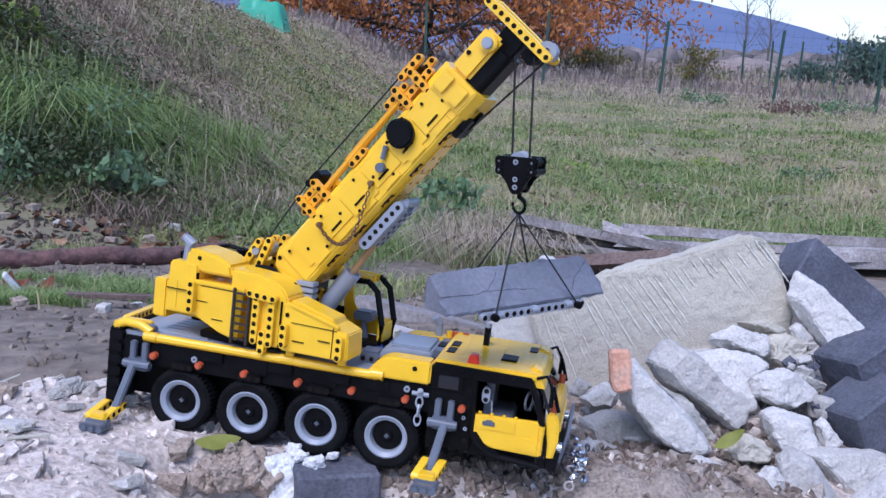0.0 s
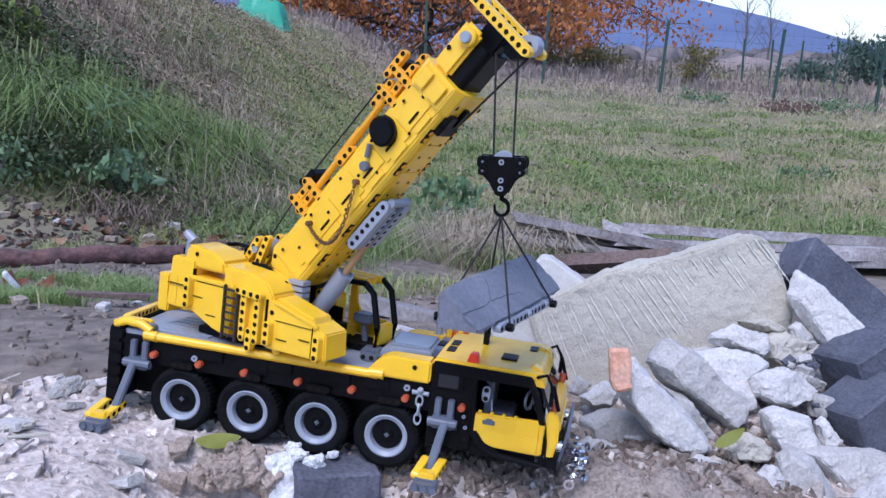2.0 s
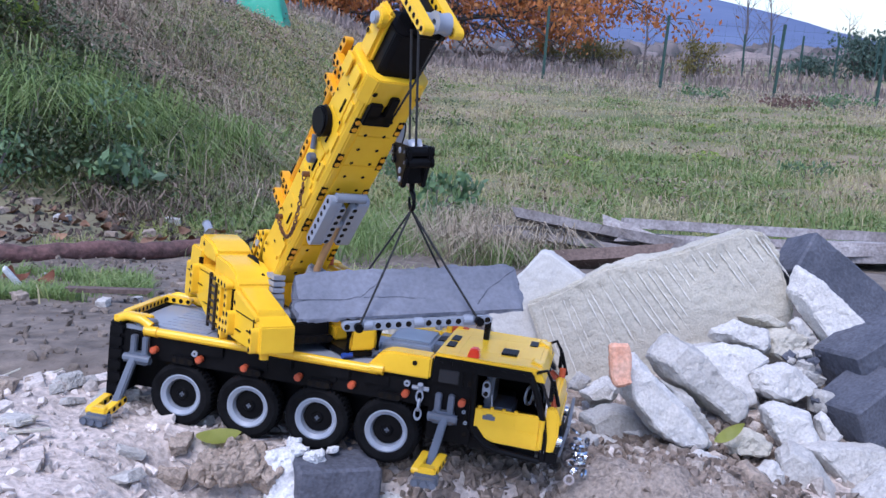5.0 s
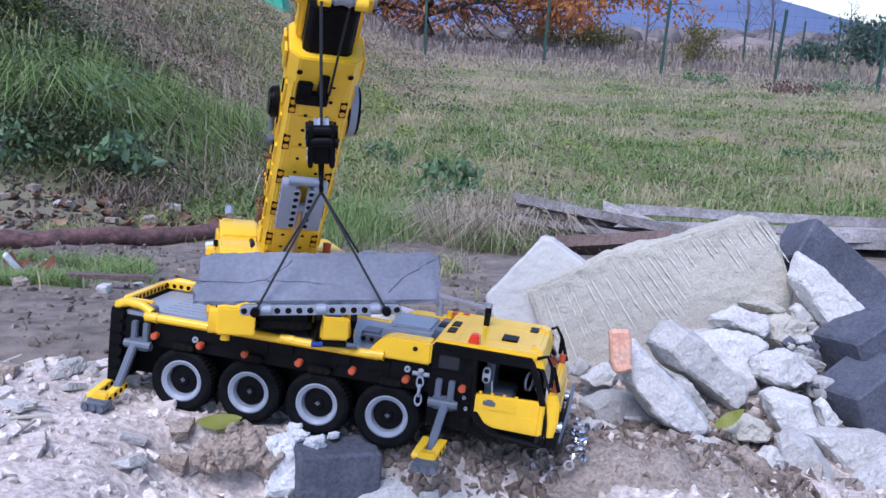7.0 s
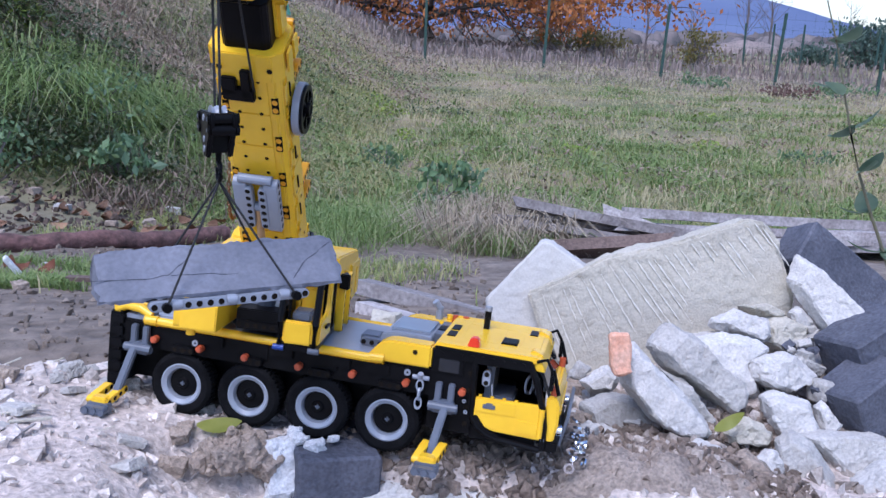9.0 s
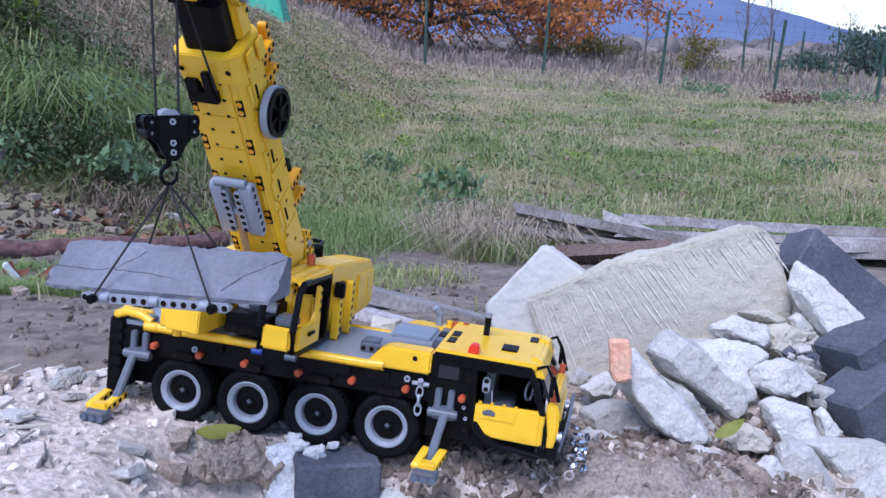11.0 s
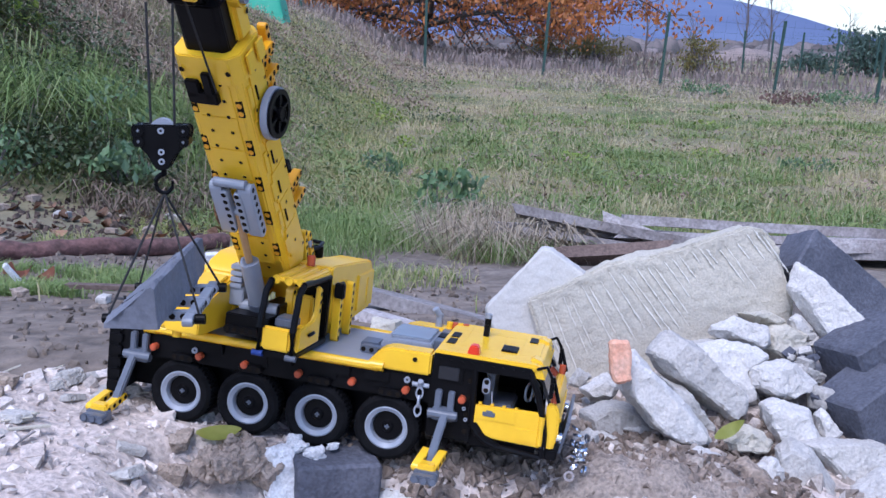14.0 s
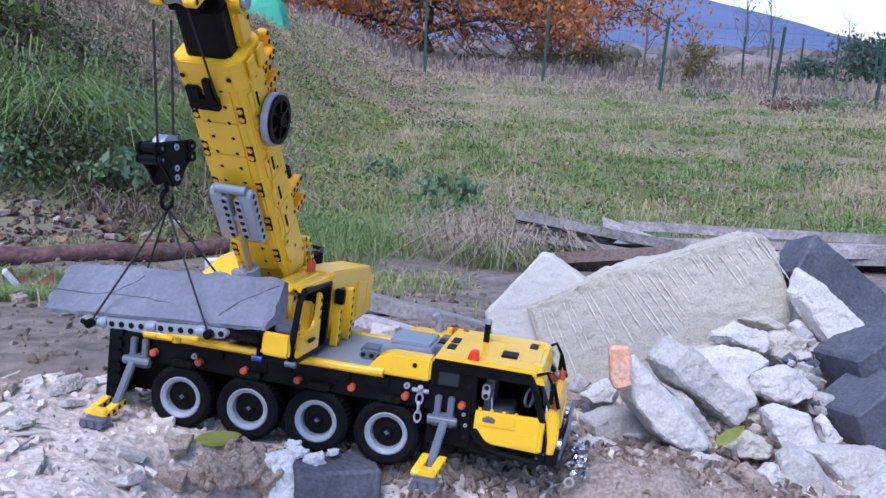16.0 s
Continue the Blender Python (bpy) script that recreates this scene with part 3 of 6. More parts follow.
hewn("sandstone_block", "olive-tan stone under the leaf", "stone block", (0.327, 0.995, 0.601), (-18, 0, 0), [(-0.026, 0.002), (-0.001, 0.019), (0.026, 0.002), (0.021, -0.011), (-0.020, -0.012)], 0.045, LIME, 0.75, (0, -0.002), 0.003)
hewn("sandstone_block", "pinkish chunk at the foot of the heap", "stone block", (0.319, 0.925, 0.585), (-18, 0, 0), [(-0.026, 0.012), (-0.013, 0.025), (0.026, -0.006), (0.022, -0.020), (-0.009, -0.010)], 0.035, CLOD, 0.75, (0, -0.002), 0.003)
hewn("limestone_block", "small white chunk at the foot of the heap", "stone block", (0.335, 0.940, 0.594), (-12, 0, 0), [(-0.016, 0.003), (-0.002, 0.015), (0.012, 0.004), (0.012, -0.013), (-0.006, -0.009)], 0.03, WSTONE, 0.7, (0, 0), 0.003)
hewn("brick_piece", "orange brick fragment stuck on a pale block", "brick", (.183, .972, .691), (-12, 0, 4), [(-.012, .024), (.010, .025), (.0125, -.018), (-.004, -.021), (-.010, -.012)], .014, BRICK, .95, (0, 0), .0012, "brick pieces", .005)
block("limestone_block", "grey chunk deep in the heap", "stone block", .30, 1.14, .645, (.08, .05, .05), (0, -10, 0), GSTONE, 80, .4, .08)
block("limestone_block", "small grey chunk in a gap of the heap", "stone block", .425, 1.10, .638, (.04, .03, .03), (0, 20, 0), GSTONE, 81, .4, .08)
rnd = random.Random(66)
for k in range(12):
    x, y = rnd.uniform(.405, .45), rnd.uniform(1.09, 1.16)
    s = rnd.uniform(.012, .026)
    block("stone_chip", "small grey shard in a gap of the heap", "stone", x, y, .648 + (y - 1.09) * .3 + rnd.uniform(0, .012), (s, s * .7, s * .5), (rnd.uniform(-40, 40), rnd.uniform(-40, 40), rnd.uniform(0, 360)), GSTONE if k % 3 else BASALT, 620 + k, .5, .08, "shards in the heap")
rnd = random.Random(90)
for k in range(26):
    f = rnd.random()
    s = rnd.uniform(.016, .040)
    x, y = -.188 + .042 * rnd.gauss(0, .55), .870 + .026 * rnd.gauss(0, .6)
    block("clod", "brown crumbling clod of earth and mortar", "clod", x, y, .606 + .022 * max(0, 1 - ((x + .188) / .05) ** 2) - s * .1, (s, s * .85, s * .75), (rnd.uniform(-30, 30), rnd.uniform(-30, 30), rnd.uniform(0, 360)), CLOD, 900 + k, .25, .14, "clods before the wheels")
block("basalt_block", "dark grey cut stone under the crane", "stone block", -.102, .885, .600, (.080, .09, .062), (2, 3, 18), BASALT, 92, .92, .02, grain=1.4)
hewn("limestone_block", "flat white slab lying at the crane's foot", "stone block", (-.004, .862, .570), (-62, 4, 0), [(-.078, .010), (-.072, .034), (-.02, .040), (.030, .034), (.072, .006), (.080, -.03), (-.07, -.03)], .032, WSTONE, .93, (0, 0), .0022)
hewn("mortar_lump", "white broken mortar lump beside the dark cut stone", "mortar", (-.142, .862, .606), (-30, 0, 10), [(-.016, .030), (.006, .034), (.016, .012), (.020, -.026), (-.022, -.030), (-.012, .004)], .030, CRUMB, .8, (0, -.002), .0035, "mortar lumps")
for k, (x, y, z, s) in enumerate(((-.128, .868, .635, .022), (-.112, .86, .634, .02), (-.135, .885, .636, .024), (-.098, .875, .634, .014), (-.145, .862, .626, .018))):
    block("mortar_crumb", "white crumb of mortar on the dark stone", "mortar", x, y, z, (s, s * .8, s * .45), (0, 5 * k, 40 * k), CRUMB, 100 + k, .2, .2, "mortar crumbs")
rnd = random.Random(12)
for k in range(84):
    x, y = (rnd.uniform(.12, .25), rnd.uniform(.97, 1.19)) if k < 52 else (rnd.uniform(-.62, -.2), rnd.uniform(.84, 1.08))
    s = rnd.uniform(.012, .034)
    block("stone_chip", "small broken stone lying on the rubble", "stone", x, y, heap(x, y) + s * .12, (s, s * .8, s * .55), (rnd.uniform(-20, 20), rnd.uniform(-20, 20), rnd.uniform(0, 360)),
          (WSTONE, GSTONE, CLOD)[k % 3], 120 + k, .35, .1, "small stones on the rubble")


for k in range(70):
    x, y = rnd.uniform(-.62, -.24), rnd.uniform(.78, .99)
    s = rnd.uniform(.010, .034)
    if math.hypot(x + .325, y - .870) < .055:
        continue
    block("stone_shard", "flat pale shard lying on the rubble", "stone", x, y, heap(x, y) + s * .06, (s, s * .75, s * .28), (rnd.uniform(-22, 22), rnd.uniform(-22, 22), rnd.uniform(0, 360)),
          (PEBBLE, RUBBLE, GSTONE)[k % 3], 400 + k, .45, .08, "flat shards on the rubble")


# ---- leaves, splinters and boards ----
def leaf_bm(length, width, curl):
    bm = bmesh.new()
    rows = []
    for i in range(9):
        f = i / 8
        w = width * .5 * math.sin(math.pi * min(1, f * .96 + .03)) ** .7
        rows.append([bm.verts.new((length * (f - .5), s * w, curl * length * (f - .5) ** 2 + .15 * abs(s) * w)) for s in (-1, 0, 1)])
    for a, b in zip(rows, rows[1:]):
        for i in range(2):
            bm.faces.new((a[i], a[i + 1], b[i + 1], b[i]))
    bmesh.ops.solidify(bm, geom=bm.faces[:], thickness=.0004)
    return bm


thing("fallen_leaf", leaf_bm(.042, .02, .4), LEAF, "yellow-green fallen leaf lying by the wheels", "leaf", "fallen leaves", m=pose(-.206, .884, heap(-.206, .884) + .009, 24, -4, 6))
thing("fallen_leaf", leaf_bm(.036, .013, .9), LEAF, "yellow-green fallen leaf lying between blocks", "leaf", "fallen leaves", m=pose(.300, .972, .622, 50, -30, 10))
for k, (x, y, r) in enumerate(((-.86, 2.0, 0), (-.83, 2.03, 60), (-.88, 1.97, 120))):
    thing("fallen_leaf", leaf_bm(.045, .03, 1.6), DRYLEAF, "rust-red curled dead leaf on the earth", "leaf", "dead leaves", m=pose(x, y, rough_land(x, y) + .012, 20, -20, r))


def chip(name, label, x, y, z, L, w, turn, material):
    bm = bmesh.new()
    add_box(bm, -L / 2, L / 2, -w / 2, w / 2, -w / 5, w / 5, w / 12)
    for v in bm.verts:
        v.co.y += .1 * w * math.sin(v.co.x / L * 5)
    thing(name, bm, material, label, "wood chip", "splinters", m=pose(x, y, z, *turn))


chip("pale_stick", "white splintered stick on the earth", -.835, 1.9, land(-.835, 1.9) + .015, .075, .026, (0, 55, 25), CRUMB)
chip("wood_splinter", "white splinter lying on the rubble", -.437, 1.09, heap(-.437, 1.09) + .012, .03, .009, (0, 55, 20), CRUMB)
rnd = random.Random(7)
for k in range(30):
    x, y = rnd.uniform(-.5, -.12), rnd.uniform(.80, 1.05)
    chip("wood_splinter", "thin pale wood splinter lying on the rubble", x, y, heap(x, y) + .004, rnd.uniform(.012, .04), rnd.uniform(.002, .005), (rnd.uniform(-15, 15), rnd.uniform(-25, 25), rnd.uniform(0, 180)), WOOD if k % 2 else LIME)


def board_bm(L, w, h, seed):
    bm = bmesh.new()
    rnd = random.Random(seed)
    n = 14
    ring = []
    for i in range(n + 1):
        x = -L / 2 + L * i / n
        jig = [.06 * h * noise.noise(Vector((x * 6, k, seed))) for k in range(4)]
        warp = .3 * h * noise.noise(Vector((x * 1.2, seed, 0)))
        end = rnd.uniform(-.01, .01) if i in (0, n) else 0
        ring.append([bm.verts.new((x + end * k, sy * w / 2 + jig[k], sz * h / 2 + jig[k] + warp)) for k, (sy, sz) in enumerate(((-1, -1), (1, -1), (1, 1), (-1, 1)))])
    for a, b in zip(ring, ring[1:]):
        for k in range(4):
            bm.faces.new((a[k], a[(k + 1) % 4], b[(k + 1) % 4], b[k]))
    bm.faces.new(ring[0][::-1]), bm.faces.new(ring[-1])
    bmesh.ops.bevel(bm, geom=[e for e in bm.edges if e.calc_face_angle(0) > .8], offset=h * .08, segments=1, affect="EDGES")
    return bm


def board(x, y, z, L, w, h, turn, seed, label="grey weathered board on the pile", material=None):
    thing("wooden_board", board_bm(L, w, h, seed), material or WOOD, label, "board", "pile of old boards", m=pose(x, y, z, *turn))


board(.53, 2.95, .478, .62, .11, .028, (-16, 8, -12), 1, "grey split board sticking out of the pile")
board(.57, 3.02, .452, .60, .10, .026, (-8, 5, -8), 2)
board(.52, 3.05, .425, .55, .10, .026, (0, 3, 4), 3)
board(.66, 2.90, .460, .38, .05, .03, (-18, 16, -22), 4, "short grey lath lying across the pile")
board(1.18, 3.05, .478, 1.25, .06, .030, (-10, 1.6, -3), 5, "long grey batten lying on the pile")
board(1.30, 2.98, .443, 1.1, .10, .030, (-10, -2, 6), 6)
board(1.25, 3.10, .425, 1.2, .12, .03, (0, 0, 0), 7)
board(.47, 2.76, .430, .30, .13, .035, (-38, -5, 4), 8, "dark wet plank leaning before the pile", DARKWOOD)
board(.85, 3.1, .400, 1.0, .12, .04, (0, 0, 0), 9, "dark wet plank under the pile", DARKWOOD)
board(.60, 3.12, .44, .9, .10, .03, (-8, 2, 2), 10)
board(.02, 1.62, .560, .34, .05, .024, (-10, 7, -20), 11, "grey-brown board lying on the earth behind the crane")
board(-.06, 1.50, .575, .16, .04, .02, (-10, 4, -35), 12, "short brown board on the earth behind the crane")
block("round_stone", "round buff stone behind the crane", "stone", -.085, 1.45, .577, (.06, .05, .045), (0, 0, 0), LIME, 171, .2, .08)
block("round_stone", "pale stone behind the crane", "stone", -.055, 1.42, .570, (.05, .04, .03), (0, 0, 40), GSTONE, 172, .3, .08)
board(-.60, 1.75, land(-.6, 1.75) + .02, .13, .018, .008, (0, 2, 6), 13, "dark thin board on the earth", DARKWOOD)


def make_log():
    bm = bmesh.new()
    pts, rs = [], []
    for i in range(40):
        f = i / 39
        x, y = -1.26 + .625 * f, 2.23 + .62 * f + .008 * math.sin(f * 7)
        pts.append((x, y, rough_land(x, y) + .020 + .003 * math.sin(f * 11)))
        rs.append(.027 - .004 * f + .002 * noise.noise(Vector((f * 14, 0, 0))))
    add_tube(bm, pts, rs, 20)
    bm.normal_update()
    for v in bm.verts:
        v.co += v.normal * .003 * fbm(v.co * 30)
    thing("log", bm, BARK, "long reddish-brown barked log on the ground", "log", smooth=.9)


make_log()
make_pebbles("bank_debris", 1100, .006, .024, (-1.9, -.62, 3.05, 3.62), mat("debris", (.13, .095, .075), .95, second=(.07, .05, .04), scale=20, bump=.003, bump_scale=120, fine=.3, island=.6), "dark earth clods, bark and stones at the foot of the bank", 13, rough_land)
block("mortar_lump", "white lump of mortar on the earth behind the crane", "mortar", -.585, 2.5, rough_land(-.585, 2.5) + .012, (.052, .04, .034), (0, 0, 20), CRUMB, 181, .8, .05, "mortar lumps")
rnd = random.Random(31)
for k in range(26):
    x, y = rnd.uniform(-1.7, -.55), rnd.uniform(2.85, 3.6)
    s = rnd.uniform(.025, .07)
    block("field_stone", "earthy grey stone lying by the log", "stone", x, y, rough_land(x, y) + s * .15, (s, s * .8, s * .5), (0, 0, rnd.uniform(0, 360)), GSTONE if k % 4 == 0 else CLOD, 200 + k, .3, .08, "stones by the log")
for k in range(22):
    x, y = rnd.uniform(-1.0, -.3), rnd.uniform(1.3, 2.3)
    s = rnd.uniform(.012, .04)
    block("field_stone", "small earthy stone on the bare ground", "stone", x, y, rough_land(x, y) + s * .15, (s, s * .8, s * .5), (0, 0, rnd.uniform(0, 360)), GSTONE if k % 2 else CLOD, 240 + k, .3, .08, "stones on the bare ground")
rnd = random.Random(44)
dead = None
for k in range(34):
    x, y = rnd.uniform(-1.5, -.6), rnd.uniform(3.02, 3.5)
    m = pose(x, y, rough_land(x, y) + .012, rnd.uniform(-30, 40), rnd.uniform(-30, 30), rnd.uniform(0, 360))
    if dead is None:
        dead = thing("fallen_leaf", leaf_bm(.055, .035, 1.0), DEADLEAF, "brown dead leaf on the earth by the log", "leaf", "dead leaves by the log", m=m)
    else:
        copy_thing(dead, m)
board(.45, 2.90, .455, .42, .05, .022, (-14, 4, -18), 14, "narrow pale lath on the pile")
board(.95, 2.96, .462, .9, .07, .024, (-12, 2, 4), 15, "pale grey board lying on the pile")
board(1.05, 3.0, .415, .9, .10, .03, (-10, -1, -6), 16)
# ---- the toy crane ----
CRANE = Matrix.Translation((-.1402, .9495, .6290)) @ pose(0, 0, 0, 0, 0, -10.6) @ pose(0, 0, 0, 0, 4.61, 0) @ pose(0, 0, 0, -3.19, 0, 0)
AXIS_X = -.0335
mobile_crane = new("mobile_crane")
mobile_crane.matrix_basis = CRANE
tagged(mobile_crane, "yellow and black plastic brick-built toy mobile crane with four axles", "toy crane")
T = Matrix.Translation
UP = pose(0, 0, 0, 0, -90, 0)          # a beam that runs along x stands upright


def B():
    return bmesh.new()


def add_tyre(bm, w):
    """One ring whose tread rises and falls in two staggered rows of lugs."""
    n = 132
    rings = []
    for k in range(n):
        a = k * math.tau / n
        lug = [.0313 if (k + q) % 3 else .0298 for q in (0, 0, 1, 1)]
        prof = [(.0205, 0), (.0225, -.0006), (.027, -.0012), (.0293, 0), (.0303, .0012), (lug[0], .002), (lug[1], w / 2 - .0012), (.0297, w / 2 - .0006), (.0297, w / 2 + .0006),
                (lug[2], w / 2 + .0012), (lug[3], w - .002), (.0303, w - .001), (.0293, w), (.0205, w)]
        rings.append([bm.verts.new((r * math.cos(a), y, r * math.sin(a))) for r, y in prof])
    for k in range(n):
        u, v = rings[k], rings[(k + 1) % n]
        for i in range(len(u)):
            j = (i + 1) % len(u)
            bm.faces.new((u[i], u[j], v[j], v[i]))


def make_wheel(x, side):
    """side -1: the side towards the heap's foot; the tyre's outer wall faces it."""
    bm = B()
    r, w = .0312, .020
    add_tyre(bm, w)
    wheel = part("wheel", bm, RUBBER, mobile_crane, "black rubber tyre with block tread")
    wheel.matrix_basis = T((x, side * .062, .0312)) @ (pose(0, 0, 0) if side < 0 else pose(0, 0, 0, 0, 0, 180))
    b = B()
    add_lathe(b, [(.0140, .0095), (.0155, .002), (.0192, -.0002), (.0206, .0004), (.0208, .004), (.0190, .014), (.0140, .014)], 40)
    part("rim", b, LGREY, wheel, "light grey plastic rim")
    b = B()
    add_lathe(b, [(0, .0045), (.0045, .004), (.006, .006), (.0135, .0065), (.0142, .010), (0, .010)], 32)
    part("hub", b, BLACK, wheel)
    b = B()
    add_box(b, -.0022, .0022, .0030, .006, -.0007, .0007, .0001)
    add_box(b, -.0007, .0007, .0030, .006, -.0022, .0022, .0001)
    part("axle_end", b, DGREY, wheel)


for x in (-.102, -.034, .034, .102):
    make_wheel(x, -1)
    make_wheel(x, 1)

# frame and deck
bm = B()
add_box(bm, -.172, .140, -.0575, .0575, .060, .086, .001, 0)
add_box(bm, -.165, .21, -.030, .030, .022, .062, .001, 0)
for i in range(33):
    if 3 < i % 8 < 7:
        add_hole(bm, T((-.13 + i * STUD, -.0575, .079)), -1, 1, 0)
for i in range(4):
    add_box(bm, -.118 + i * .068, -.086 + i * .068, -.0592, .0592, .0685 - .001, .0845, .001, 0)
part("chassis_frame", bm, [BLACK, RECESS_SHADE], mobile_crane, "black studded chassis frame")
for x in (-.102, -.034, .034, .102):
    b = B()
    add_rod(b, (x, -.05, .0312), (x, .05, .0312), .0045, bevel=.0005)
    add_box(b, x - .01, x + .01, -.03, .03, .024, .04, .001)
    part("axle", b, BLACK, mobile_crane)
bm = B()
add_box(bm, -.167, .105, -.054, .054, .0855, .0905, .0006)
for i in range(9):
    add_box(bm, -.137, -.085, -.048 + i * .0108, -.039 + i * .0108, .0905, .0917, .0003)
part("deck", bm, LGREY, mobile_crane, "light grey plastic deck")
for s in (-1, 1):
    b = B()
    add_rod(b, (-.137, s * .060, .0885), (.087, s * .060, .0875), .0040, sides=16, bevel=.0008)
    for x in (-.137, .0, .087):
        add_rod(b, (x - .006, s * .060, .0885), (x + .006, s * .060, .0885), .0047, sides=16, bevel=.0006)
    part("side_rail", b, YELLOW, mobile_crane, "yellow round side rail")
    b = B()
    add_prism(b, [(.074, .0865), (.088, .1035), (.098, .1075), (.1372, .1075), (.1372, .0865)], s * .040, s * .0615, .0018)
    add_hole(b, T((.122, s * .0617, .1)), s, 1)
    part("fender", b, [YELLOW, RECESS_SHADE], mobile_crane, "yellow sloped fender panel")
    b = B()
    add_tube(b, [(-.138, s * .058, .0925), (-.150, s * .056, .0975), (-.165, s * .055, .0985), (-.1745, s * .054, .094)], [.0042, .0044, .0044, .0042], 12)
    part("rear_rail", b, YELLOW, mobile_crane)
    b = B()
    add_beam(b, 4, T((-.171, s * .045, .0965)))
    add_box(b, -.178, -.170, s * .05 - .008, s * .05 + .008, .086, .0985, .001)
    part("rear_beam", b, [YELLOW, RECESS_SHADE], mobile_crane)
b = B()
add_beam(b, 10, T((-.1745, -.036, .096)) @ pose(0, 0, 0, 0, 0, 90))
part("rear_crossbeam", b, [YELLOW, RECESS_SHADE], mobile_crane)
b = B()
add_beam(b, 3, T((-.155, -.05, .0945)) @ pose(0, 0, 0, 0, 0, -8))
part("rear_link", b, [DGREY, RECESS_SHADE], mobile_crane)
b = B()
add_box(b, -.1805, -.168, -.0595, .0595, .018, .093, .0015)
for k in range(6):
    add_box(b, -.1795, -.1660, -.0610, -.045, .022 + k * .0118, .0305 + k * .0118, .0006)
add_box(b, -.1835, -.179, -.054, .054, .03, .085, .001)
part("rear_bumper", b, BLACK, mobile_crane, "black ribbed rear bumper")
for k, (x, z) in enumerate(((-.132, .0712), (-.0856, .0692), (-.04, .0684), (.0132, .0685), (.0652, .0696), (.1164, .0701), (.1693, .0701))):
    b = B()
    add_rod(b, (x, -.0575, z), (x, -.0655, z), .0036, sides=16, bevel=.0007)
    add_rod(b, (x, -.065, z), (x, -.0665, z), .0024, sides=12, bevel=.0003)
    part("marker_light", b, ORANGE, mobile_crane, "orange round marker light")
b = B()
add_lathe(b, [(.0012, 0), (.003, 0), (.003, .002), (.0012, .002)], 16, 0, T((-.0915, -.061, .0735)))
part("pin_end", b, LGREY, mobile_crane)
b = B()
add_lathe(b, [(.0012, 0), (.003, 0), (.003, .002), (.0012, .002)], 16, 0, T((.1165, -.061, .0795)))
part("pin_end", b, LGREY, mobile_crane)

for k in range(4):
    b = B()
    add_beam(b, 3, T((-.1100 + k * .068, -.0605, .0655)))
    part("axle_beam", b, [BLACK, RECESS_SHADE], mobile_crane)
for k, x in enumerate((-.075, -.006, .050, .088)):
    b = B()
    add_box(b, x - .012, x + .012, -.0610, -.0570, .0735, .0835, .0008)
    part("side_plate", b, BLACK, mobile_crane)

# hatch box and small fittings between deck and cab
b = B()
add_prism(b, [(.076, .0905), (.080, .1015), (.092, .1045), (.128, .1045), (.131, .0905)], -.018, .050, .001)
add_box(b, .086, .125, -.010, .042, .1043, .1062, .0008)
part("hatch_box", b, [LGREY], mobile_crane, "grey tilted engine hatch")
b = B()
add_box(b, .086, .1245, -.0085, .0405, .1060, .1070, .0004)
part("hatch_lid", b, mat("blue_grey_gloss", (.20, .245, .30), .14, second=(.23, .275, .33), scale=20), mobile_crane, "glossy blue-grey hatch lid")
for i in range(3):
    b = B()
    add_box(b, .129, .1375, -.012 + i * .02, .004 + i * .02, .0995, .1075, .0006)
    part("step_block", b, BLACK if i % 2 else DGREY, mobile_crane)
b = B()
add_rod(b, (.122, .050, .0905), (.122, .050, .120), .0035, bevel=.0004)
add_rod(b, (.122, .050, .118), (.117, .046, .126), .0036, bevel=.0005)
part("exhaust_pipe", b, LGREY, mobile_crane, "light grey upright pipe")
b = B()
add_beam(b, 3, T((.066, -.03, .0945)))
add_box(b, .06, .078, -.022, .0, .09, .0985, .001)
part("deck_fitting", b, [DGREY, RECESS_SHADE], mobile_crane)
for k in range(4):
    b = B()
    add_rod(b, (.133 + k * .0055, .052, .104), (.133 + k * .0055, .052, .1125), .0030, bevel=.0006)
    part("far_light", b, ORANGE if k % 2 else YELLOW, mobile_crane)

# driver's cab
b = B()
add_box(b, .1385, .2330, -.0600, .0600, .1055, .1110, .0012)
add_prism(b, [(.2305, .0995), (.2305, .1112), (.2365, .1105), (.2415, .0990)], -.058, .058, .0006)
for k in range(7):
    add_hole(b, T((.146 + k * .013, -.0602, .1075)), -1, 1, 0, .0010)
roof = part("cab_roof", b, [YELLOW, RECESS_SHADE], mobile_crane, "yellow tiled cab roof")
for k in range(5):
    for y0, y1 in ((-.0588, -.0301), (-.03, .03), (.0301, .0588)):
        b = B()
        add_box(b, .1405 + k * .0184, .15885 + k * .0184, y0, y1, .1108, .1121, .00012)
        part("roof_tile", b, YELLOW, roof)
b = B()
add_box(b, .196, .211, -.030, -.008, .1119, .1135, .0005)
for k in range(5):
    add_box(b, .1965 + k * .003, .1985 + k * .003, -.029, -.009, .1134, .1141, .0002)
part("roof_vent", b, BLACK, mobile_crane, "black ribbed roof vent")
b = B()
add_prism(b, [(.168, .1115), (.1705, .1205), (.1780, .1205), (.1795, .1115)], -.0585, -.047, .0012)
part("beacon", b, RED, mobile_crane, "red beacon block")
b = B()
add_box(b, .172, .1775, .018, .026, .1115, .124, .0006)
add_rod(b, (.1748, .022, .122), (.1748, .022, .131), .003, bevel=.0005)
part("antenna", b, [BLACK], mobile_crane)
b = B()
add_rod(b, (.1748, .022, .1305), (.1748, .022, .1335), .0033, bevel=.0006)
part("antenna_cap", b, LGREY, mobile_crane)
b = B()
add_box(b, .1385, .1795, -.0590, .0590, .030, .1054, .001)
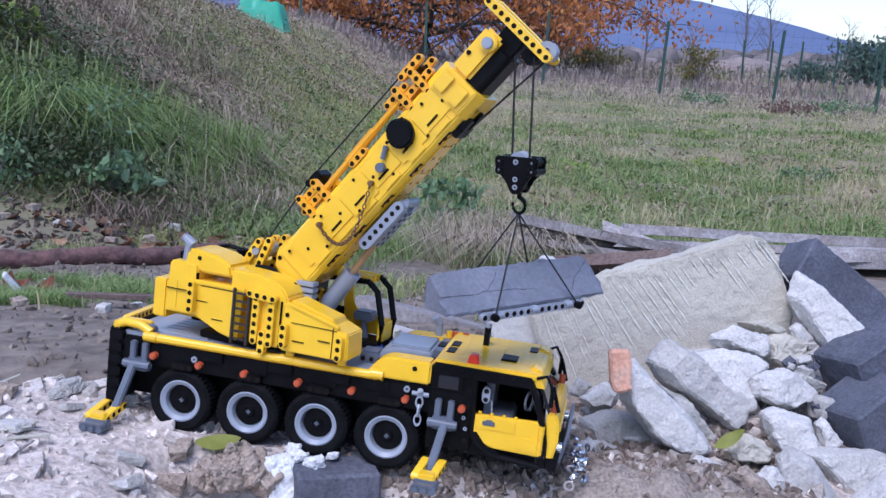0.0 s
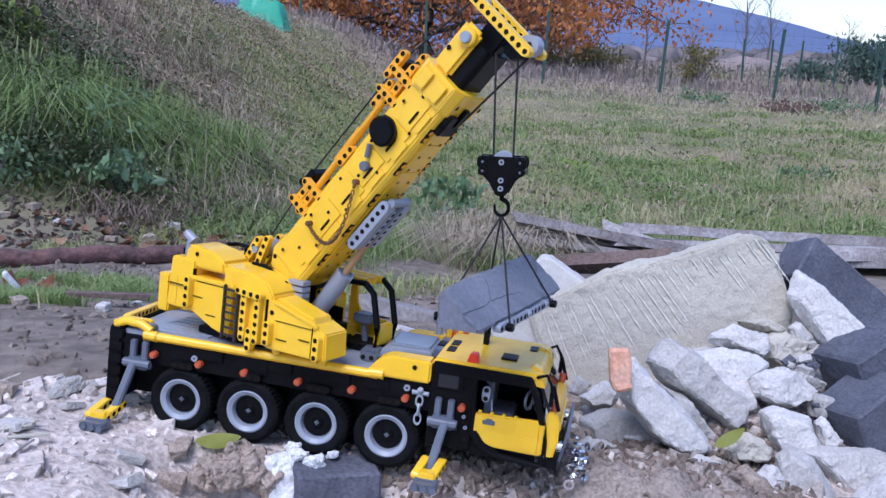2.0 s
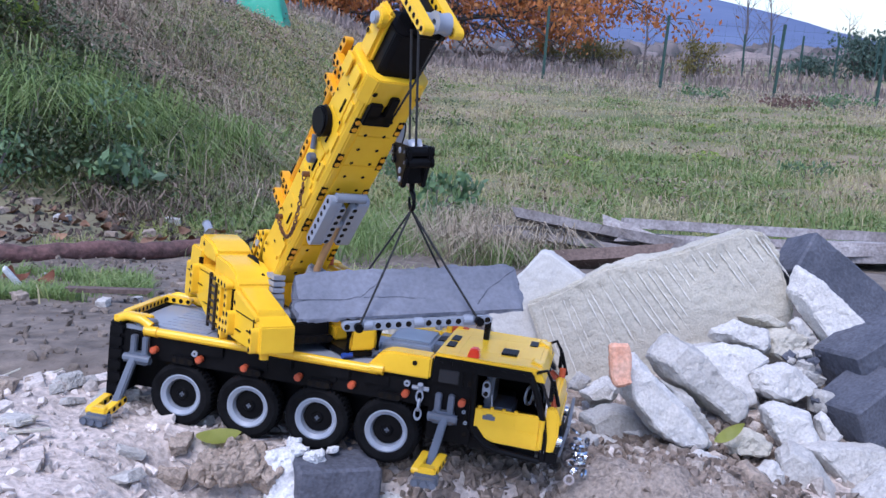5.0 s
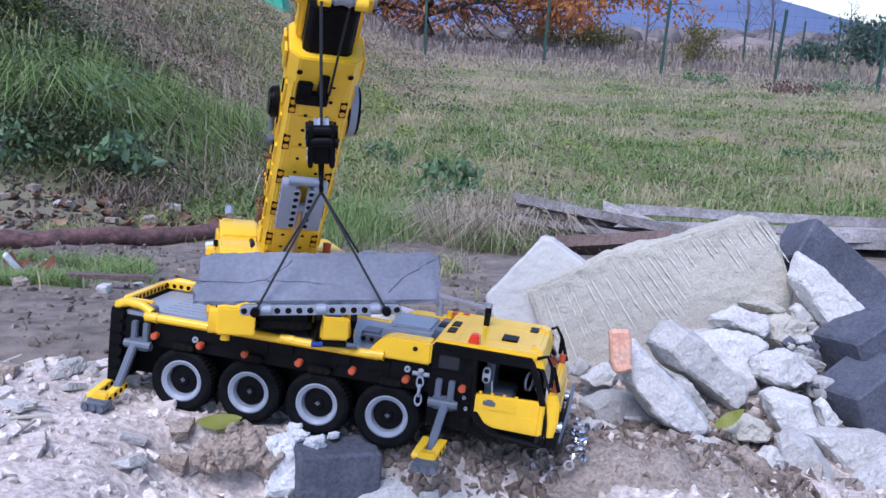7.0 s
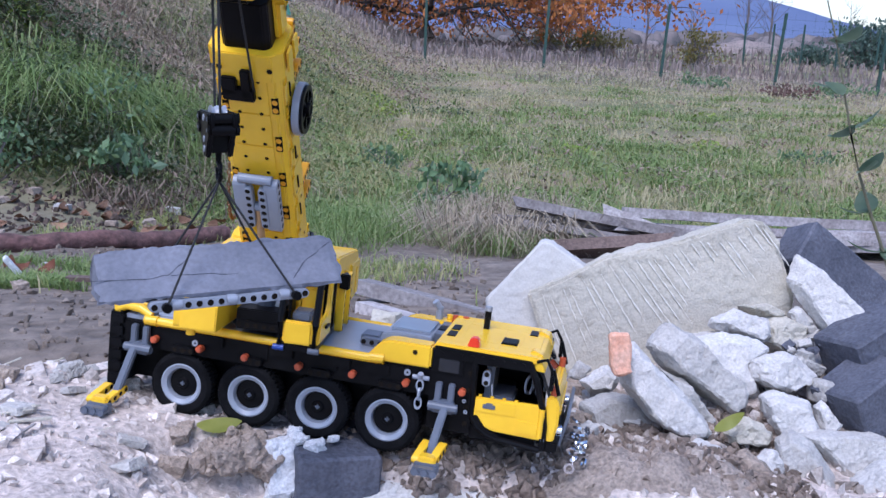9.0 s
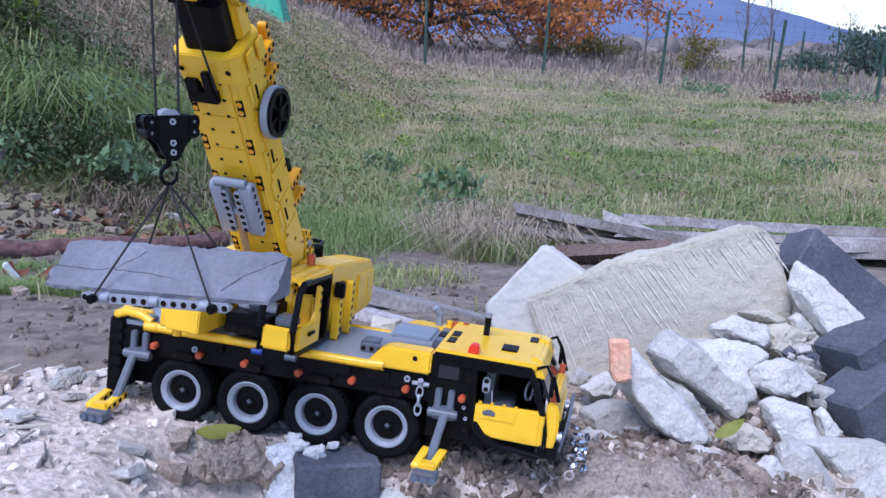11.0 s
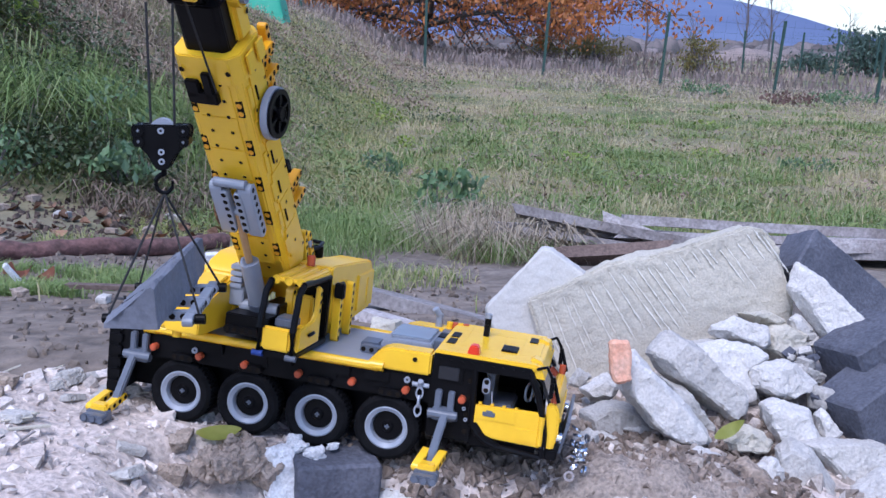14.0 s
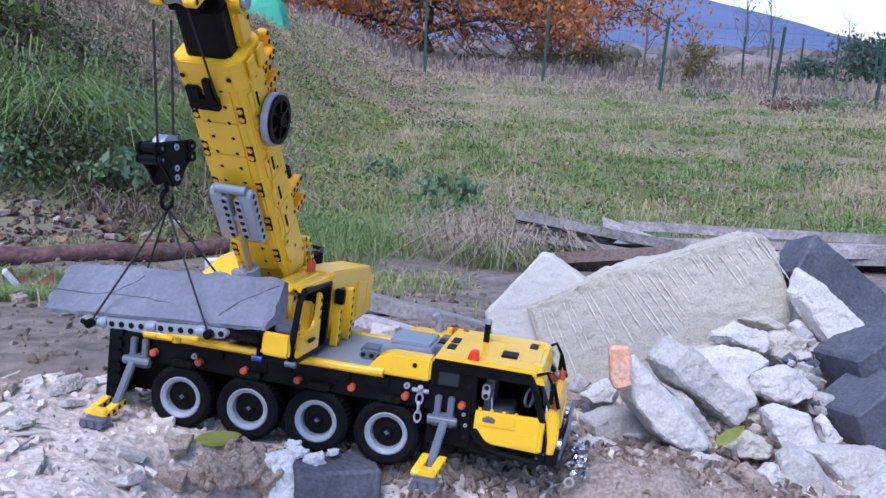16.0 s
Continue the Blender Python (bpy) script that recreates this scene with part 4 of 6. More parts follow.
add_box(b, .1385, .168, -.0606, -.058, .084, .1050, .0006)
for k in range(4):
    add_hole(b, T((.1745, -.059, .040 + k * .016)), -1, 1)
add_box(b, .1785, .240, .040, .0585, .034, .1054, .001)
add_box(b, .1785, .240, -.055, .055, .026, .040, .001)
part("cab_shell", b, [BLACK, RECESS_SHADE], mobile_crane, "black cab shell and back wall")
for s in (-1, 1):
    b = B()
    add_tube(b, [(.178, s * .0596, .104), (.1792, s * .0600, .07), (.1795, s * .0600, .05), (.186, s * .0600, .040), (.196, s * .0600, .0335), (.205, s * .0600, .0310), (.245, s * .0600, .0275)], .0030, 8)
    add_tube(b, [(.228, s * .0596, .104), (.236, s * .0600, .088), (.2435, s * .0600, .066), (.2465, s * .0600, .05), (.2472, s * .0600, .028)], .0032, 8)
    add_box(b, .1785, .231, s * .0595 - .0025, s * .0595 + .0025, .0985, .1055, .001)
    part("door_frame", b, BLACK, mobile_crane)
b = B()
add_prism(b, [(.181, .048), (.181, .0672), (.2425, .0690), (.2450, .060), (.2450, .0365), (.200, .0375), (.190, .041)], -.0610, -.0560, .0012)
add_box(b, .2215, .2455, -.0618, -.0600, .0405, .0525, .0005)
add_box(b, .183, .2195, -.0618, -.0600, .0545, .0668, .0005)
for k in range(4):
    add_rod(b, (.186 + k * .011, -.0585, .068), (.186 + k * .011, -.0585, .0697), .0017)
door = part("cab_door", b, YELLOW, mobile_crane, "yellow cab door panel")
b = B()
add_box(b, .1895, .2010, -.0628, -.0606, .0585, .0625, .0005)
add_box(b, .1925, .1985, -.0634, -.0612, .0600, .0640, .0004)
part("door_handle", b, DGREY, door, "grey door handle")
b = B()
add_prism(b, [(.1395, .0985), (.1395, .1095), (.2290, .1085), (.2330, .0985)], -.0622, -.0600, .0006)
for k in range(9):
    add_rod(b, (.146 + k * .0095, -.0618, .1045), (.146 + k * .0095, -.0628, .1045), .0016, sides=8)
part("side_trim", b, BLACK, mobile_crane, "black trim strip under the cab roof")
b = B()
add_box(b, .1450, .1640, -.0620, -.0604, .0860, .0985, .0006)
part("side_window", b, GLASS, mobile_crane, "dark rear side window")
b = B()
add_prism(b, [(.1800, .0500), (.1900, .0365), (.2080, .0310), (.2080, .0345), (.1940, .0400), (.1850, .0510)], -.0625, -.0600, .0005)
part("door_sill", b, BLACK, mobile_crane)
b = B()
add_rod(b, (.2435, -.0615, .0400), (.2435, -.0615, .0660), .0026, sides=12, bevel=.0005)
for z in (.046, .060):
    add_rod(b, (.2435, -.0615, z - .001), (.2435, -.0615, z + .001), .0031, sides=12)
part("door_hinge", b, YELLOW, door, "yellow door hinge")
for x, z, material in ((.1720, .0620, LGREY), (.1745, .0520, LGREY), (.2470, .0380, DGREY)):
    b = B()
    add_lathe(b, [(.0008, -.0005), (.0018, -.0005), (.0018, .0005), (.0008, .0005)], 12, 0, T((x, -.0622, z)))
    part("pin_end", b, material, mobile_crane)
for x, y in ((.1440, -.030), (.1440, -.004), (.2180, .020)):
    b = B()
    add_box(b, x, x + .008, y, y + .020, .1119, .1130, .0004)
    part("roof_panel", b, BLACK, mobile_crane, "small black roof panel")
for y in (-.046, .032):
    b = B()
    add_prism(b, [(.2250, .1120), (.2280, .1150), (.2360, .1120), (.2400, .1040), (.2380, .1020)], y, y + .014, .0006)
    part("roof_visor", b, YELLOW, mobile_crane)
for k in range(5):
    b = B()
    add_tube(b, [(.226, -.050 + .004 * k, .100), (.232 + .002 * k, -.052 + .004 * k, .090), (.230 + .003 * k, -.050 + .003 * k, .076)], .0011, 6)
    part("cab_cable", b, BLACK if k % 2 else DGREY, mobile_crane)
b = B()
add_box(b, .192, .215, -.045, .0, .040, .066, .002)
add_box(b, .187, .195, -.045, .0, .06, .095, .002)
part("driver_seat", b, DGREY, mobile_crane)
b = B()
add_lathe(b, [(.0075, 0), (.0095, 0), (.0095, .002), (.0075, .002)], 20, 0, T((.228, -.03, .078)) @ pose(0, 0, 0, 0, 0, 70))
add_rod(b, (.232, -.028, .076), (.24, -.025, .06), .002)
part("steering_wheel", b, LGREY, mobile_crane)
b = B()
add_beam(b, 2, T((.189, -.051, .080)) @ UP)
add_rod(b, (.196, -.052, .067), (.1945, -.052, .079), .0008)
part("cab_lever", b, [LGREY, RECESS_SHADE], mobile_crane)
b = B()
add_prism(b, [(.2365, .1000), (.2395, .0995), (.2500, .0760), (.2470, .0755)], -.054, .054, .0004)
part("windscreen", b, GLASS, mobile_crane, "dark glossy windscreen")
b = B()
add_prism(b, [(.2460, .0775), (.2535, .0790), (.2580, .0720), (.2590, .0520), (.2560, .0350), (.2460, .0350)], -.0585, .0585, .0018)
add_box(b, .2555, .2600, -.050, .050, .0600, .0640, .0006)
part("cab_nose", b, YELLOW, mobile_crane, "yellow cab nose")
b = B()
add_box(b, .2485, .2605, -.0595, .0595, .0265, .0365, .0012)
for s in (-1, 1):
    add_rod(b, (.2485, s * .0560, .1025), (.2560, s * .0560, .0800), .0018)
    add_tube(b, [(.233, s * .0575, .108), (.242, s * .0600, .112), (.2475, s * .061, .103), (.2490, s * .061, .090)], .0016, 7)
    add_box(b, .2465, .2505, s * .061 - .005, s * .061 + .004, .085, .099, .001)
part("front_frame", b, BLACK, mobile_crane)
for s in (-1, 1):
    b = B()
    add_rod(b, (.252, s * .052, .079), (.252, s * .052, .0865), .003, bevel=.0006)
    part("headlight", b, ORANGE, mobile_crane)
    b = B()
    add_rod(b, (.258, s * .048, .045), (.262, s * .048, .045), .0045, bevel=.0008)
    part("front_lamp", b, CHROME, mobile_crane)
b = B()
add_prism(b, [(.2605, .030), (.2630, .030), (.2685, .0600), (.2655, .0610)], -.048, .048, .0006)
part("front_plate", b, DGREY, mobile_crane, "dark grey front plate")
for k in range(3):
    b = B()
    add_lathe(b, [(.0032, -.0009), (.0050, -.0009), (.0050, .0009), (.0032, .0009)], 14, 0, T((.1300, -.0635, .0705 - k * .0085)) @ pose(0, 0, 0, 0, 0, 90 * (k % 2)) @ Matrix.Diagonal((.75, 1, 1.25, 1)))
    part("tow_link", b, LGREY, mobile_crane, "light grey plastic chain link")
b = B()
add_rod(b, (.1225, -.0625, .0775), (.1375, -.0625, .0775), .0020, bevel=.0003)
add_rod(b, (.130, -.061, .0755), (.130, -.0655, .0820), .0028, bevel=.0005)
part("tow_shackle", b, LGREY, mobile_crane)
for k in range(16):
    b = B()
    add_lathe(b, [(.003, -.001), (.0052, -.001), (.0052, .001), (.003, .001)], 12, 0, T((.274 + .003 * (k % 5), -.045 + .005 * k, .010 + .007 * (k % 4))) @ pose(0, 0, 0, 40 * k, 20, 70 * k))
    part("chrome_link", b, CHROME, mobile_crane, "chrome chain link at the front")


def make_outrigger(x, top, foot_x, foot_z):
    """A swung-out leg: bracket, arm, two yellow foot beams and a grey shoe."""
    b = B()
    add_box(b, x - .010, x + .010, -.066, -.056, top - .022, top - .010, .001)
    add_box(b, x - .009, x - .003, -.0645, -.058, top - .012, top + .006, .001)
    add_box(b, x + .003, x + .009, -.0645, -.058, top - .012, top + .006, .001)
    add_rod(b, (x - .013, -.0655, top - .016), (x + .013, -.0655, top - .016), .0042, bevel=.0006)
    leg = part("outrigger", b, DGREY, mobile_crane, "grey outrigger bracket with a swung-out leg")
    b = B()
    add_box(b, -.0037, .0037, -.0037, .0037, -.028, .028, .0012, 0, T(((x * .6 + foot_x * .4) - .001, -.076, top - .040)) @ pose(0, 0, 0, -22, 9, 0))
    part("leg_arm", b, DGREY, leg)
    for s in (-1, 1):
        b = B()
        add_beam(b, 4, T((foot_x + s * .0075, -.076, foot_z + .018)) @ pose(0, 0, 0, 0, 0, -100) @ pose(0, 0, 0, 0, 17, 0))
        part("foot_beam", b, [YELLOW, RECESS_SHADE], leg, "yellow foot beam")
    b = B()
    add_box(b, foot_x - .009, foot_x + .006, -.104, -.092, foot_z + .007, foot_z + .016, .001)
    part("foot_block", b, YELLOW, leg)
    b = B()
    add_beam(b, 3, T((foot_x - .009, -.111, foot_z + .006)))
    add_box(b, foot_x - .012, foot_x + .010, -.107, -.098, foot_z + .0015, foot_z + .011, .001)
    for k in range(3):
        add_rod(b, (foot_x - .009 + k * .008, -.116, foot_z + .006), (foot_x - .009 + k * .008, -.110, foot_z + .006), .0034, bevel=.0005)
    part("foot_shoe", b, [DGREY, RECESS_SHADE], leg, "dark grey outrigger shoe")


make_outrigger(-.147, .0770, -.162, .004)
make_outrigger(.1535, .0700, .152, .003)

# ---- superstructure ----
bm = B()
add_rod(bm, (0, 0, .0900), (0, 0, .0960), .044, sides=40, bevel=.001)
add_rod(bm, (0, 0, .0955), (0, 0, .1000), .038, sides=40, bevel=.001)
add_box(bm, -.085, .060, -.022, .022, .0985, .112, .001)
superstructure = part("superstructure", bm, BLACK, mobile_crane, "slewing superstructure with yellow body panels")
SUP = superstructure
b = B()
add_prism(b, [(-.0905, .1140), (-.0870, .1630), (-.0840, .1645), (-.0560, .1635), (-.0560, .1140)], -.0620, -.026, .0015)
add_box(b, -.0800, -.0770, -.0626, -.06, .118, .145, .0003)
part("rear_panel", b, YELLOW, SUP, "yellow rear side panel")
b = B()
add_prism(b, [(-.0740, .1560), (-.0700, .1760), (-.0640, .1785), (-.0350, .1745), (-.0220, .1670), (-.0200, .1560)], -.0600, -.022, .0025)
add_hole(b, T((-.0560, -.0602, .1700)), -1, 1)
part("hump_panel", b, [YELLOW, RECESS_SHADE], SUP, "yellow curved hump panel")
b = B()
add_prism(b, [(-.0620, .1490), (-.0050, .1490), (-.0080, .0985), (-.0280, .1030), (-.0620, .1180)], -.0640, -.030, .0012)
add_box(b, -.0630, -.002, -.0655, -.0625, .1455, .1500, .001)
for k in range(4):
    add_hole(b, T((-.0585, -.0640, .1210 + k * .008)), -1, 1)
part("side_panel", b, [YELLOW, RECESS_SHADE], SUP, "yellow side panel")
b = B()
for x in (-.0115, .0045):
    add_box(b, x - .0014, x + .0014, -.0690, -.0660, .0965, .1500, .0006)
for k in range(7):
    add_box(b, -.0115, .0045, -.0685, -.0662, .1010 + k * .0072, .1030 + k * .0072, .0005)
part("ladder", b, mat("brown_black_plastic", (.035, .025, .02), .4), SUP, "dark brown ladder")
b = B()
add_prism(b, [(-.0200, .1450), (-.0200, .1660), (.0150, .1640), (.0330, .1580), (.0410, .1480), (.0410, .0990), (.0050, .0990), (.0050, .1420)], -.0615, -.024, .002)
part("front_panel", b, YELLOW, SUP, "yellow rounded body panel")
for x, z0, n in ((.0110, .1035, 6), (.0270, .1030, 6), (.0195, .0950, 3)):
    b = B()
    add_beam(b, n, T((x, -.0635, z0)) @ UP)
    part("upright_beam", b, [YELLOW, RECESS_SHADE], SUP)
b = B()
add_beam(b, 4, T((.0050, -.0655, .1475)) @ pose(0, 0, 0, 0, 4, 0))
part("top_beam", b, [YELLOW, RECESS_SHADE], SUP)
b = B()
add_prism(b, [(.0380, .0985), (.0380, .1440), (.0440, .1440), (.0900, .1310), (.1050, .1250), (.1065, .1010), (.0950, .0995)], -.0635, -.030, .0012)
add_prism(b, [(.0440, .1440), (.0460, .1475), (.0880, .1360), (.0900, .1300)], -.0600, -.034, .0008)
for z in (.1055, .1125, .1190):
    add_hole(b, T((.0995, -.0636, z)), -1, 1)
for z in (.1045, .1200, .1330):
    add_hole(b, T((.0430, -.0636, z)), -1, 1)
add_rod(b, (.045, -.055, .094), (.045, -.055, .1), .004, bevel=.0006)
add_rod(b, (.098, -.055, .095), (.098, -.055, .1), .004, bevel=.0006)
part("front_box", b, [YELLOW, RECESS_SHADE], SUP, "yellow sloping front box")
b = B()
add_beam(b, 4, T((-.0575, -.0672, .1215)) @ UP)
part("upright_beam", b, [YELLOW, RECESS_SHADE], SUP)
b = B()
add_beam(b, 3, T((.0425, -.0668, .1060)) @ UP)
part("upright_beam", b, [YELLOW, RECESS_SHADE], SUP)
b = B()
add_beam(b, 3, T((.0990, -.0668, .1040)) @ UP)
part("upright_beam", b, [YELLOW, RECESS_SHADE], SUP)
# thin black strips on the panels, coloured as the shade in their gaps
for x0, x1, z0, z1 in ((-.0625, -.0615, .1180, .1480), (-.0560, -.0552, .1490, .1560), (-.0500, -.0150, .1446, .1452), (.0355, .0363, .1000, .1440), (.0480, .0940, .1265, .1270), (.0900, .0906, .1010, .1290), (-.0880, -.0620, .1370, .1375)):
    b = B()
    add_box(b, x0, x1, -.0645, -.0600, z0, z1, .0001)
    part("panel_seam", b, RECESS_SHADE, SUP)
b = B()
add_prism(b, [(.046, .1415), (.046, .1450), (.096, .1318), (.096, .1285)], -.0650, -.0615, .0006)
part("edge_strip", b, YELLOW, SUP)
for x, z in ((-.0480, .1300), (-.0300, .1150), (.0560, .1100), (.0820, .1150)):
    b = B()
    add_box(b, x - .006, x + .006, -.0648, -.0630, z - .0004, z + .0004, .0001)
    part("panel_seam", b, RECESS_SHADE, SUP)
# added black box that darkens the gap under the side panels like shade
b = B()
add_box(b, -.055, .012, -.0520, .0520, .0920, .0990, .001)
part("gap_shade_box", b, BLACK, SUP, "black box for the shaded gap under the superstructure")
b = B()
add_prism(b, [(-.1060, .1040), (-.1070, .1480), (-.1000, .1570), (.0100, .1660), (.0160, .1640), (.0160, .1260), (.0, .0960), (-.0300, .0960), (-.0450, .1000)], .0240, .0600, .0015)
add_box(b, -.1085, -.060, .0260, .0620, .1080, .1460, .001)
add_box(b, -.0900, -.0870, .0615, .0628, .112, .140, .0003)
part("left_body", b, YELLOW, SUP, "yellow engine cover block")
for x in (-.0290, .0035):
    b = B()
    add_beam(b, 7, T((x, .0635, .0940)) @ UP)
    part("upright_beam", b, [YELLOW, RECESS_SHADE], SUP)
b = B()
add_box(b, .0070, .0130, .0620, .0720, .1350, .1500, .001)
add_rod(b, (.0, .066, .148), (.012, .066, .148), .0022)
part("side_mirror", b, BLACK, SUP)
b = B()
add_box(b, -.1020, -.0500, -.0260, .0240, .1020, .1520, .0015)
add_box(b, -.1045, -.0900, -.0600, .0600, .1060, .1440, .0015)
part("counterweight", b, YELLOW, SUP, "yellow counterweight block")
b = B()
for k in range(3):
    add_rod(b, (-.0800 + .013 * k, -.045 + .03 * k, .160), (-.0800 + .013 * k, -.045 + .03 * k, .170), .006, bevel=.001)
part("rear_fitting", b, BLACK, SUP)
b = B()
add_rod(b, (-.0760, -.050, .163), (-.0740, -.050, .180), .0042, bevel=.0008)
add_rod(b, (-.0805, -.050, .1855), (-.0705, -.050, .1795), .0042, bevel=.0008)
part("rear_peg", b, LGREY, SUP, "light grey peg")
b = B()
for y in (-.016, .016):
    for k, x in enumerate((-.034, -.018)):
        add_beam(b, 5, T((x, y, .1600)) @ pose(0, 0, 0, 0, -60 - 10 * k, 0))
part("winch_bracket", b, [YELLOW, RECESS_SHADE], SUP, "yellow winch bracket with pin holes")
b = B()
add_rod(b, (-.020, -.0125, .178), (-.020, .0125, .178), .0085, sides=24, bevel=.001)
add_rod(b, (-.020, -.020, .178), (-.020, .020, .178), .0035, bevel=.0005)
part("winch_drum", b, LGREY, SUP, "light grey winch drum")
b = B()
add_tube(b, [(-.050, -.010, .152), (-.066, -.012, .170), (-.074, .000, .172), (-.070, .014, .172), (-.052, .018, .170), (-.036, .012, .168)], .0022, 8)
part("hose", b, BLACK, SUP, "black bent hose")
b = B()
add_tube(b, [(-.012, -.030, .166), (.004, -.030, .166), (.020, -.032, .160), (.034, -.034, .155)], .0022, 8)
part("hose", b, BLACK, SUP, "black bent hose")
b = B()
for k in range(4):
    add_box(b, .032, .050, -.030, -.018, .1370 + k * .006, .1415 + k * .006, .0005)
add_box(b, .034, .048, -.032, -.016, .120, .138, .001)
part("valve_block", b, LGREY, SUP, "light grey ribbed valve block")
b = B()
add_box(b, .020, .070, -.022, .022, .098, .118, .001)
for k in range(6):
    add_hole(b, T((.024 + k * .008, .0222, .108)), 1, 1)
    add_hole(b, T((.024 + k * .008, -.0222, .108)), -1, 1)
add_beam(b, 6, T((.07, -.018, .1035)) @ pose(0, 0, 0, 0, 0, 90))
part("boom_foot", b, [BLACK, RECESS_SHADE], SUP, "black slotted boom foot")

# ---- operator's cabin on the superstructure ----
bm = B()
add_box(bm, .020, .100, .0250, .0610, .0920, .0980, .001)
add_box(bm, .018, .024, .0250, .0610, .0980, .1560, .001)
add_box(bm, .020, .060, .0245, .0270, .0980, .1300, .0008)
crane_cabin = part("crane_cabin", bm, BLACK, mobile_crane, "open-sided operator's cabin with black pillars")
CAB = crane_cabin
for y in (.0270, .0590):
    b = B()
    add_tube(b, [(.1000, y, .093), (.1010, y, .118), (.0930, y, .150), (.0840, y, .1575)], .0032, 8)
    add_tube(b, [(.0200, y, .1560), (.0840, y, .1585)], .0030, 8)
    part("cabin_pillar", b, BLACK, CAB)
    b = B()
    add_rod(b, (.1010, y - .0045, .0945), (.1010, y + .0045, .0945), .0026, bevel=.0005)
    part("pillar_pin", b, mat("blue_pin", (.02, .06, .3), .3) if y < .03 else DGREY, CAB)
b = B()
add_box(b, .0180, .0820, .0260, .0600, .1575, .1620, .0014)
for y in (.031, .043, .055):
    add_rod(b, (.018, y, .1612), (.082, y, .1595), .0034, sides=14, bevel=.001)
part("cabin_roof", b, YELLOW, CAB, "yellow cabin roof")
b = B()
add_box(b, .0955, .1015, .0295, .0565, .0985, .1200, .002)
part("cabin_front", b, YELLOW, CAB, "yellow cabin front panel")
b = B()
add_prism(b, [(.0440, .0985), (.0440, .1500), (.0520, .1530), (.0545, .1290), (.0600, .1220), (.0920, .1180), (.0945, .0985)], .0585, .0625, .0012)
for k in range(3):
    add_hole(b, T((.0480, .0626, .1290 + k * .008)), 1, 1)
cdoor = part("cabin_door", b, [YELLOW, RECESS_SHADE], CAB, "yellow cabin door with a cut-out window")
b = B()
add_box(b, .0600, .0740, .0625, .0650, .1090, .1125, .0008)
part("door_handle", b, BLACK, cdoor)
b = B()
add_box(b, .0420, .0620, .0330, .0530, .0980, .1120, .002)
add_box(b, .0380, .0450, .0330, .0530, .1080, .1400, .002)
part("cabin_seat", b, YELLOW, CAB)
b = B()
add_rod(b, (.078, .043, .098), (.074, .043, .122), .003, bevel=.0005)
add_box(b, .066, .086, .034, .052, .116, .126, .002)
part("cabin_console", b, DGREY, CAB)
b = B()
add_rod(b, (.024, .040, .166), (.024, .040, .174), .0036, bevel=.0008)
part("cabin_beacon", b, ORANGE, CAB, "orange beacon on the cabin roof")
b = B()
add_beam(b, 6, T((.030, .028, .1000)) @ UP)
add_beam(b, 6, T((.038, .028, .1000)) @ UP)
part("cabin_beam", b, [YELLOW, RECESS_SHADE], CAB)

# ---- the boom: built along x (reach), z (across), then raised ----
RAISE = pose(0, 0, 0, 0, -52.6, 0)


def boom_section(x0, x1, w, z0, z1, ch):
    """An eight-sided hollow-looking section with chamfered long edges."""
    prof = [(-w, z0 + ch), (-w, z1 - ch), (-w + ch, z1), (w - ch, z1), (w, z1 - ch), (w, z0 + ch), (w - ch, z0), (-w + ch, z0)]
    k = bmesh.new()
    a = [k.verts.new((x0, y, z)) for y, z in prof]
    c = [k.verts.new((x1, y, z)) for y, z in prof]
    k.faces.new(a), k.faces.new(c[::-1])
    for i in range(8):
        j = (i + 1) % 8
        k.faces.new((a[i], a[j], c[j], c[i]))
    bmesh.ops.recalc_face_normals(k, faces=k.faces)
    return k


def bpart(name, b, materials, label="", parent=None):
    b.transform(RAISE)
    return part(name, b, materials, parent or boom, label)


bm = B()
add(bm, boom_section(.150, .372, .0265, .0600, .1060, .0045), .0012)
for k in range(6):                         # overlapping side plates
    x = .165 + k * .034
    for s in (-1, 1):
        add_box(bm, x, x + .0335, s * .0267 - .0012, s * .0267 + .0012, .0705 + .003 * (k % 2), .0960 - .003 * (k % 2), .0005)
        add_box(bm, x + .006, x + .026, s * .0273 - .0008, s * .0273 + .0008, .066, .0720, .0004)
    add_box(bm, x, x + .0335, -.0160, .0160, .0588, .0612, .0005)
    add_box(bm, x, x + .0335, -.0150, .0150, .1050, .1072, .0005)
for k in range(14):
    for s in (-1, 1):
        add_hole(bm, T((.160 + k * .016, s * .0281, .0960 - .012 * (k % 3))), s, 1, 0, .0017)
        add_hole(bm, T((.160 + k * .016, s * .009, .0586)) @ pose(0, 0, 0, -90, 0, 0) @ pose(0, 0, 0, 180, 0, 0), -1, 1, 0, .0017)
bm.transform(RAISE)
boom = part("boom", bm, [YELLOW, RECESS_SHADE], mobile_crane, "raised yellow telescopic boom with studs and pin holes")
# solid black boxes: the shade inside each slot is given as colour
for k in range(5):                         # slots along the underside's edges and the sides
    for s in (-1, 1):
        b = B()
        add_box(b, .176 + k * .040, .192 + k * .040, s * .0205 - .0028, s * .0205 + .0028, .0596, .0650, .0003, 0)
        bpart("edge_slot", b, RECESS_SHADE)
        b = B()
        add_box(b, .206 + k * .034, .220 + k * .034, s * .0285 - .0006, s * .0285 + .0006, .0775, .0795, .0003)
        bpart("side_slot", b, RECESS_SHADE)
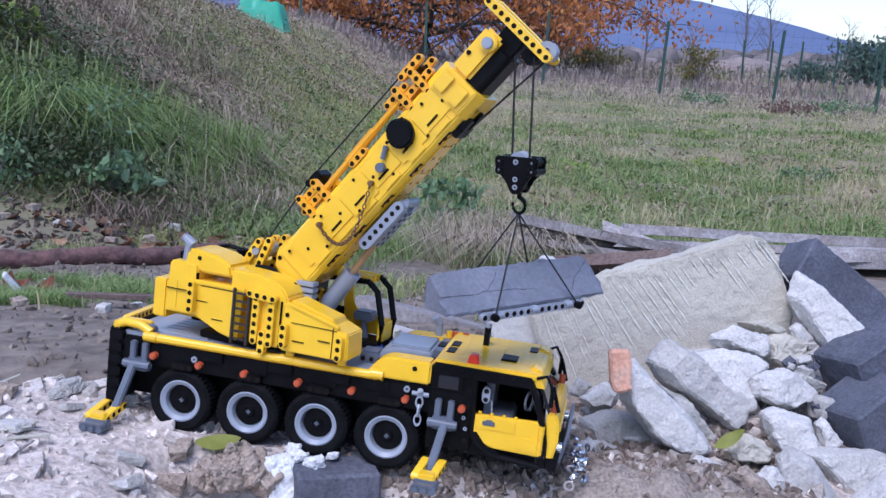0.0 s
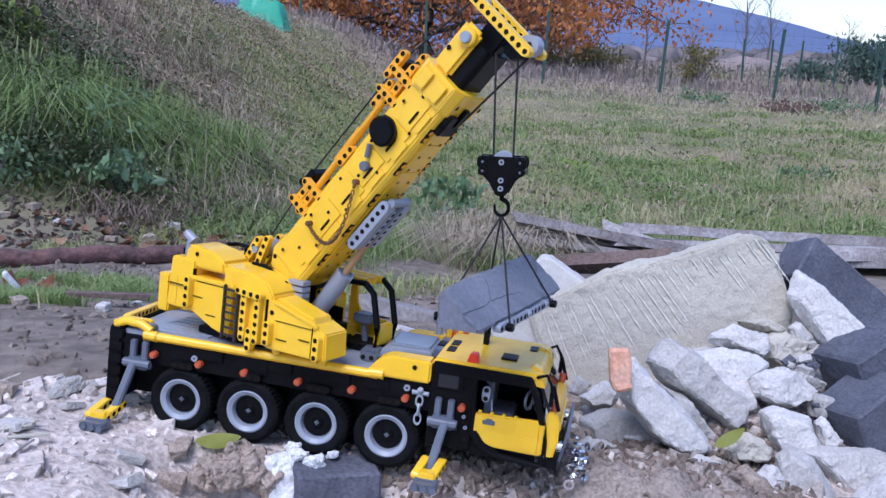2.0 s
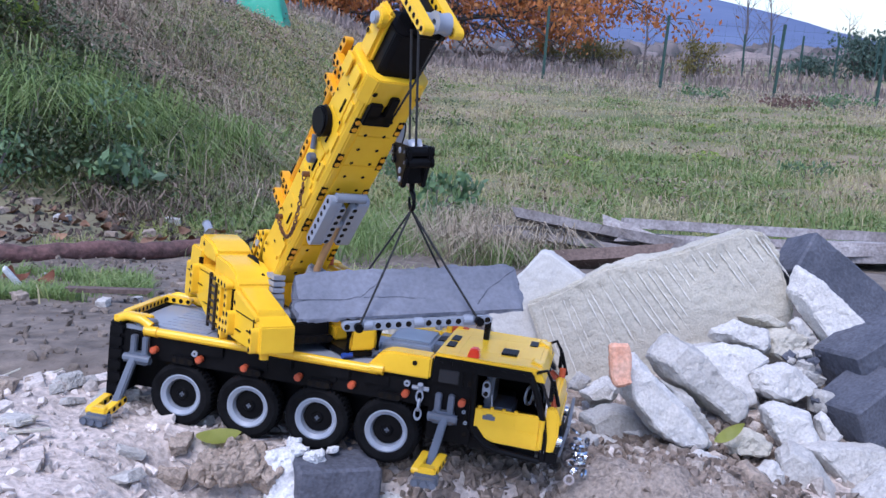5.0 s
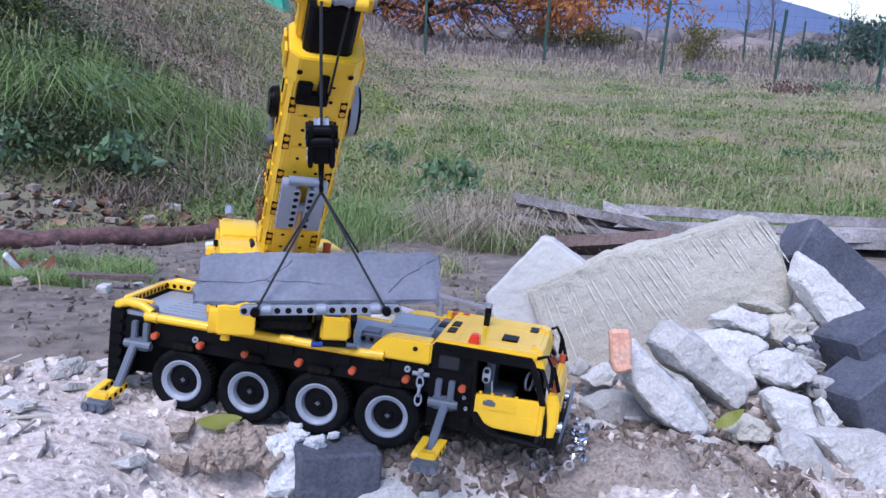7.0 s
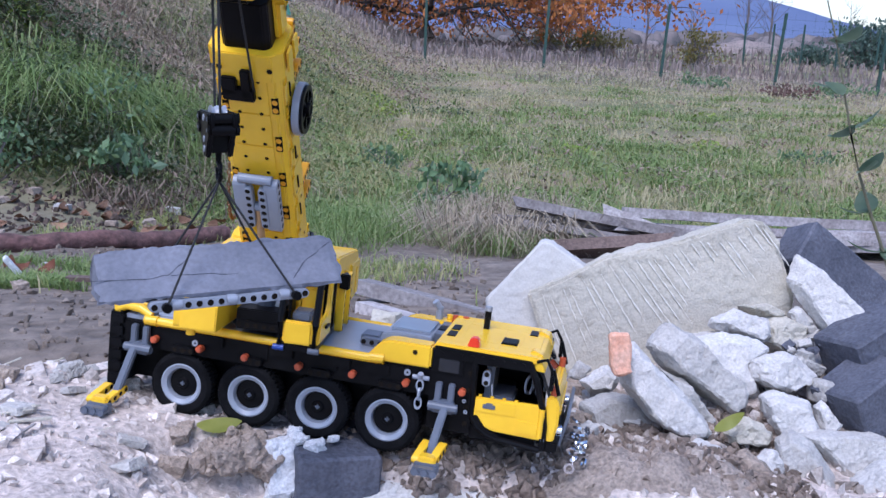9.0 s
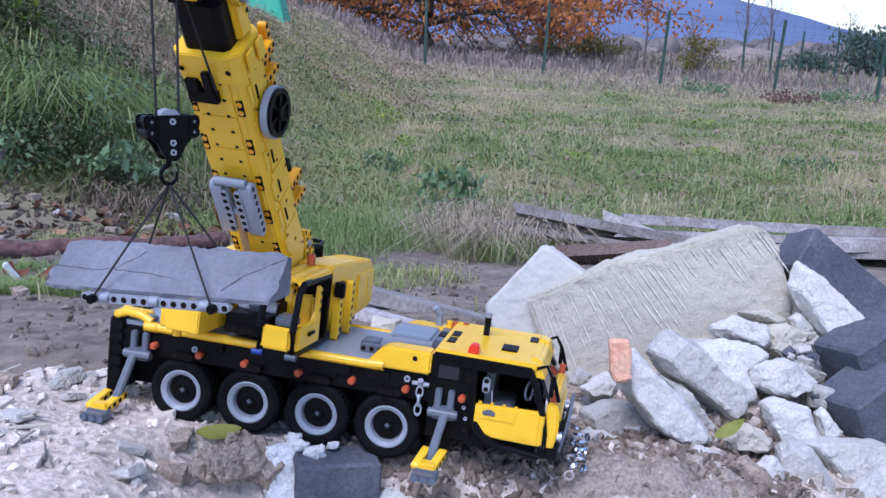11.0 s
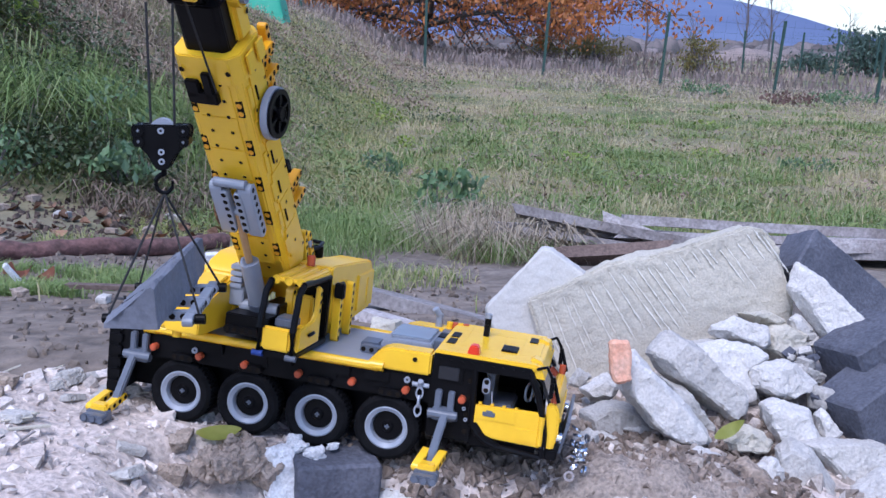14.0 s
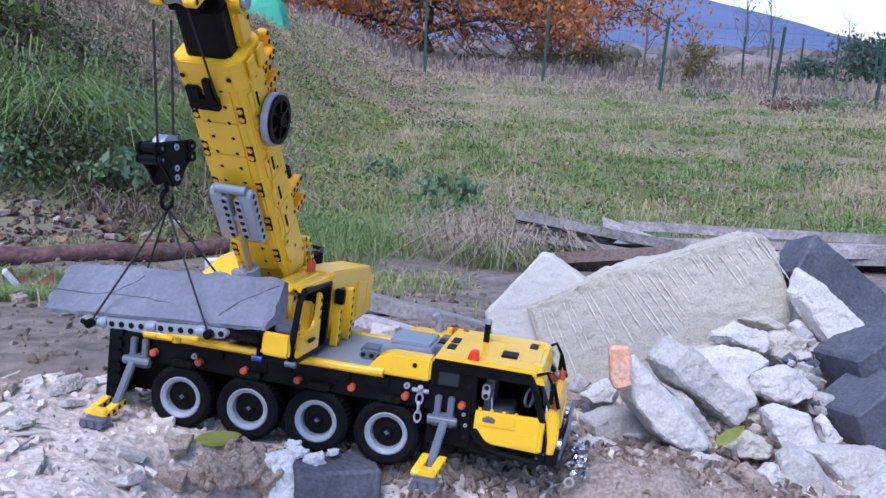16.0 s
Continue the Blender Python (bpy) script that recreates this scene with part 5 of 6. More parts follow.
for k in range(5):
    for s in (-1, 1):
        b = B()
        for q in range(2):
            add_rod(b, (.180 + k * .040 + q * .008, s * .0205, .0640), (.180 + k * .040 + q * .008, s * .0205, .0594), .0022, sides=10, bevel=.0003)
        bpart("slot_pin", b, AMBER)
b = B()
add_prism(b, [(.135, .066), (.135, .098), (.150, .108), (.170, .106), (.170, .060), (.150, .060)], -.024, .024, .0015)
for k in range(3):
    add_hole(b, T((.146 + k * .008, -.0241, .100)), -1, 1)
bpart("boom_heel", b, [YELLOW, RECESS_SHADE], "yellow boom heel")
b = B()
add(b, boom_section(.368, .394, .0290, .0575, .1080, .008), .001)
for s in (-1, 1):
    for q in range(2):
        add_box(b, .372, .390, s * .0312 - .001, s * .0312 + .001, .070 + .018 * q, .082 + .018 * q, .0005)
for q in (-1, 1):
    add_hole(b, T((.381, q * .02, .0559)) @ pose(0, 0, 0, 90, 0, 0), 1, 1)
bpart("boom_collar", b, [YELLOW, RECESS_SHADE], "yellow boom collar")
b = B()
add(b, boom_section(.390, .434, .0195, .0650, .0990, .004), .0008)
bpart("inner_boom", b, BLACK, "black inner boom section")
for s in (-1, 1):
    b = B()
    add_box(b, .394, .442, s * .0210 - .004, s * .0210 + .004, .080, .1005, .0030)
    add_rod(b, (.432, s * .022, .088), (.432, s * .029, .088), .0085, sides=20, bevel=.001)
    add_hole(b, T((.414, s * .0256, .096)), s, 1)
    bpart("boom_cheek", b, [YELLOW, RECESS_SHADE])
    b = B()
    add_rod(b, (.432, s * .028, .088), (.432, s * .0325, .088), .0052, sides=16, bevel=.0008)
    bpart("cheek_pin", b, LGREY)
for s in (-1, 1):
    b = B()
    add_beam(b, 10, T((.4570, s * .0135, .0440)) @ UP, w=.0046)
    bpart("head_beam", b, [YELLOW, RECESS_SHADE], "yellow head beam with pin holes")
b = B()
add_lathe(b, [(.003, -.006), (.0090, -.006), (.0075, 0), (.0090, .006), (.003, .006)], 24, 0, T((.4600, 0, .0500)))
bpart("head_sheave", b, LGREY, "grey head sheave")
for z in (.046, .062, .110):
    b = B()
    add_rod(b, (.457, -.0088, z), (.457, .0088, z), .0030)
    bpart("head_axle", b, LGREY)
b = B()
add_box(b, .430, .456, -.0085, .0085, .068, .092, .002)
add_box(b, .440, .452, -.007, .007, .052, .066, .002)
add_rod(b, (.447, -.010, .054), (.447, .010, .054), .0042, bevel=.0006)
bpart("head_bracket", b, BLACK)
for x0, rows in ((.196, ((0, 4, .1130), (.008, 3, .1210))), (.336, ((0, 6, .1130), (-.010, 4, .1210), (.018, 4, .1290)))):
    for s in (-1, 1):
        for dx, n, z in rows:
            b = B()
            add_beam(b, n, T((x0 + dx, s * .0175, z)))
            bpart("bracket_beam", b, [AMBER, RECESS_SHADE], "amber bracket beam with pin holes")
    for q in range(2):
        for y in (-.0225, .0225):
            b = B()
            add_beam(b, 4, T((x0 + .006 + q * .022, y, .1000)) @ UP)
            bpart("bracket_upright", b, [AMBER, RECESS_SHADE])
    b = B()
    add_rod(b, (x0 + .01, -.02, .121), (x0 + .01, .02, .121), .0036)
    add_rod(b, (x0 + .022, -.02, .129), (x0 + .022, .02, .129), .0036)
    bpart("bracket_axle", b, BLACK)
    b = B()
    add_box(b, x0 + .02, x0 + .034, -.012, .012, .1270, .1350, .001)
    bpart("rope_guide", b, BLACK)
b = B()
add_rod(b, (.225, -.0195, .1130), (.340, -.0195, .1155), .0030, sides=12, bevel=.0005)
add_rod(b, (.262, -.0195, .1140), (.300, -.0195, .1150), .0040, sides=12, bevel=.0005)
bpart("boom_rod", b, AMBER, "amber rod along the boom")
b = B()
add_beam(b, 3, T((.265, -.0225, .1080)))
bpart("boom_tab", b, [AMBER, RECESS_SHADE])
b = B()
add_rod(b, (.320, -.0285, .0915), (.320, -.0345, .0915), .0135, sides=32, bevel=.0012)
add_rod(b, (.320, -.034, .0915), (.320, -.0362, .0915), .0118, sides=32, bevel=.0010)
bpart("side_disc", b, BLACK, "black round disc on the boom")
b = B()
add_rod(b, (.284, -.028, .084), (.284, -.034, .084), .0046, sides=16, bevel=.0006)
add_rod(b, (.291, -.031, .088), (.302, -.031, .094), .0024, sides=10)
bpart("side_pin", b, DGREY)
b = B()
add_lathe(b, [(.0200, 0), (.0225, 0), (.0225, .006), (.0200, .006)], 40, 0, T((.320, .030, .0900)))
bpart("wheel_ring", b, LGREY, "light grey ring of the side wheel")
b = B()
add_lathe(b, [(.0165, .004), (.0208, .004), (.0208, .0085), (.0165, .0085)], 40, 0, T((.320, .030, .0900)))
add_lathe(b, [(0, .001), (.0190, .001), (.0190, .005), (0, .005)], 32, 0, T((.320, .030, .0900)))
for k in range(6):
    add_box(b, -.0016, .0016, .005, .0085, .004, .0180, .0004, 0, T((.320, .030, .0900)) @ pose(0, 0, 0, 0, 60 * k, 0))
add_rod(b, (.320, .034, .09), (.320, .0405, .09), .0060, sides=20, bevel=.0008)
bpart("side_wheel", b, BLACK, "black spoked side wheel")
b = B()
add_box(b, .350, .362, -.020, .006, .0535, .0600, .001)
add_box(b, .356, .372, -.020, -.008, .0535, .0600, .001)
bpart("under_block", b, BLACK, "black block under the boom")
b = B()
add_box(b, .352, .380, -.004, .004, .0535, .060, .001)
bpart("under_tongue", b, BLACK)
for s in (-1, 1):
    b = B()
    add_beam(b, 7, T((.218, s * .0135, .0495)), w=.0058)
    add_beam(b, 6, T((.222, s * .0062, .0462)) @ pose(0, 0, 0, 90, 0, 0), w=.0036)
    bpart("cylinder_beam", b, [LGREY, RECESS_SHADE], "light grey beam gripping the lift cylinder")
b = B()
add_rod(b, (.272, -.014, .048), (.272, .014, .048), .004, bevel=.0006)
add_rod(b, (.240, -.014, .048), (.240, .014, .048), .004, bevel=.0006)
bpart("cylinder_axle", b, LGREY)
# sagging chain on the boom's side
chain = []
for k in range(27):
    f = k / 26
    x = .2020 + .0650 * f
    drop = .034 * (1 - (2 * f - 1) ** 2)
    p = RAISE @ Vector((x, 0, .0910 - .010 * f))
    chain.append(Vector((p.x + .012 * f * (1 - f) * 2, -.0320, p.z - drop)))
for k in range(26):
    b = B()
    d = chain[k + 1] - chain[k]
    add_lathe(b, [(.0014, -.0005), (.0025, -.0005), (.0025, .0005), (.0014, .0005)], 10, 0,
              T((chain[k] + chain[k + 1]) / 2) @ pose(0, 0, 0, 0, -math.degrees(math.atan2(d.z, d.x)), 0) @ pose(0, 0, 0, 90 * (k % 2), 0, 0) @ Matrix.Diagonal((1.25, 1, .8, 1)))
    part("chain_link", b, BRONZE, boom, "bronze chain link")
for x, z in ((.202, .091), (.267, .081)):
    b = B()
    add_rod(b, (x, -.027, z), (x, -.034, z), .0026, bevel=.0004)
    bpart("chain_pin", b, BRONZE)
b = B()
w0 = RAISE.inverted() @ Vector((-.020, 0, .1860))
add_tube(b, [w0, (.218, 0, .1370), (.362, 0, .1370), (.455, 0, .1180)], .0008, 6)
add_tube(b, [(.362, .006, .0555), (.455, .006, .047)], .0010, 6)
bpart("hoist_rope", b, ROPE, "thin black hoist rope")
# lift cylinder
lo, hi = Vector((.042, 0, .118)), RAISE @ Vector((.238, 0, .0480))
mid = lo.lerp(hi, .52)
bm = B()
add_rod(bm, lo, mid, .0088, sides=24, bevel=.0012)
add_rod(bm, lo.lerp(hi, .46), mid, .0078, sides=24, bevel=.001)
add_rod(bm, lo + Vector((0, -.018, .002)), lo + Vector((0, .018, .002)), .0065, sides=16, bevel=.001)
lift_cylinder = part("lift_cylinder", bm, LGREY, mobile_crane, "grey lift cylinder under the boom")
b = B()
add_rod(b, mid, hi, .0034, sides=14)
part("piston_rod", b, TAN, lift_cylinder, "tan piston rod")
b = B()
add_rod(b, lo - (hi - lo) * .06, lo.lerp(hi, .1), .0105, .0095, sides=20, bevel=.001)
part("cylinder_boot", b, DGREY, lift_cylinder)

# ---- hook block ----
bm = B()
for s in (-1, 1):
    add_prism(bm, [(-.0205, .0120), (.0205, .0120), (.0215, .0060), (.0190, -.0010), (.0105, -.0100), (.0040, -.0215), (-.0040, -.0215), (-.0105, -.0100), (-.0190, -.0010), (-.0215, .0060)], s * .0080 - .0020, s * .0080 + .0020, .001)
    for x, z in ((-.016, .0075), (.016, .0075), (-.016, -.0005), (.016, -.0005)):
        add_rod(bm, (x, s * .0098, z), (x, s * .0113, z), .0040, sides=14, bevel=.0004)
for x in (-.016, .016):
    for z in (.0075, -.0005):
        add_rod(bm, (x, -.0085, z), (x, .0085, z), .0042, sides=12)
add_box(bm, -.006, .006, -.0065, .0065, -.018, -.002, .001)
hook_block = part("hook_block", bm, BLACK, mobile_crane, "black plastic hook block with light pin ends")
for x, z, r in ((0, .0075, .0024), (0, -.0080, .0024), (0, -.0150, .0024), (-.016, .0075, .0016), (.016, .0075, .0016), (-.016, -.0005, .0016), (.016, -.0005, .0016)):
    for s in (-1, 1):
        b = B()
        y = s * (.0102 if x == 0 else .0115)
        if x == 0:
            add_lathe(b, [(.0011, -.0006), (r, -.0006), (r, .0006), (.0011, .0006)], 14, 0, T((x, y, z)))
        else:
            add_box(b, x - r, x + r, y - .0004, y + .0004, z - .0004, z + .0004)
            add_box(b, x - .0004, x + .0004, y - .0005, y + .0005, z - r, z + r)
        part("pin_end", b, LGREY, hook_block, "light grey pin end")
b = B()
add_lathe(b, [(.002, -.0055), (.0088, -.0055), (.0075, -.0028), (.0088, 0), (.0075, .0028), (.0088, .0055), (.002, .0055)], 28, 0, T((0, 0, .0075)))
part("sheave", b, LGREY, hook_block, "light grey rope sheave")
b = B()
pts = [(0, 0, -.018), (0, 0, -.0255)] + [(.0062 * math.sin(a), 0, -.0325 + .0070 * math.cos(a)) for a in [radians(q) for q in range(10, 291, 20)]]
add_tube(b, pts, [.0026, .0022] + [.0021 - .00006 * i for i in range(15)], 10)
part("hook", b, BLACK, hook_block, "black hook")
b = B()
for x in (-.0085, .0085):
    add_tube(b, [(x, 0, .0080), (x * 1.1, 0, .0990)], .0010, 6)
part("block_rope", b, ROPE, hook_block, "thin black rope")

# ---- sling, lifting frame and the slab that hangs from it ----
lifting_frame = new("lifting_frame")
tagged(lifting_frame, "light grey beam frame slung from the hook by black cords", "lifting frame")
FRAME_Z = -.1235
for s in (-1, 1):
    b = B()
    add_beam(b, 15, T((-.056, s * .0255, FRAME_Z)), w=.0036)
    part("frame_beam", b, [LGREY, RECESS_SHADE], lifting_frame, "light grey beam with pin holes")
for x in (-.040, 0, .040):
    b = B()
    add_beam(b, 8, T((x, -.028, FRAME_Z + .0005)) @ pose(0, 0, 0, 0, 0, 90), w=.0036)
    part("frame_crossbeam", b, [LGREY, RECESS_SHADE], lifting_frame)
for sx in (-1, 1):
    for sy in (-1, 1):
        b = B()
        add_tube(b, [(0, 0, -.0395), (sx * .048, sy * .033, FRAME_Z)], .0009, 6)
        part("sling_cord", b, ROPE, lifting_frame, "black sling cord")
        b = B()
        add_rod(b, (sx * .048, sy * .030, FRAME_Z), (sx * .048, sy * .036, FRAME_Z), .0036, bevel=.0006)
        part("cord_end", b, BLACK, lifting_frame)


SLAB_BASE = -.1195
SLAB_SECTION = ((-.0255, 0), (-.0262, .0030), (.0060, .0295), (.0090, .0312), (.0112, .0300), (.0132, .0040), (.0128, 0))


def make_hanging_slab():
    """A long wedge of slate: a smooth cleft face that slopes up to a sharp ridge, a steep rough back, broken ends."""
    bm = bmesh.new()
    n, m = 70, len(SLAB_SECTION)
    ring = []
    for i in range(n + 1):
        f = 2 * i / n - 1
        ragged = max(0, abs(f) - .9) / .1
        row = []
        for k in range(m):
            (y0, z0), (y1, z1) = SLAB_SECTION[k], SLAB_SECTION[(k + 1) % m]
            parts = 8 if k == 1 else 3
            for q in range(parts):
                g = q / parts
                y, z = y0 + (y1 - y0) * g, z0 + (z1 - z0) * g
                x = .0955 * f * (1 - .06 * z / .031) + math.copysign(ragged, f) * .004 * noise.noise(Vector((y * 90, z * 90, f * 3)))
                chip_low = ragged * (.006 if f > 0 else .003) * max(0, 1 - z / .02)
                row.append(bm.verts.new((x - math.copysign(chip_low, f), y * (1 - .10 * ragged), SLAB_BASE + z * (1 - .07 * ragged))))
        ring.append(row)
    for a, c in zip(ring, ring[1:]):
        for k in range(len(a)):
            bm.faces.new((a[k], a[(k + 1) % len(a)], c[(k + 1) % len(a)], c[k]))
    bm.faces.new(ring[0][::-1]), bm.faces.new(ring[-1])
    bm.normal_update()
    moves = []
    for v in bm.verts:
        z = v.co.z - SLAB_BASE
        cleft = v.co.y < .008 and z > .004 and abs(v.co.x) < .088
        rough = .0004 if cleft else .0016
        moves.append((v, v.normal * (rough * fbm(v.co * 60) + .7 * rough * fbm(v.co * 210))))
    for v, d in moves:
        v.co += d
    ob = thing("hanging_slab", bm, SLAB, "long wedge-shaped grey slate slab lying in the sling frame", "stone slab", smooth=.5)
    rnd = random.Random(3)
    face = lambda z: -.0262 + (z - .003) / .0265 * .0322 - .0002
    for pts in (((-.095, .0150), (-.060, .0135), (-.042, .0150), (-.026, .0230), (-.020, .0285)), ((-.040, .0145), (-.010, .0135), (.015, .0120)), ((.050, .0070), (.062, .0160), (.078, .0230), (.092, .0290))):
        b = bmesh.new()
        fine = []
        for (x0, z0), (x1, z1) in zip(pts, pts[1:]):
            for q in range(4):
                z = z0 + (z1 - z0) * q / 4 + rnd.uniform(-.0004, .0004)
                fine.append((x0 + (x1 - x0) * q / 4, face(z), SLAB_BASE + z))
        add_tube(b, fine, [.0002 + .0003 * rnd.random() for _ in fine], 5)
        part("crack", b, BASALT, ob, "thin dark crack")
    return ob


stone_slab = make_hanging_slab()

# ---- a sprig that sways past ----
sprig = new("plant_sprig")
tagged(sprig, "thin leafy plant sprig swaying in the wind", "plant")
b = B()
stem = [(.003 * math.sin(i * .9), 0, .031 * i) for i in range(10)]
add_tube(b, stem, [.0017 - .00014 * i for i in range(10)], 7)
part("stem", b, mat("olive_stem", (.16, .15, .09), .7), sprig)
rnd = random.Random(5)
for k in range(13):
    p = Vector(stem[3 + k // 2])
    part("leaf", leaf_bm(rnd.uniform(.020, .032), rnd.uniform(.011, .017), .6), GREENLEAF, sprig).matrix_basis = T(p) @ pose(0, 0, 0, rnd.uniform(-50, 20), rnd.uniform(-30, 20), rnd.uniform(0, 360)) @ T((.012, 0, 0))
# ---- meadow, hill and distance ----
def blades(name, places, heights, widths, lean, material, label, seed, category="grass", droop=.5):
    """Grass as one sheet of stuff: each blade two tapering leaves of a bent strip, rooted on the land."""
    rnd = np.random.RandomState(seed)
    n = len(places)
    turned = len(places[0]) > 2
    base = np.array([(x, y, rough_land(x, y) - .01) for x, y, *_ in places])
    h = rnd.uniform(heights[0], heights[1], n) * np.array([1.0] * n)
    a = np.array([p[2] for p in places]) + rnd.normal(0, .5, n) if turned else rnd.uniform(0, math.tau, n)
    d = np.stack([np.cos(a), np.sin(a), np.zeros(n)], 1)
    side = np.stack([-np.sin(a + rnd.uniform(-.8, .8, n)), np.cos(a), np.zeros(n)], 1)
    out = rnd.uniform(lean[0], lean[1], n) * h
    w = (widths[0] + widths[1] * base[:, 1]) * rnd.uniform(.6, 1.3, n)
    up = np.array((0, 0, 1.0))
    p1 = base + d * (out * .3)[:, None] + up * (h * .6)[:, None]
    p2 = base + d * out[:, None] + up * (h * (1 - droop * out / np.maximum(h, 1e-6) * .6))[:, None]
    s = side * w[:, None] * .5
    V = np.stack([base - s, base + s, p1 + s * .8, p1 - s * .8, p2], 1).reshape(-1, 3)
    k = np.arange(n) * 5
    quads = np.stack([k, k + 1, k + 2, k + 3], 1).tolist()
    tris = np.stack([k + 3, k + 2, k + 4], 1).tolist()
    me = bpy.data.meshes.new(name)
    me.from_pydata(V.tolist(), [], quads + tris)
    me.materials.append(material)
    return tagged(new(name, me), label, category, kind="stuff")


def wedge(n, y0, y1, left, right, rnd, keep=None, power=1.0):
    """Places in a wedge that opens with the distance, crowded towards its near end."""
    out = []
    while len(out) < n:
        y = y0 * (y1 / y0) ** (rnd.rand() ** power)
        x = y * rnd.uniform(left, right)
        if keep is None or rnd.rand() < keep(x, y):
            out.append((x, y))
    return out


def patch(x, y, s=.8, o=0):
    return noise.noise(Vector((x * s, y * s, o)))


RS = np.random.RandomState
hill = lambda x, y: step((-x - .35) / .8) * step((y - 3.2) / .6)
MIDGREEN = many_hued(mat("mid_green_grass", (.15, .2, .06), .65, translucent=.35), [(.235, .265, .08), (.305, .325, .105), (.37, .375, .14)])
OLIVE = many_hued(mat("olive_grass", (.28, .28, .12), .7, translucent=.35), [(.31, .32, .125), (.38, .365, .165), (.45, .41, .20)])
BUFF = many_hued(mat("buff_grass", (.4, .33, .2), .8, translucent=.3), [(.41, .365, .20), (.475, .42, .245), (.54, .48, .30)])
GREYSTRAW = many_hued(mat("grey_dead_stalks", (.3, .24, .2), .85, translucent=.2), [(.31, .25, .175), (.40, .33, .235), (.49, .415, .305), (.19, .15, .11)])
FARSTRAW = many_hued(mat("far_dead_stalks", (.3, .24, .2), .85, translucent=.2), [(.33, .27, .215), (.38, .31, .25), (.42, .35, .285)])
BANKGREEN = many_hued(mat("bank_grass", (.12, .18, .06), .65, translucent=.3), [(.11, .145, .05), (.155, .205, .065), (.21, .255, .09), (.26, .255, .125)])


def dryness(x, y):
    """How dead the meadow is: broad drifts, small patches, and drier towards the far fence."""
    return .5 + .55 * patch(x, y, .55, 3) + .45 * patch(x, y, 1.7, 7) + .3 * patch(x, y, 5, 9) + .25 * step((y - 9) / 9) - .30 * step((6 - y) / 3) - .05


meadow_parts = (("meadow_grass", 46000, MIDGREEN, "green autumn meadow grass", 1, lambda d: 1 - step((d - .30) / .35)),
                ("olive_meadow_grass", 34000, OLIVE, "half dead olive meadow grass", 2, lambda d: step((d - .2) / .3) * (1 - step((d - .7) / .4))),
                ("dry_meadow_grass", 30000, BUFF, "dry straw-coloured meadow grass", 3, lambda d: step((d - .5) / .35)))
for name, count, material, label, seed, share in meadow_parts:
    blades(name, wedge(count, 3.15, 24, -.32, .54, RS(seed), lambda x, y: .04 + share(dryness(x, y))), (.014, .050), (.0016, .0009), (.7, 2.4), material, label, seed, droop=.6)
blades("tall_meadow_stalks", wedge(1700, 3.3, 24, -.32, .54, RS(22), lambda x, y: step((patch(x, y, 1.3, 5) + .05) / .3)), (.08, .20), (.0010, .0005), (.2, 1.0), BUFF, "scattered tall dry stalks", 22)
blades("far_dry_stalks", wedge(9000, 14, 25, -.24, .5, RS(23), lambda x, y: step((y - 15) / 7 + .4 * patch(x, y, .5, 4))), (.05, .20), (.002, .0008), (.5, 1.8), FARSTRAW, "grey dead stalks along the fence", 23)


def tufts(n, spread, each, y0, y1, left, right, seed, keep=None):
    rnd = RS(seed)
    return fountain(wedge(n, y0, y1, left, right, rnd, keep), spread, each, rnd)


def fountain(centres, spread, each, rnd):
    """Blades that lean outwards from the middle of their tuft."""
    out = []
    for x, y in centres:
        for _ in range(each):
            dx, dy = rnd.normal(0, spread * (1 + y * .12), 2)
            out.append((x + dx, y + dy, math.atan2(dy, dx)))
    return out


def strew(name, spots, size, material, label, seed, category="foliage"):
    """Single leaves of low herbs and brush as one sheet of stuff; a spot: x, y, radius, height, count."""
    rnd = np.random.RandomState(seed)
    P, S = [], []
    for x, y, r, h, n in spots:
        d = rnd.normal(0, .5, (n, 2)) * r
        up = h * rnd.rand(n) ** .8 * np.exp(-(d ** 2).sum(1) / (r * r))
        for k in range(n):
            P.append((x + d[k, 0], y + d[k, 1], rough_land(x + d[k, 0], y + d[k, 1]) + up[k]))
            S.append(size * (.5 + rnd.rand()) * (1 + .04 * y))
    P, S = np.array(P), np.array(S)
    n = len(P)
    a, tilt = rnd.uniform(0, math.tau, n), rnd.uniform(-.3, 1.0, n)
    u = np.stack([np.cos(a) * np.cos(tilt), np.sin(a) * np.cos(tilt), np.sin(tilt)], 1) * S[:, None]
    v = np.stack([-np.sin(a), np.cos(a), rnd.uniform(-.5, .5, n)], 1) * (S * rnd.uniform(.16, .32, n))[:, None]
    V = np.stack([P - u * .5, P - v, P + u * .5, P + v], 1).reshape(-1, 3)
    ob = from_arrays(name, V, np.arange(4 * n).reshape(-1, 4), material)
    return tagged(ob, label, category, kind="stuff")


def clumps(n, y0, y1, left, right, seed, radius, height, each, keep=None):
    rnd = RS(seed)
    return [(x, y, rnd.uniform(*radius) * (1 + .08 * y), rnd.uniform(*height) * (1 + .04 * y), each) for x, y in wedge(n, y0, y1, left, right, rnd, keep)]


HERB = many_hued(mat("herb_leaves", (.12, .19, .06), .6, translucent=.3), [(.13, .185, .065), (.19, .25, .08), (.25, .30, .10), (.16, .20, .11)])
DARKBRUSH = many_hued(mat("dark_brush", (.06, .09, .04), .65, translucent=.25), [(.035, .06, .026), (.06, .095, .04), (.09, .135, .055), (.12, .12, .065)])
BROWNBRUSH = many_hued(mat("brown_brush", (.2, .14, .1), .85, translucent=.15), [(.22, .155, .12), (.31, .225, .175), (.40, .30, .235), (.15, .105, .08)])
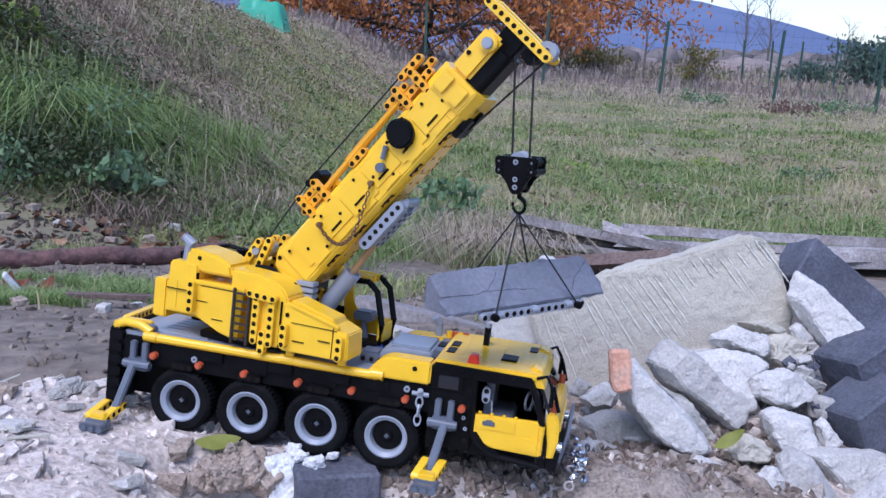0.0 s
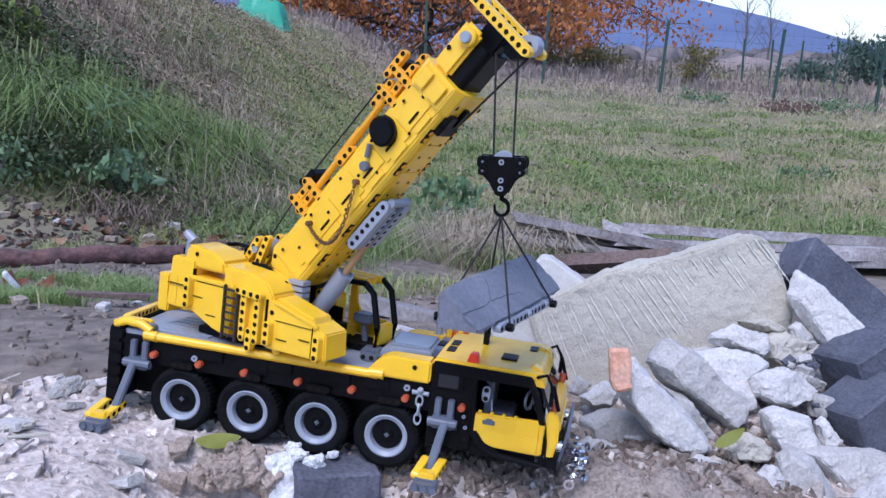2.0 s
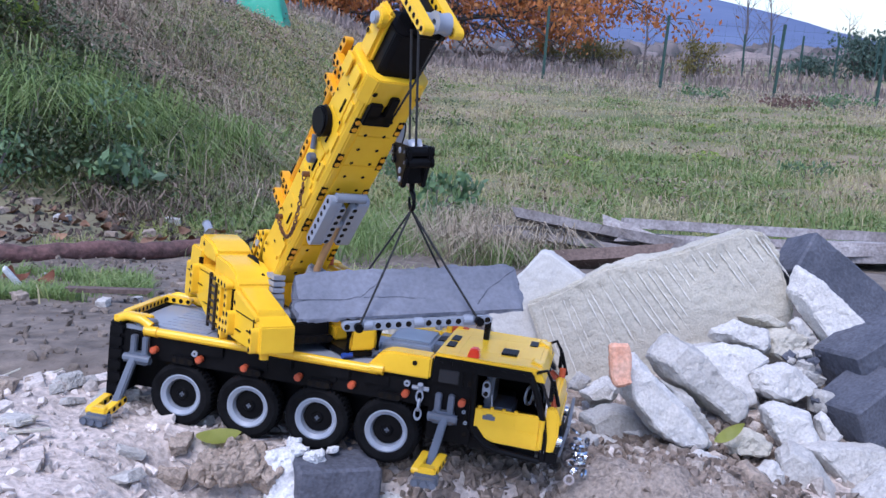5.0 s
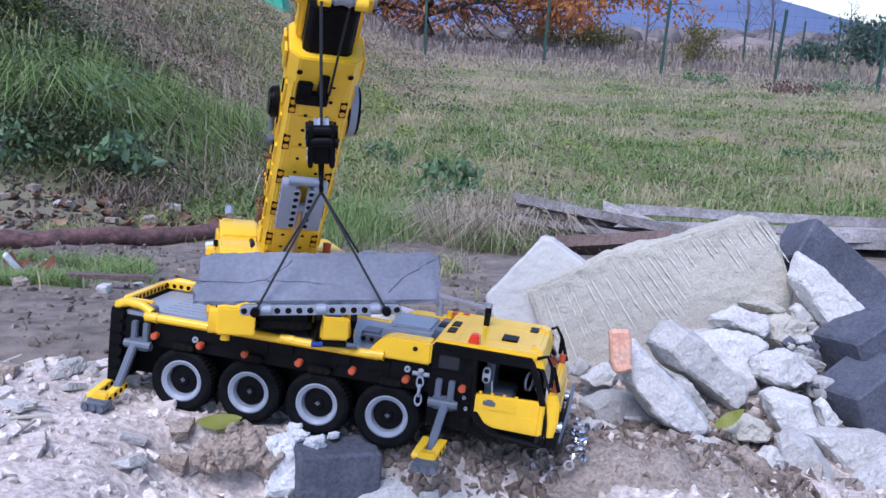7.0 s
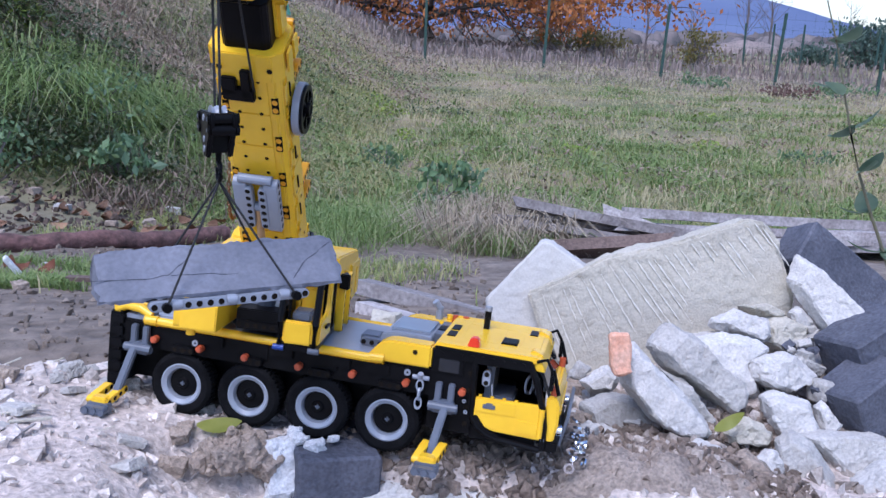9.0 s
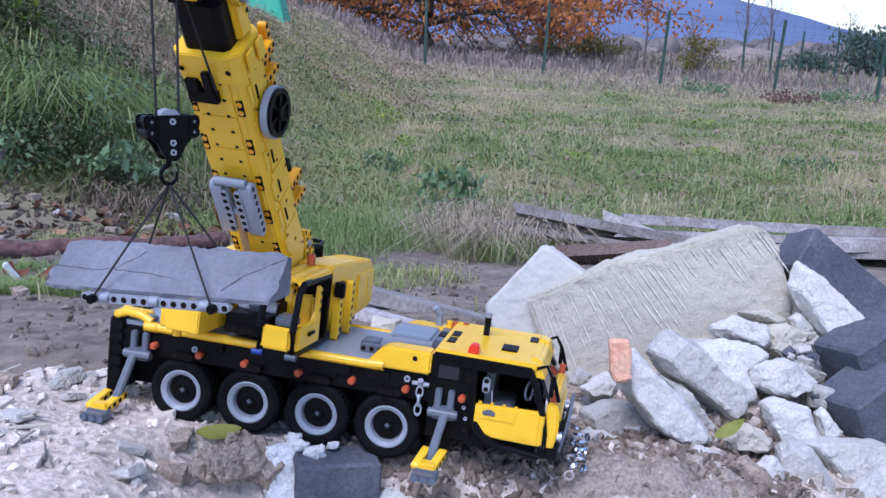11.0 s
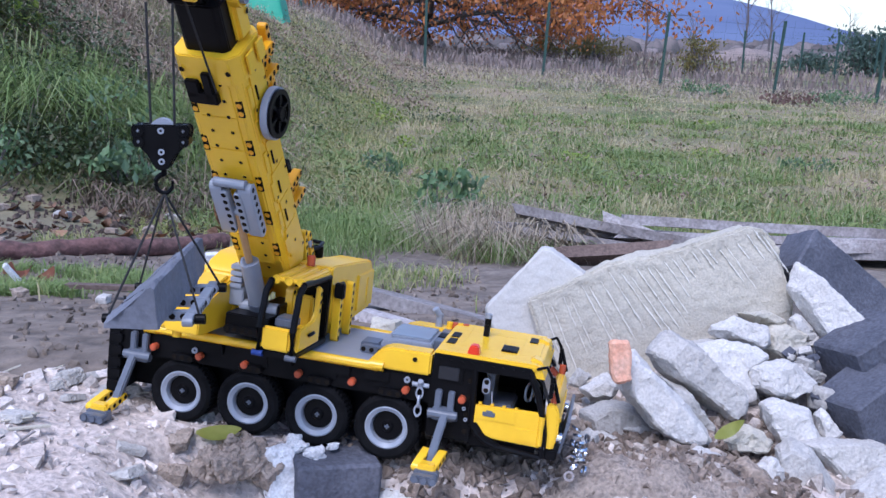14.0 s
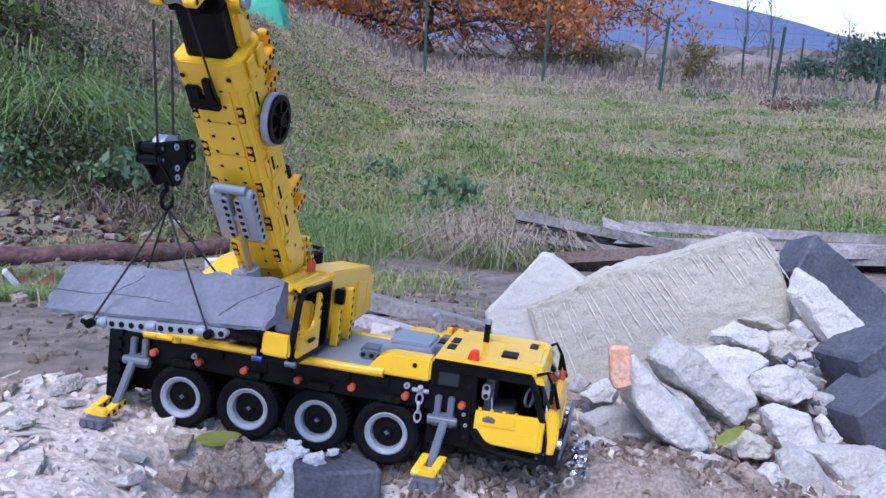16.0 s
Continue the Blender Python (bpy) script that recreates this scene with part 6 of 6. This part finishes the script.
YELLOWLEAF = many_hued(mat("bright_leaves", (.25, .33, .05), .55, translucent=.4), [(.20, .30, .05), (.27, .36, .06), (.33, .40, .08)])
# the open meadow: tufts, herbs and dead patches of uneven size
lush = lambda x, y: 1 - step((dryness(x, y) - .25) / .4)
blades("green_tufts", tufts(560, .035, 26, 3.3, 18, -.25, .54, 31, lush), (.05, .12), (.0020, .0009), (.5, 1.5), LUSH, "lush green tufts in the meadow", 31, droop=1.0)
blades("straw_tufts", tufts(420, .05, 22, 3.6, 22, -.3, .54, 32, lambda x, y: 1.05 - lush(x, y)), (.05, .14), (.0015, .0007), (.5, 1.5), BUFF, "pale dead tufts in the meadow", 32, droop=1.0)
strew("meadow_herbs", clumps(520, 3.4, 17, -.27, .54, 33, (.05, .13), (.03, .08), 34, lambda x, y: .1 + lush(x, y)), .024, HERB, "low broad-leaved herbs in the meadow", 33, "herbs")
strew("dead_herbs", clumps(260, 4.5, 22, -.3, .54, 34, (.05, .12), (.04, .09), 26), .022, BROWNBRUSH, "brown withered herbs in the meadow", 34, "herbs")
strew("bright_herbs", [(-.55, 9.2, .22, .14, 160), (-.75, 10.5, .2, .12, 120), (-.3, 7.5, .12, .1, 80), (2.6, 10.0, .2, .10, 110), (.8, 6.3, .12, .08, 70), (1.9, 7.2, .15, .08, 80)], .03, YELLOWLEAF, "bright yellow-green herbs in the meadow", 35, "herbs")
# the bank: brown dead brush above, arching grass and dark brush below
bank = lambda x, y: step((-x / y - .12) / .14)
blades("slope_grass", wedge(16000, 4.2, 18, -.30, -.06, RS(24), lambda x, y: .25 + .75 * step((patch(x, y, 1.2, 6) + .2) / .4)), (.03, .12), (.0016, .0008), (.6, 1.7), OLIVE, "olive grass on the slope", 24, droop=1.0)
strew("slope_herbs", clumps(200, 4.2, 14, -.30, -.08, 39, (.06, .16), (.04, .12), 50), .022, HERB, "green herbs on the slope", 39, "herbs")
strew("crest_brush", clumps(170, 11, 22, -.26, -.01, 41, (.08, .2), (.08, .2), 60), .022, BROWNBRUSH, "brown brush along the top of the slope", 41, "brush")
strew("crest_green_brush", clumps(70, 9, 20, -.26, .02, 42, (.08, .18), (.06, .16), 70), .022, DARKBRUSH, "dark green brush along the top of the slope", 42, "brush")
blades("dry_hill_grass", wedge(20000, 4.4, 17, -.56, -.12, RS(4), lambda x, y: (.08 + .92 * step((y - 4.9) / 1.4)) * bank(x, y) * (.25 + .75 * step((patch(x, y, 1.6, 2) + .3) / .5))), (.04, .16), (.0014, .0006), (.5, 1.7), GREYSTRAW, "dry brown stalks on the bank", 4, droop=1.0)
strew("dead_brush", clumps(420, 4.5, 13, -.56, -.14, 36, (.07, .18), (.06, .2), 80, lambda x, y: bank(x, y) * step((y - 4.4) / .9)), .02, BROWNBRUSH, "tangled brown dead brush on the bank", 36, "brush")
strew("dark_brush", clumps(260, 3.7, 5.6, -.56, -.20, 37, (.10, .2), (.10, .30), 130, lambda x, y: bank(x, y) * step((-x / y - .22) / .18)) + [(-1.87, 7.9, .3, .16, 260), (-2.06, 7.05, .16, .14, 150), (-1.35, 9.5, .2, .15, 160), (-1.0, 7.2, .2, .12, 160)], .022, DARKBRUSH, "dark green brambly brush on the bank", 37, "brush")
strew("bright_leaves", [(-2.06, 4.8, .09, .22, 60), (-1.98, 4.9, .08, .2, 50), (-1.95, 4.55, .07, .16, 40)], .045, YELLOWLEAF, "bright green leaves of a young shrub on the bank", 38, "brush")
blades("hill_grass", wedge(9000, 3.25, 12, -.5, -.10, RS(3), lambda x, y: (.1 + .9 * step((patch(x, y, 1.1, 3) + .2) / .35)) * (1 - .8 * step((y - 4.3) / 1.5)) * step((-x / y - .10) / .12) * (step((y - 3.55) / .2) if x < -.7 else 1)), (.05, .16), (.0022, .0008), (.6, 1.6), BANKGREEN, "long lush grass hanging on the bank", 3, droop=1.0)
tuft_rnd = RS(14)
TUFTS = [(-1.53, 4.45), (-1.40, 4.62), (-1.66, 4.42), (-1.28, 4.75), (-1.72, 4.12), (-1.56, 4.18), (-1.42, 4.30), (-1.84, 4.4), (-1.20, 4.35), (-1.08, 4.9)]
blades("tussock_grass", fountain(TUFTS, .05, 300, tuft_rnd), (.20, .42), (.0030, .0005), (.6, 1.4), LUSH, "arching green tussocks on the bank", 14, droop=1.2)
blades("bank_tussocks", fountain(wedge(110, 3.9, 9, -.54, -.16, tuft_rnd), .05, 40, tuft_rnd), (.10, .24), (.0018, .0006), (.6, 1.5), GREYSTRAW, "dead tussocks on the bank", 15, droop=1.1)
blades("bank_thatch", wedge(9000, 3.35, 8, -.54, -.14, RS(16), lambda x, y: step((patch(x, y, 2.2, 8) + .2) / .35) * bank(x, y)), (.05, .16), (.0022, .0009), (.4, 1.6), SHADE_THATCH, "dark thatch on the bank, coloured for soil and stem shade", 16, droop=1.0)
blades("dead_stalks", wedge(900, 3.8, 9, -.54, -.18, RS(17)), (.2, .45), (.0016, .0004), (.3, 1.3), GREYSTRAW, "tall dead stalks on the bank", 17)
pile_rnd = RS(5)
blades("plank_grass", fountain(wedge(26, 2.85, 3.6, -.02, .12, pile_rnd), .03, 60, pile_rnd), (.10, .24), (.0022, .0003), (.6, 1.6), GREYSTRAW, "dry arching tufts by the board pile", 5, droop=1.1)
blades("plank_green_grass", fountain(wedge(60, 2.75, 3.7, -.15, .12, pile_rnd), .03, 50, pile_rnd), (.05, .15), (.0022, .0003), (.6, 1.6), LUSH, "green tufts by the board pile", 6, droop=1.0)
blades("yard_grass", wedge(5200, 1.72, 2.25, -.52, -.30, RS(7), lambda x, y: step((patch(x, y, 3, 2) + .25) / .3)), (.02, .05), (.003, .0), (.3, 1.0), LUSH, "short green grass on the bare yard", 7)
blades("yard_tufts", wedge(2600, 1.6, 3.1, -.42, .05, RS(8), lambda x, y: step((patch(x, y, 3, 6) - .05) / .3)), (.02, .06), (.0025, .0), (.3, 1.0), GREEN, "sparse grass tufts on the bare yard", 8)
blades("far_scrub", [(x, y) for x, y in wedge(6500, 24, 70, .02, .6, RS(9))] + wedge(4000, 23, 40, -.25, .1, RS(19)), (.12, .42), (.01, .0014), (.1, .6), many_hued(mat("far_stalks", (.2, .16, .13), .9), [(.22, .175, .155), (.28, .22, .19), (.18, .15, .14), (.24, .19, .18)]),
       "brown scrub beyond the fence", 9, "scrub")


def leaves(bm, centre, radius, count, size, rnd, flat=1.0):
    """Single leaves strewn through a clump."""
    for _ in range(count):
        v = Vector((rnd.gauss(0, 1), rnd.gauss(0, 1), rnd.gauss(0, 1) * flat)) * radius * .5
        p = centre + v
        q = Euler((rnd.uniform(0, 6), rnd.uniform(0, 6), rnd.uniform(0, 6))).to_matrix()
        s = size * rnd.uniform(.6, 1.3)
        a = [bm.verts.new(p + q @ Vector(c) * s) for c in ((-.5, 0, 0), (0, -.28, .06), (.5, 0, 0), (0, .28, .06))]
        bm.faces.new(a)


def weed(x, y, r, h, size, count, seed, material, label):
    rnd = random.Random(seed)
    z = rough_land(x, y)
    ob = new("weed")
    ob.matrix_basis = Matrix.Translation((x, y, z))
    tagged(ob, label, "weed", "weeds of the meadow and bank")
    b = bmesh.new()
    crown = bmesh.new()
    for k in range(max(5, int(count / 30))):
        e = Vector((rnd.uniform(-r, r), rnd.uniform(-r, r), h * rnd.uniform(.4, 1)))
        add_tube(b, [(0, 0, -.02), e * .5 + Vector((0, 0, .02)), e], [.004, .003, .0015], 5)
        leaves(crown, e, r * .55, 30, size, rnd, .5)
    part("stem", b, TWIG, ob)["kind"] = "stuff"
    part("foliage", crown, material, ob, smooth=None)["kind"] = "stuff"


for k, (x, y, r, h, s, n) in enumerate(((-1.22, 3.75, .10, .18, .05, 200), (-.03, 4.0, .13, .16, .045, 240), 
                                          (-.3, 5.2, .12, .10, .03, 120),
                                          (2.2, 6.0, .12, .1, .03, 90), (-1.65, 3.6, .2, .2, .03, 300), (-1.5, 4.2, .22, .2, .03, 300))):
    weed(x, y, r, h, s, n, 40 + k, WEED, "broad-leaved green weed in the grass")
BRAMBLE = many_hued(mat("bramble", (.2, .08, .06), .8, translucent=.2), [(.15, .09, .075), (.21, .125, .10), (.12, .085, .07)])
weed(5.35, 16, .36, .16, .07, 300, 71, BRAMBLE, "reddish-brown bramble patch in the meadow")
weed(4.6, 18, .35, .2, .07, 240, 72, WEED, "low bush in the meadow")
weed(7.0, 18, .45, .22, .07, 340, 73, WEED, "low bush in the meadow")


def make_fence():
    fence = new("fence")
    tagged(fence, "green metal post fence with thin wire mesh round the meadow", "fence")
    near = ((-5.6, 21, .02), (-3.05, 21, 0), (-.48, 21, .01), (1.98, 21, .05), (4.42, 21, .07), (6.80, 21, .08), (8.52, 20, .06))
    far = ((9.6, 33, 0), (10.5, 33, .02), (11.45, 33, .04), (12.6, 33, .04), (13.9, 33, .05), (15.2, 33, .05))
    for group, tall in ((near, 1.5), (far, 1.5)):
        ends = []
        for x, y, s in group:
            z = land(x, y) if group is near else .35
            b = bmesh.new()
            add_box(b, x - .028, x + .028, y - .028, y + .028, z - .4, z + tall, .006)
            for v in b.verts:
                v.co.x += s * (v.co.z - z)
            part("post", b, POST, fence, "green metal fence post")
            ends.append((Vector((x, y, z)), Vector((x + s * tall, y, z + tall))))
        for (a0, a1), (b0, b1) in zip(ends, ends[1:]):
            b = bmesh.new()
            for k in range(7):
                f = .08 + k * .14
                add_tube(b, [a0.lerp(a1, f), b0.lerp(b1, f)], .0018, 4)
            for k in range(1, 10):
                f = k / 10
                add_tube(b, [a0.lerp(b0, f) + Vector((0, 0, .05)), a1.lerp(b1, f)], .0016, 4)
            part("wire_panel", b, POST, fence, "thin wire mesh panel", smooth=None)["kind"] = "stuff"


make_fence()


def limb(bm, p, d, length, r, rnd, depth, ends, wobble=.35, rise=.0):
    """A crooked tapering branch that forks."""
    pts, rs = [p.copy()], [r]
    for i in range(4):
        d = (d + Vector((rnd.uniform(-wobble, wobble), rnd.uniform(-wobble, wobble), rnd.uniform(-wobble, wobble) + rise))).normalized()
        p = p + d * length / 4
        pts.append(p.copy()), rs.append(r * (1 - .18 * (i + 1)))
    add_tube(bm, pts, rs, 6)
    ends.append((p.copy(), depth))
    if depth:
        for q in pts[1:]:
            for _ in range(2 if depth > 1 else 1):
                e = (d + Vector((rnd.uniform(-1, 1), rnd.uniform(-1, 1), rnd.uniform(-.7, .8)))).normalized()
                limb(bm, q, e, length * .5, r * .45, rnd, depth - 1, ends, wobble, rise)


def make_autumn_tree():
    rnd = random.Random(17)
    x0, y0 = -.75, 34.0
    z0 = .95
    tree = new("autumn_tree")
    tree.matrix_basis = Matrix.Translation((x0, y0, z0))
    tagged(tree, "broad tree with rusty orange autumn leaves beyond the fence", "tree")
    b = bmesh.new()
    add_tube(b, [(0, 0, -.4), (.02, 0, .2), (-.03, 0, 1.2), (.05, 0, 2.6), (.0, 0, 4.5), (.1, 0, 6.5)], [.36, .29, .26, .24, .17, .06], 12)
    part("trunk", b, TREEBARK, tree, "dark tapered trunk")
    crown, ends = bmesh.new(), []
    for k in range(30):
        z = rnd.uniform(.7, 4.2)
        a = rnd.uniform(0, math.tau)
        if k < 14:
            a = rnd.choice((0, math.pi)) + rnd.uniform(-.6, .6)
        b = bmesh.new()
        limb(b, Vector((0, 0, z)), Vector((math.cos(a), math.sin(a), rnd.uniform(-.05, .3))), rnd.uniform(3.6, 5.6), .085, rnd, 2, ends, .2, -.03)
        part("limb", b, TREEBARK, tree)
    for p, depth in ends:
        if p.z > .55 and (depth < 2 or rnd.random() < .5) and p.z > .2:
            leaves(crown, p, .75, 30, .17, rnd, .6)
    part("crown", crown, AUTUMN, tree, "rusty orange foliage", smooth=None)


make_autumn_tree()


def bare_tree(x, y, z, h, seed, category_label):
    rnd = random.Random(seed)
    tree = new("bare_tree")
    tree.matrix_basis = Matrix.Translation((x, y, z))
    tagged(tree, category_label, "tree", "bare trees beyond the fence")
    b, ends = bmesh.new(), []
    add_tube(b, [(0, 0, -.5), (.04 * h, 0, h * .5), (0, 0, h)], [.035 * h ** .5, .025 * h ** .5, .006], 7)
    part("trunk", b, TWIG, tree)
    b = bmesh.new()
    for k in range(16):
        a, q = rnd.uniform(0, math.tau), rnd.uniform(.25, .95)
        limb(b, Vector((.04 * h * min(1, 2 * q) * (1 - max(0, 2 * q - 1)), 0, h * q)), Vector((math.cos(a), math.sin(a), 1.0)), h * .42 * (1.1 - q * .6), .016, rnd, 1, ends, .2, .05)
    part("branchwork", b, TWIG, tree, smooth=None)


bare_tree(7.7, 40, .6, 2.6, 3, "small leafless grey tree beyond the fence")
bare_tree(13.0, 45, .5, 4.2, 4, "tall leafless grey tree beyond the fence")
bare_tree(14.4, 46, .5, 3.6, 5, "leafless grey tree beyond the fence")
bare_tree(23.5, 60, .5, 3.2, 6, "leafless grey tree far off")
bare_tree(10.5, 44, .6, 2.0, 7, "small leafless grey tree beyond the fence")
bare_tree(5.0, 42, .6, 2.2, 8, "small leafless grey tree beyond the fence")


def shrub(name, x, y, z, rx, rz, count, size, seed, material, label):
    rnd = random.Random(seed)
    ob = new(name)
    ob.matrix_basis = Matrix.Translation((x, y, z))
    tagged(ob, label, "shrub", "shrubs beyond the fence")
    b, crown = bmesh.new(), bmesh.new()
    for k in range(int(count / 40)):
        e = Vector((rnd.gauss(0, .45) * rx, rnd.gauss(0, .3) * rx, rz * rnd.random() ** .7))
        add_tube(b, [(0, 0, -.3), e * .6, e], [.03, .02, .008], 5)
        leaves(crown, e, .35 * min(rx, rz) + .1, 40, size, rnd, .7)
    part("stem", b, TWIG, ob)["kind"] = "stuff"
    part("foliage", crown, material, ob, smooth=None)["kind"] = "stuff"


shrub("shrub", 7.4, 30, .55, .55, .95, 900, .10, 2, YSHRUB, "yellowing rounded shrub by the fence")
shrub("shrub", 14.6, 35, -.1, 1.2, 1.9, 2600, .16, 3, HEDGE, "dark green dense shrub at the field's edge")
shrub("shrub", 16.4, 35, -.1, 1.6, 2.3, 3000, .16, 4, HEDGE, "dark green dense shrub at the field's edge")
shrub("shrub", 12.9, 36, -.1, .9, 1.2, 1400, .14, 5, HEDGE, "dark green low shrub at the field's edge")
shrub("shrub", 5.4, 38, .6, 1.2, 1.0, 1400, .13, 6, YSHRUB, "olive shrub beyond the fence")
shrub("shrub", 3.6, 38, .7, .9, .8, 900, .13, 7, YSHRUB, "olive shrub beyond the fence")


def make_mound():
    bm = bmesh.new()
    n = 30
    grid = [[bm.verts.new((3.2 * u, 2.0 * v, 1.15 * max(0, 1 - (u * u + v * v)) ** 1.2 + .08 * fbm(Vector((u * 4, v * 4, 2))) - .1)) for u in (-1 + 2 * i / n for i in range(n + 1))] for v in (-1 + 2 * j / n for j in range(n + 1))]
    for a, b in zip(grid, grid[1:]):
        for i in range(n):
            bm.faces.new((a[i], a[i + 1], b[i + 1], b[i]))
    thing("earth_mound", bm, mat("far_earth", (.30, .24, .22), .95, second=(.22, .18, .16), scale=1.2, fine=.2), "brown earth mound beyond the fence", "mound", m=pose(13.2, 45, .35), smooth=2)


make_mound()


def make_tarp():
    bm = bmesh.new()
    n = 24
    grid = []
    for j in range(n + 1):
        v = -1 + 2 * j / n
        row = []
        for i in range(n + 1):
            u = -1 + 2 * i / n
            k = max(abs(u), abs(v))
            z = .42 * (1 - step((k - .72) / .3)) + .05 * fbm(Vector((u * 3, v * 3, 9))) - .06 * u
            row.append(bm.verts.new((.40 * u, .35 * v, z)))
        grid.append(row)
    for a, b in zip(grid, grid[1:]):
        for i in range(n):
            bm.faces.new((a[i], a[i + 1], b[i + 1], b[i]))
    thing("tarpaulin", bm, TARP, "bright green tarpaulin draped over a stack on the bank", "tarpaulin", m=pose(-2.92, 16, rough_land(-2.92, 16) - .10), smooth=.8)


make_tarp()

RIDGE_X = (-2200, -900, -300, 50, 190, 305, 365, 435, 495, 555, 640, 900, 1500, 2400)
RIDGE_Z = (70, 130, 150, 112, 100, 99, 95, 79, 48, 31, 24, 30, 60, 40)


def make_mountain():
    bm = bmesh.new()
    n, m = 220, 14
    grid = []
    for j in range(m + 1):
        f = j / m
        row = []
        for i in range(n + 1):
            x = -2200 + 4600 * i / n
            top = float(np.interp(x, RIDGE_X, RIDGE_Z)) + 3.0 * fbm(Vector((x * .012, 0, 0))) + .8 * fbm(Vector((x * .09, 1, 0)))
            row.append(bm.verts.new((x, 900 + 600 * f, -4 + (top + 4) * f ** .8 + 6 * f * (1 - f) * fbm(Vector((x * .01, f * 4, 3))))))
        grid.append(row)
    for a, b in zip(grid, grid[1:]):
        for i in range(n):
            bm.faces.new((a[i], a[i + 1], b[i + 1], b[i]))
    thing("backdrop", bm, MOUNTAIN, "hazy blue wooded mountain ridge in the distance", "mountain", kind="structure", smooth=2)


make_mountain()


def make_far_wood():
    """Woods at the foot of the mountain, as many small crowns joined."""
    rnd = random.Random(21)
    bm = bmesh.new()
    for k in range(260):
        y = rnd.uniform(120, 330)
        x = y * rnd.uniform(-.2, .55)
        h = y * rnd.uniform(.005, .013)
        b = bmesh.new()
        bmesh.ops.create_icosphere(b, subdivisions=2, radius=1)
        for v in b.verts:
            v.co = Vector((v.co.x * h * 1.3, v.co.y * h, v.co.z * h)) * (1 + .5 * fbm(v.co * 3.2 + Vector((k, 0, 0))))
        add(bm, b, 0, 0, pose(x, y, .9 + h * .4))
    ob = thing("far_woods", bm, FARWOOD, "far grey-green woods at the mountain's foot", "woods", kind="stuff", smooth=2)


make_far_wood()
# ---- motion ----
SLEW = ((0, -8.64), (.5, -10.6), (1.0, -12.9), (1.5, -15.75), (2.0, -19.2), (2.5, -23.2), (3.0, -27.4), (3.5, -31.9), (4.2, -38.5), (5.5, -51.0), (7.0, -64.8), (8.0, -75.4),
        (9.0, -84.2), (9.5, -88.3), (10.0, -91.6), (10.5, -93.6), (11.0, -94.2), (12.5, -94.3), (16.0, -94.0))
HOOK = ((0, .0681, .8913, .9046), (1.5, .0582, .8635, .9049), (3.5, .0235, .8072, .9145), (5.2, -.032, .765, .919), (7.0, -.0919, .7363, .9248), (9.0, -.1679, .7292, .9351), (10.2, -.202, .734, .9355),
        (12.5, -.2104, .7365, .9355), (14.5, -.2086, .7364, .9272), (16.0, -.2070, .7362, .9210))
SPIN = ((0, 34.6), (0.3, 44.7), (0.6, 59.8), (0.9, 71.9), (1.2, 83), (1.5, 88.1), (1.8, 73.5), (2.1, 57.8), (2.4, 42.1), (2.7, 28.4), (3, 16.8), (3.3, 9.1), (3.6, 4.6), (3.9, 3.2),
        (4.2, 4), (5.2, 20.4), (6.3, 31.2), (6.6, 21), (6.9, 9.8), (7.2, 4.7), (7.6, 2.9), (8, -0.9), (8.4, 7.2), (8.8, 19.4), (9.2, 36.4), (9.8, 46.6), (10.5, 23.5), (11, -12.4),
        (11.3, -31.3), (11.5, -50.3), (11.7, -77.2), (11.9, -99.2), (12.1, -113.2), (12.3, -124.1), (12.6, -140.1), (12.9, -148.1), (13.1, -150.1), (13.3, -139.1), (13.5, -130.1), (13.7, -118.1), (13.9, -99.1), (14.1, -72.2),
        (14.3, -45.2), (14.5, -30.2), (14.8, -10.2), (15.1, 3.8), (15.4, 9.7), (15.7, -1), (16, -13))
TWIST = ((0, 60), (.6, 75), (1.2, 90), (1.5, 92), (2.1, 75), (2.7, 50), (3.3, 25), (3.6, 16), (4.2, 15), (6.3, 25), (6.9, 10), (7.6, 0), (8.4, 10), (9.2, 30), (10.2, -10), (11.3, -70), (11.7, -92),
         (12.3, -112), (12.9, -126), (13.3, -116), (13.9, -90), (14.3, -62), (14.8, -38), (15.4, -26), (16.0, -26))


def between(rows, t, k=1):
    ts = [r[0] for r in rows]
    return float(np.interp(t, ts, [r[k] for r in rows]))


def motions():
    for ob in (superstructure, boom, crane_cabin, lift_cylinder):
        walk(ob, [(t, pose(AXIS_X, 0, 0, 0, 0, a)) for t, a in SLEW])
    back = CRANE.inverted()
    steps = sorted({round(.1 * i, 1) for i in range(161)})
    hang = lambda t, k: sum(between(HOOK, min(16, max(0, t + d)), k) for d in (-.3, 0, .3)) / 3
    walk(hook_block, [(t, back @ pose(hang(t, 1), hang(t, 2), hang(t, 3), 0, 0, between(TWIST, t) - 90)) for t in steps[::2]])
    for ob in (lifting_frame, stone_slab):
        walk(ob, [(r[0], pose(hang(r[0], 1), hang(r[0], 2), hang(r[0], 3), 0, 0, r[1])) for r in SPIN])
    away = pose(.62, .62, .55, 0, 40, 0)
    sways = ((7.2, .378, .770, -14), (7.6, .344, .765, -17), (7.8, .344, .755, -20), (8.0, .355, .735, -30), (8.2, .351, .750, -24), (8.6, .350, .770, -20), (9.2, .345, .770, -17))
    walk(sprig, [(0, away), (6.4, away)] + [(t, pose(x, .70, z, 0, a, 0)) for t, x, z, a in sways] + [(10.4, away), (16, away)])


motions()
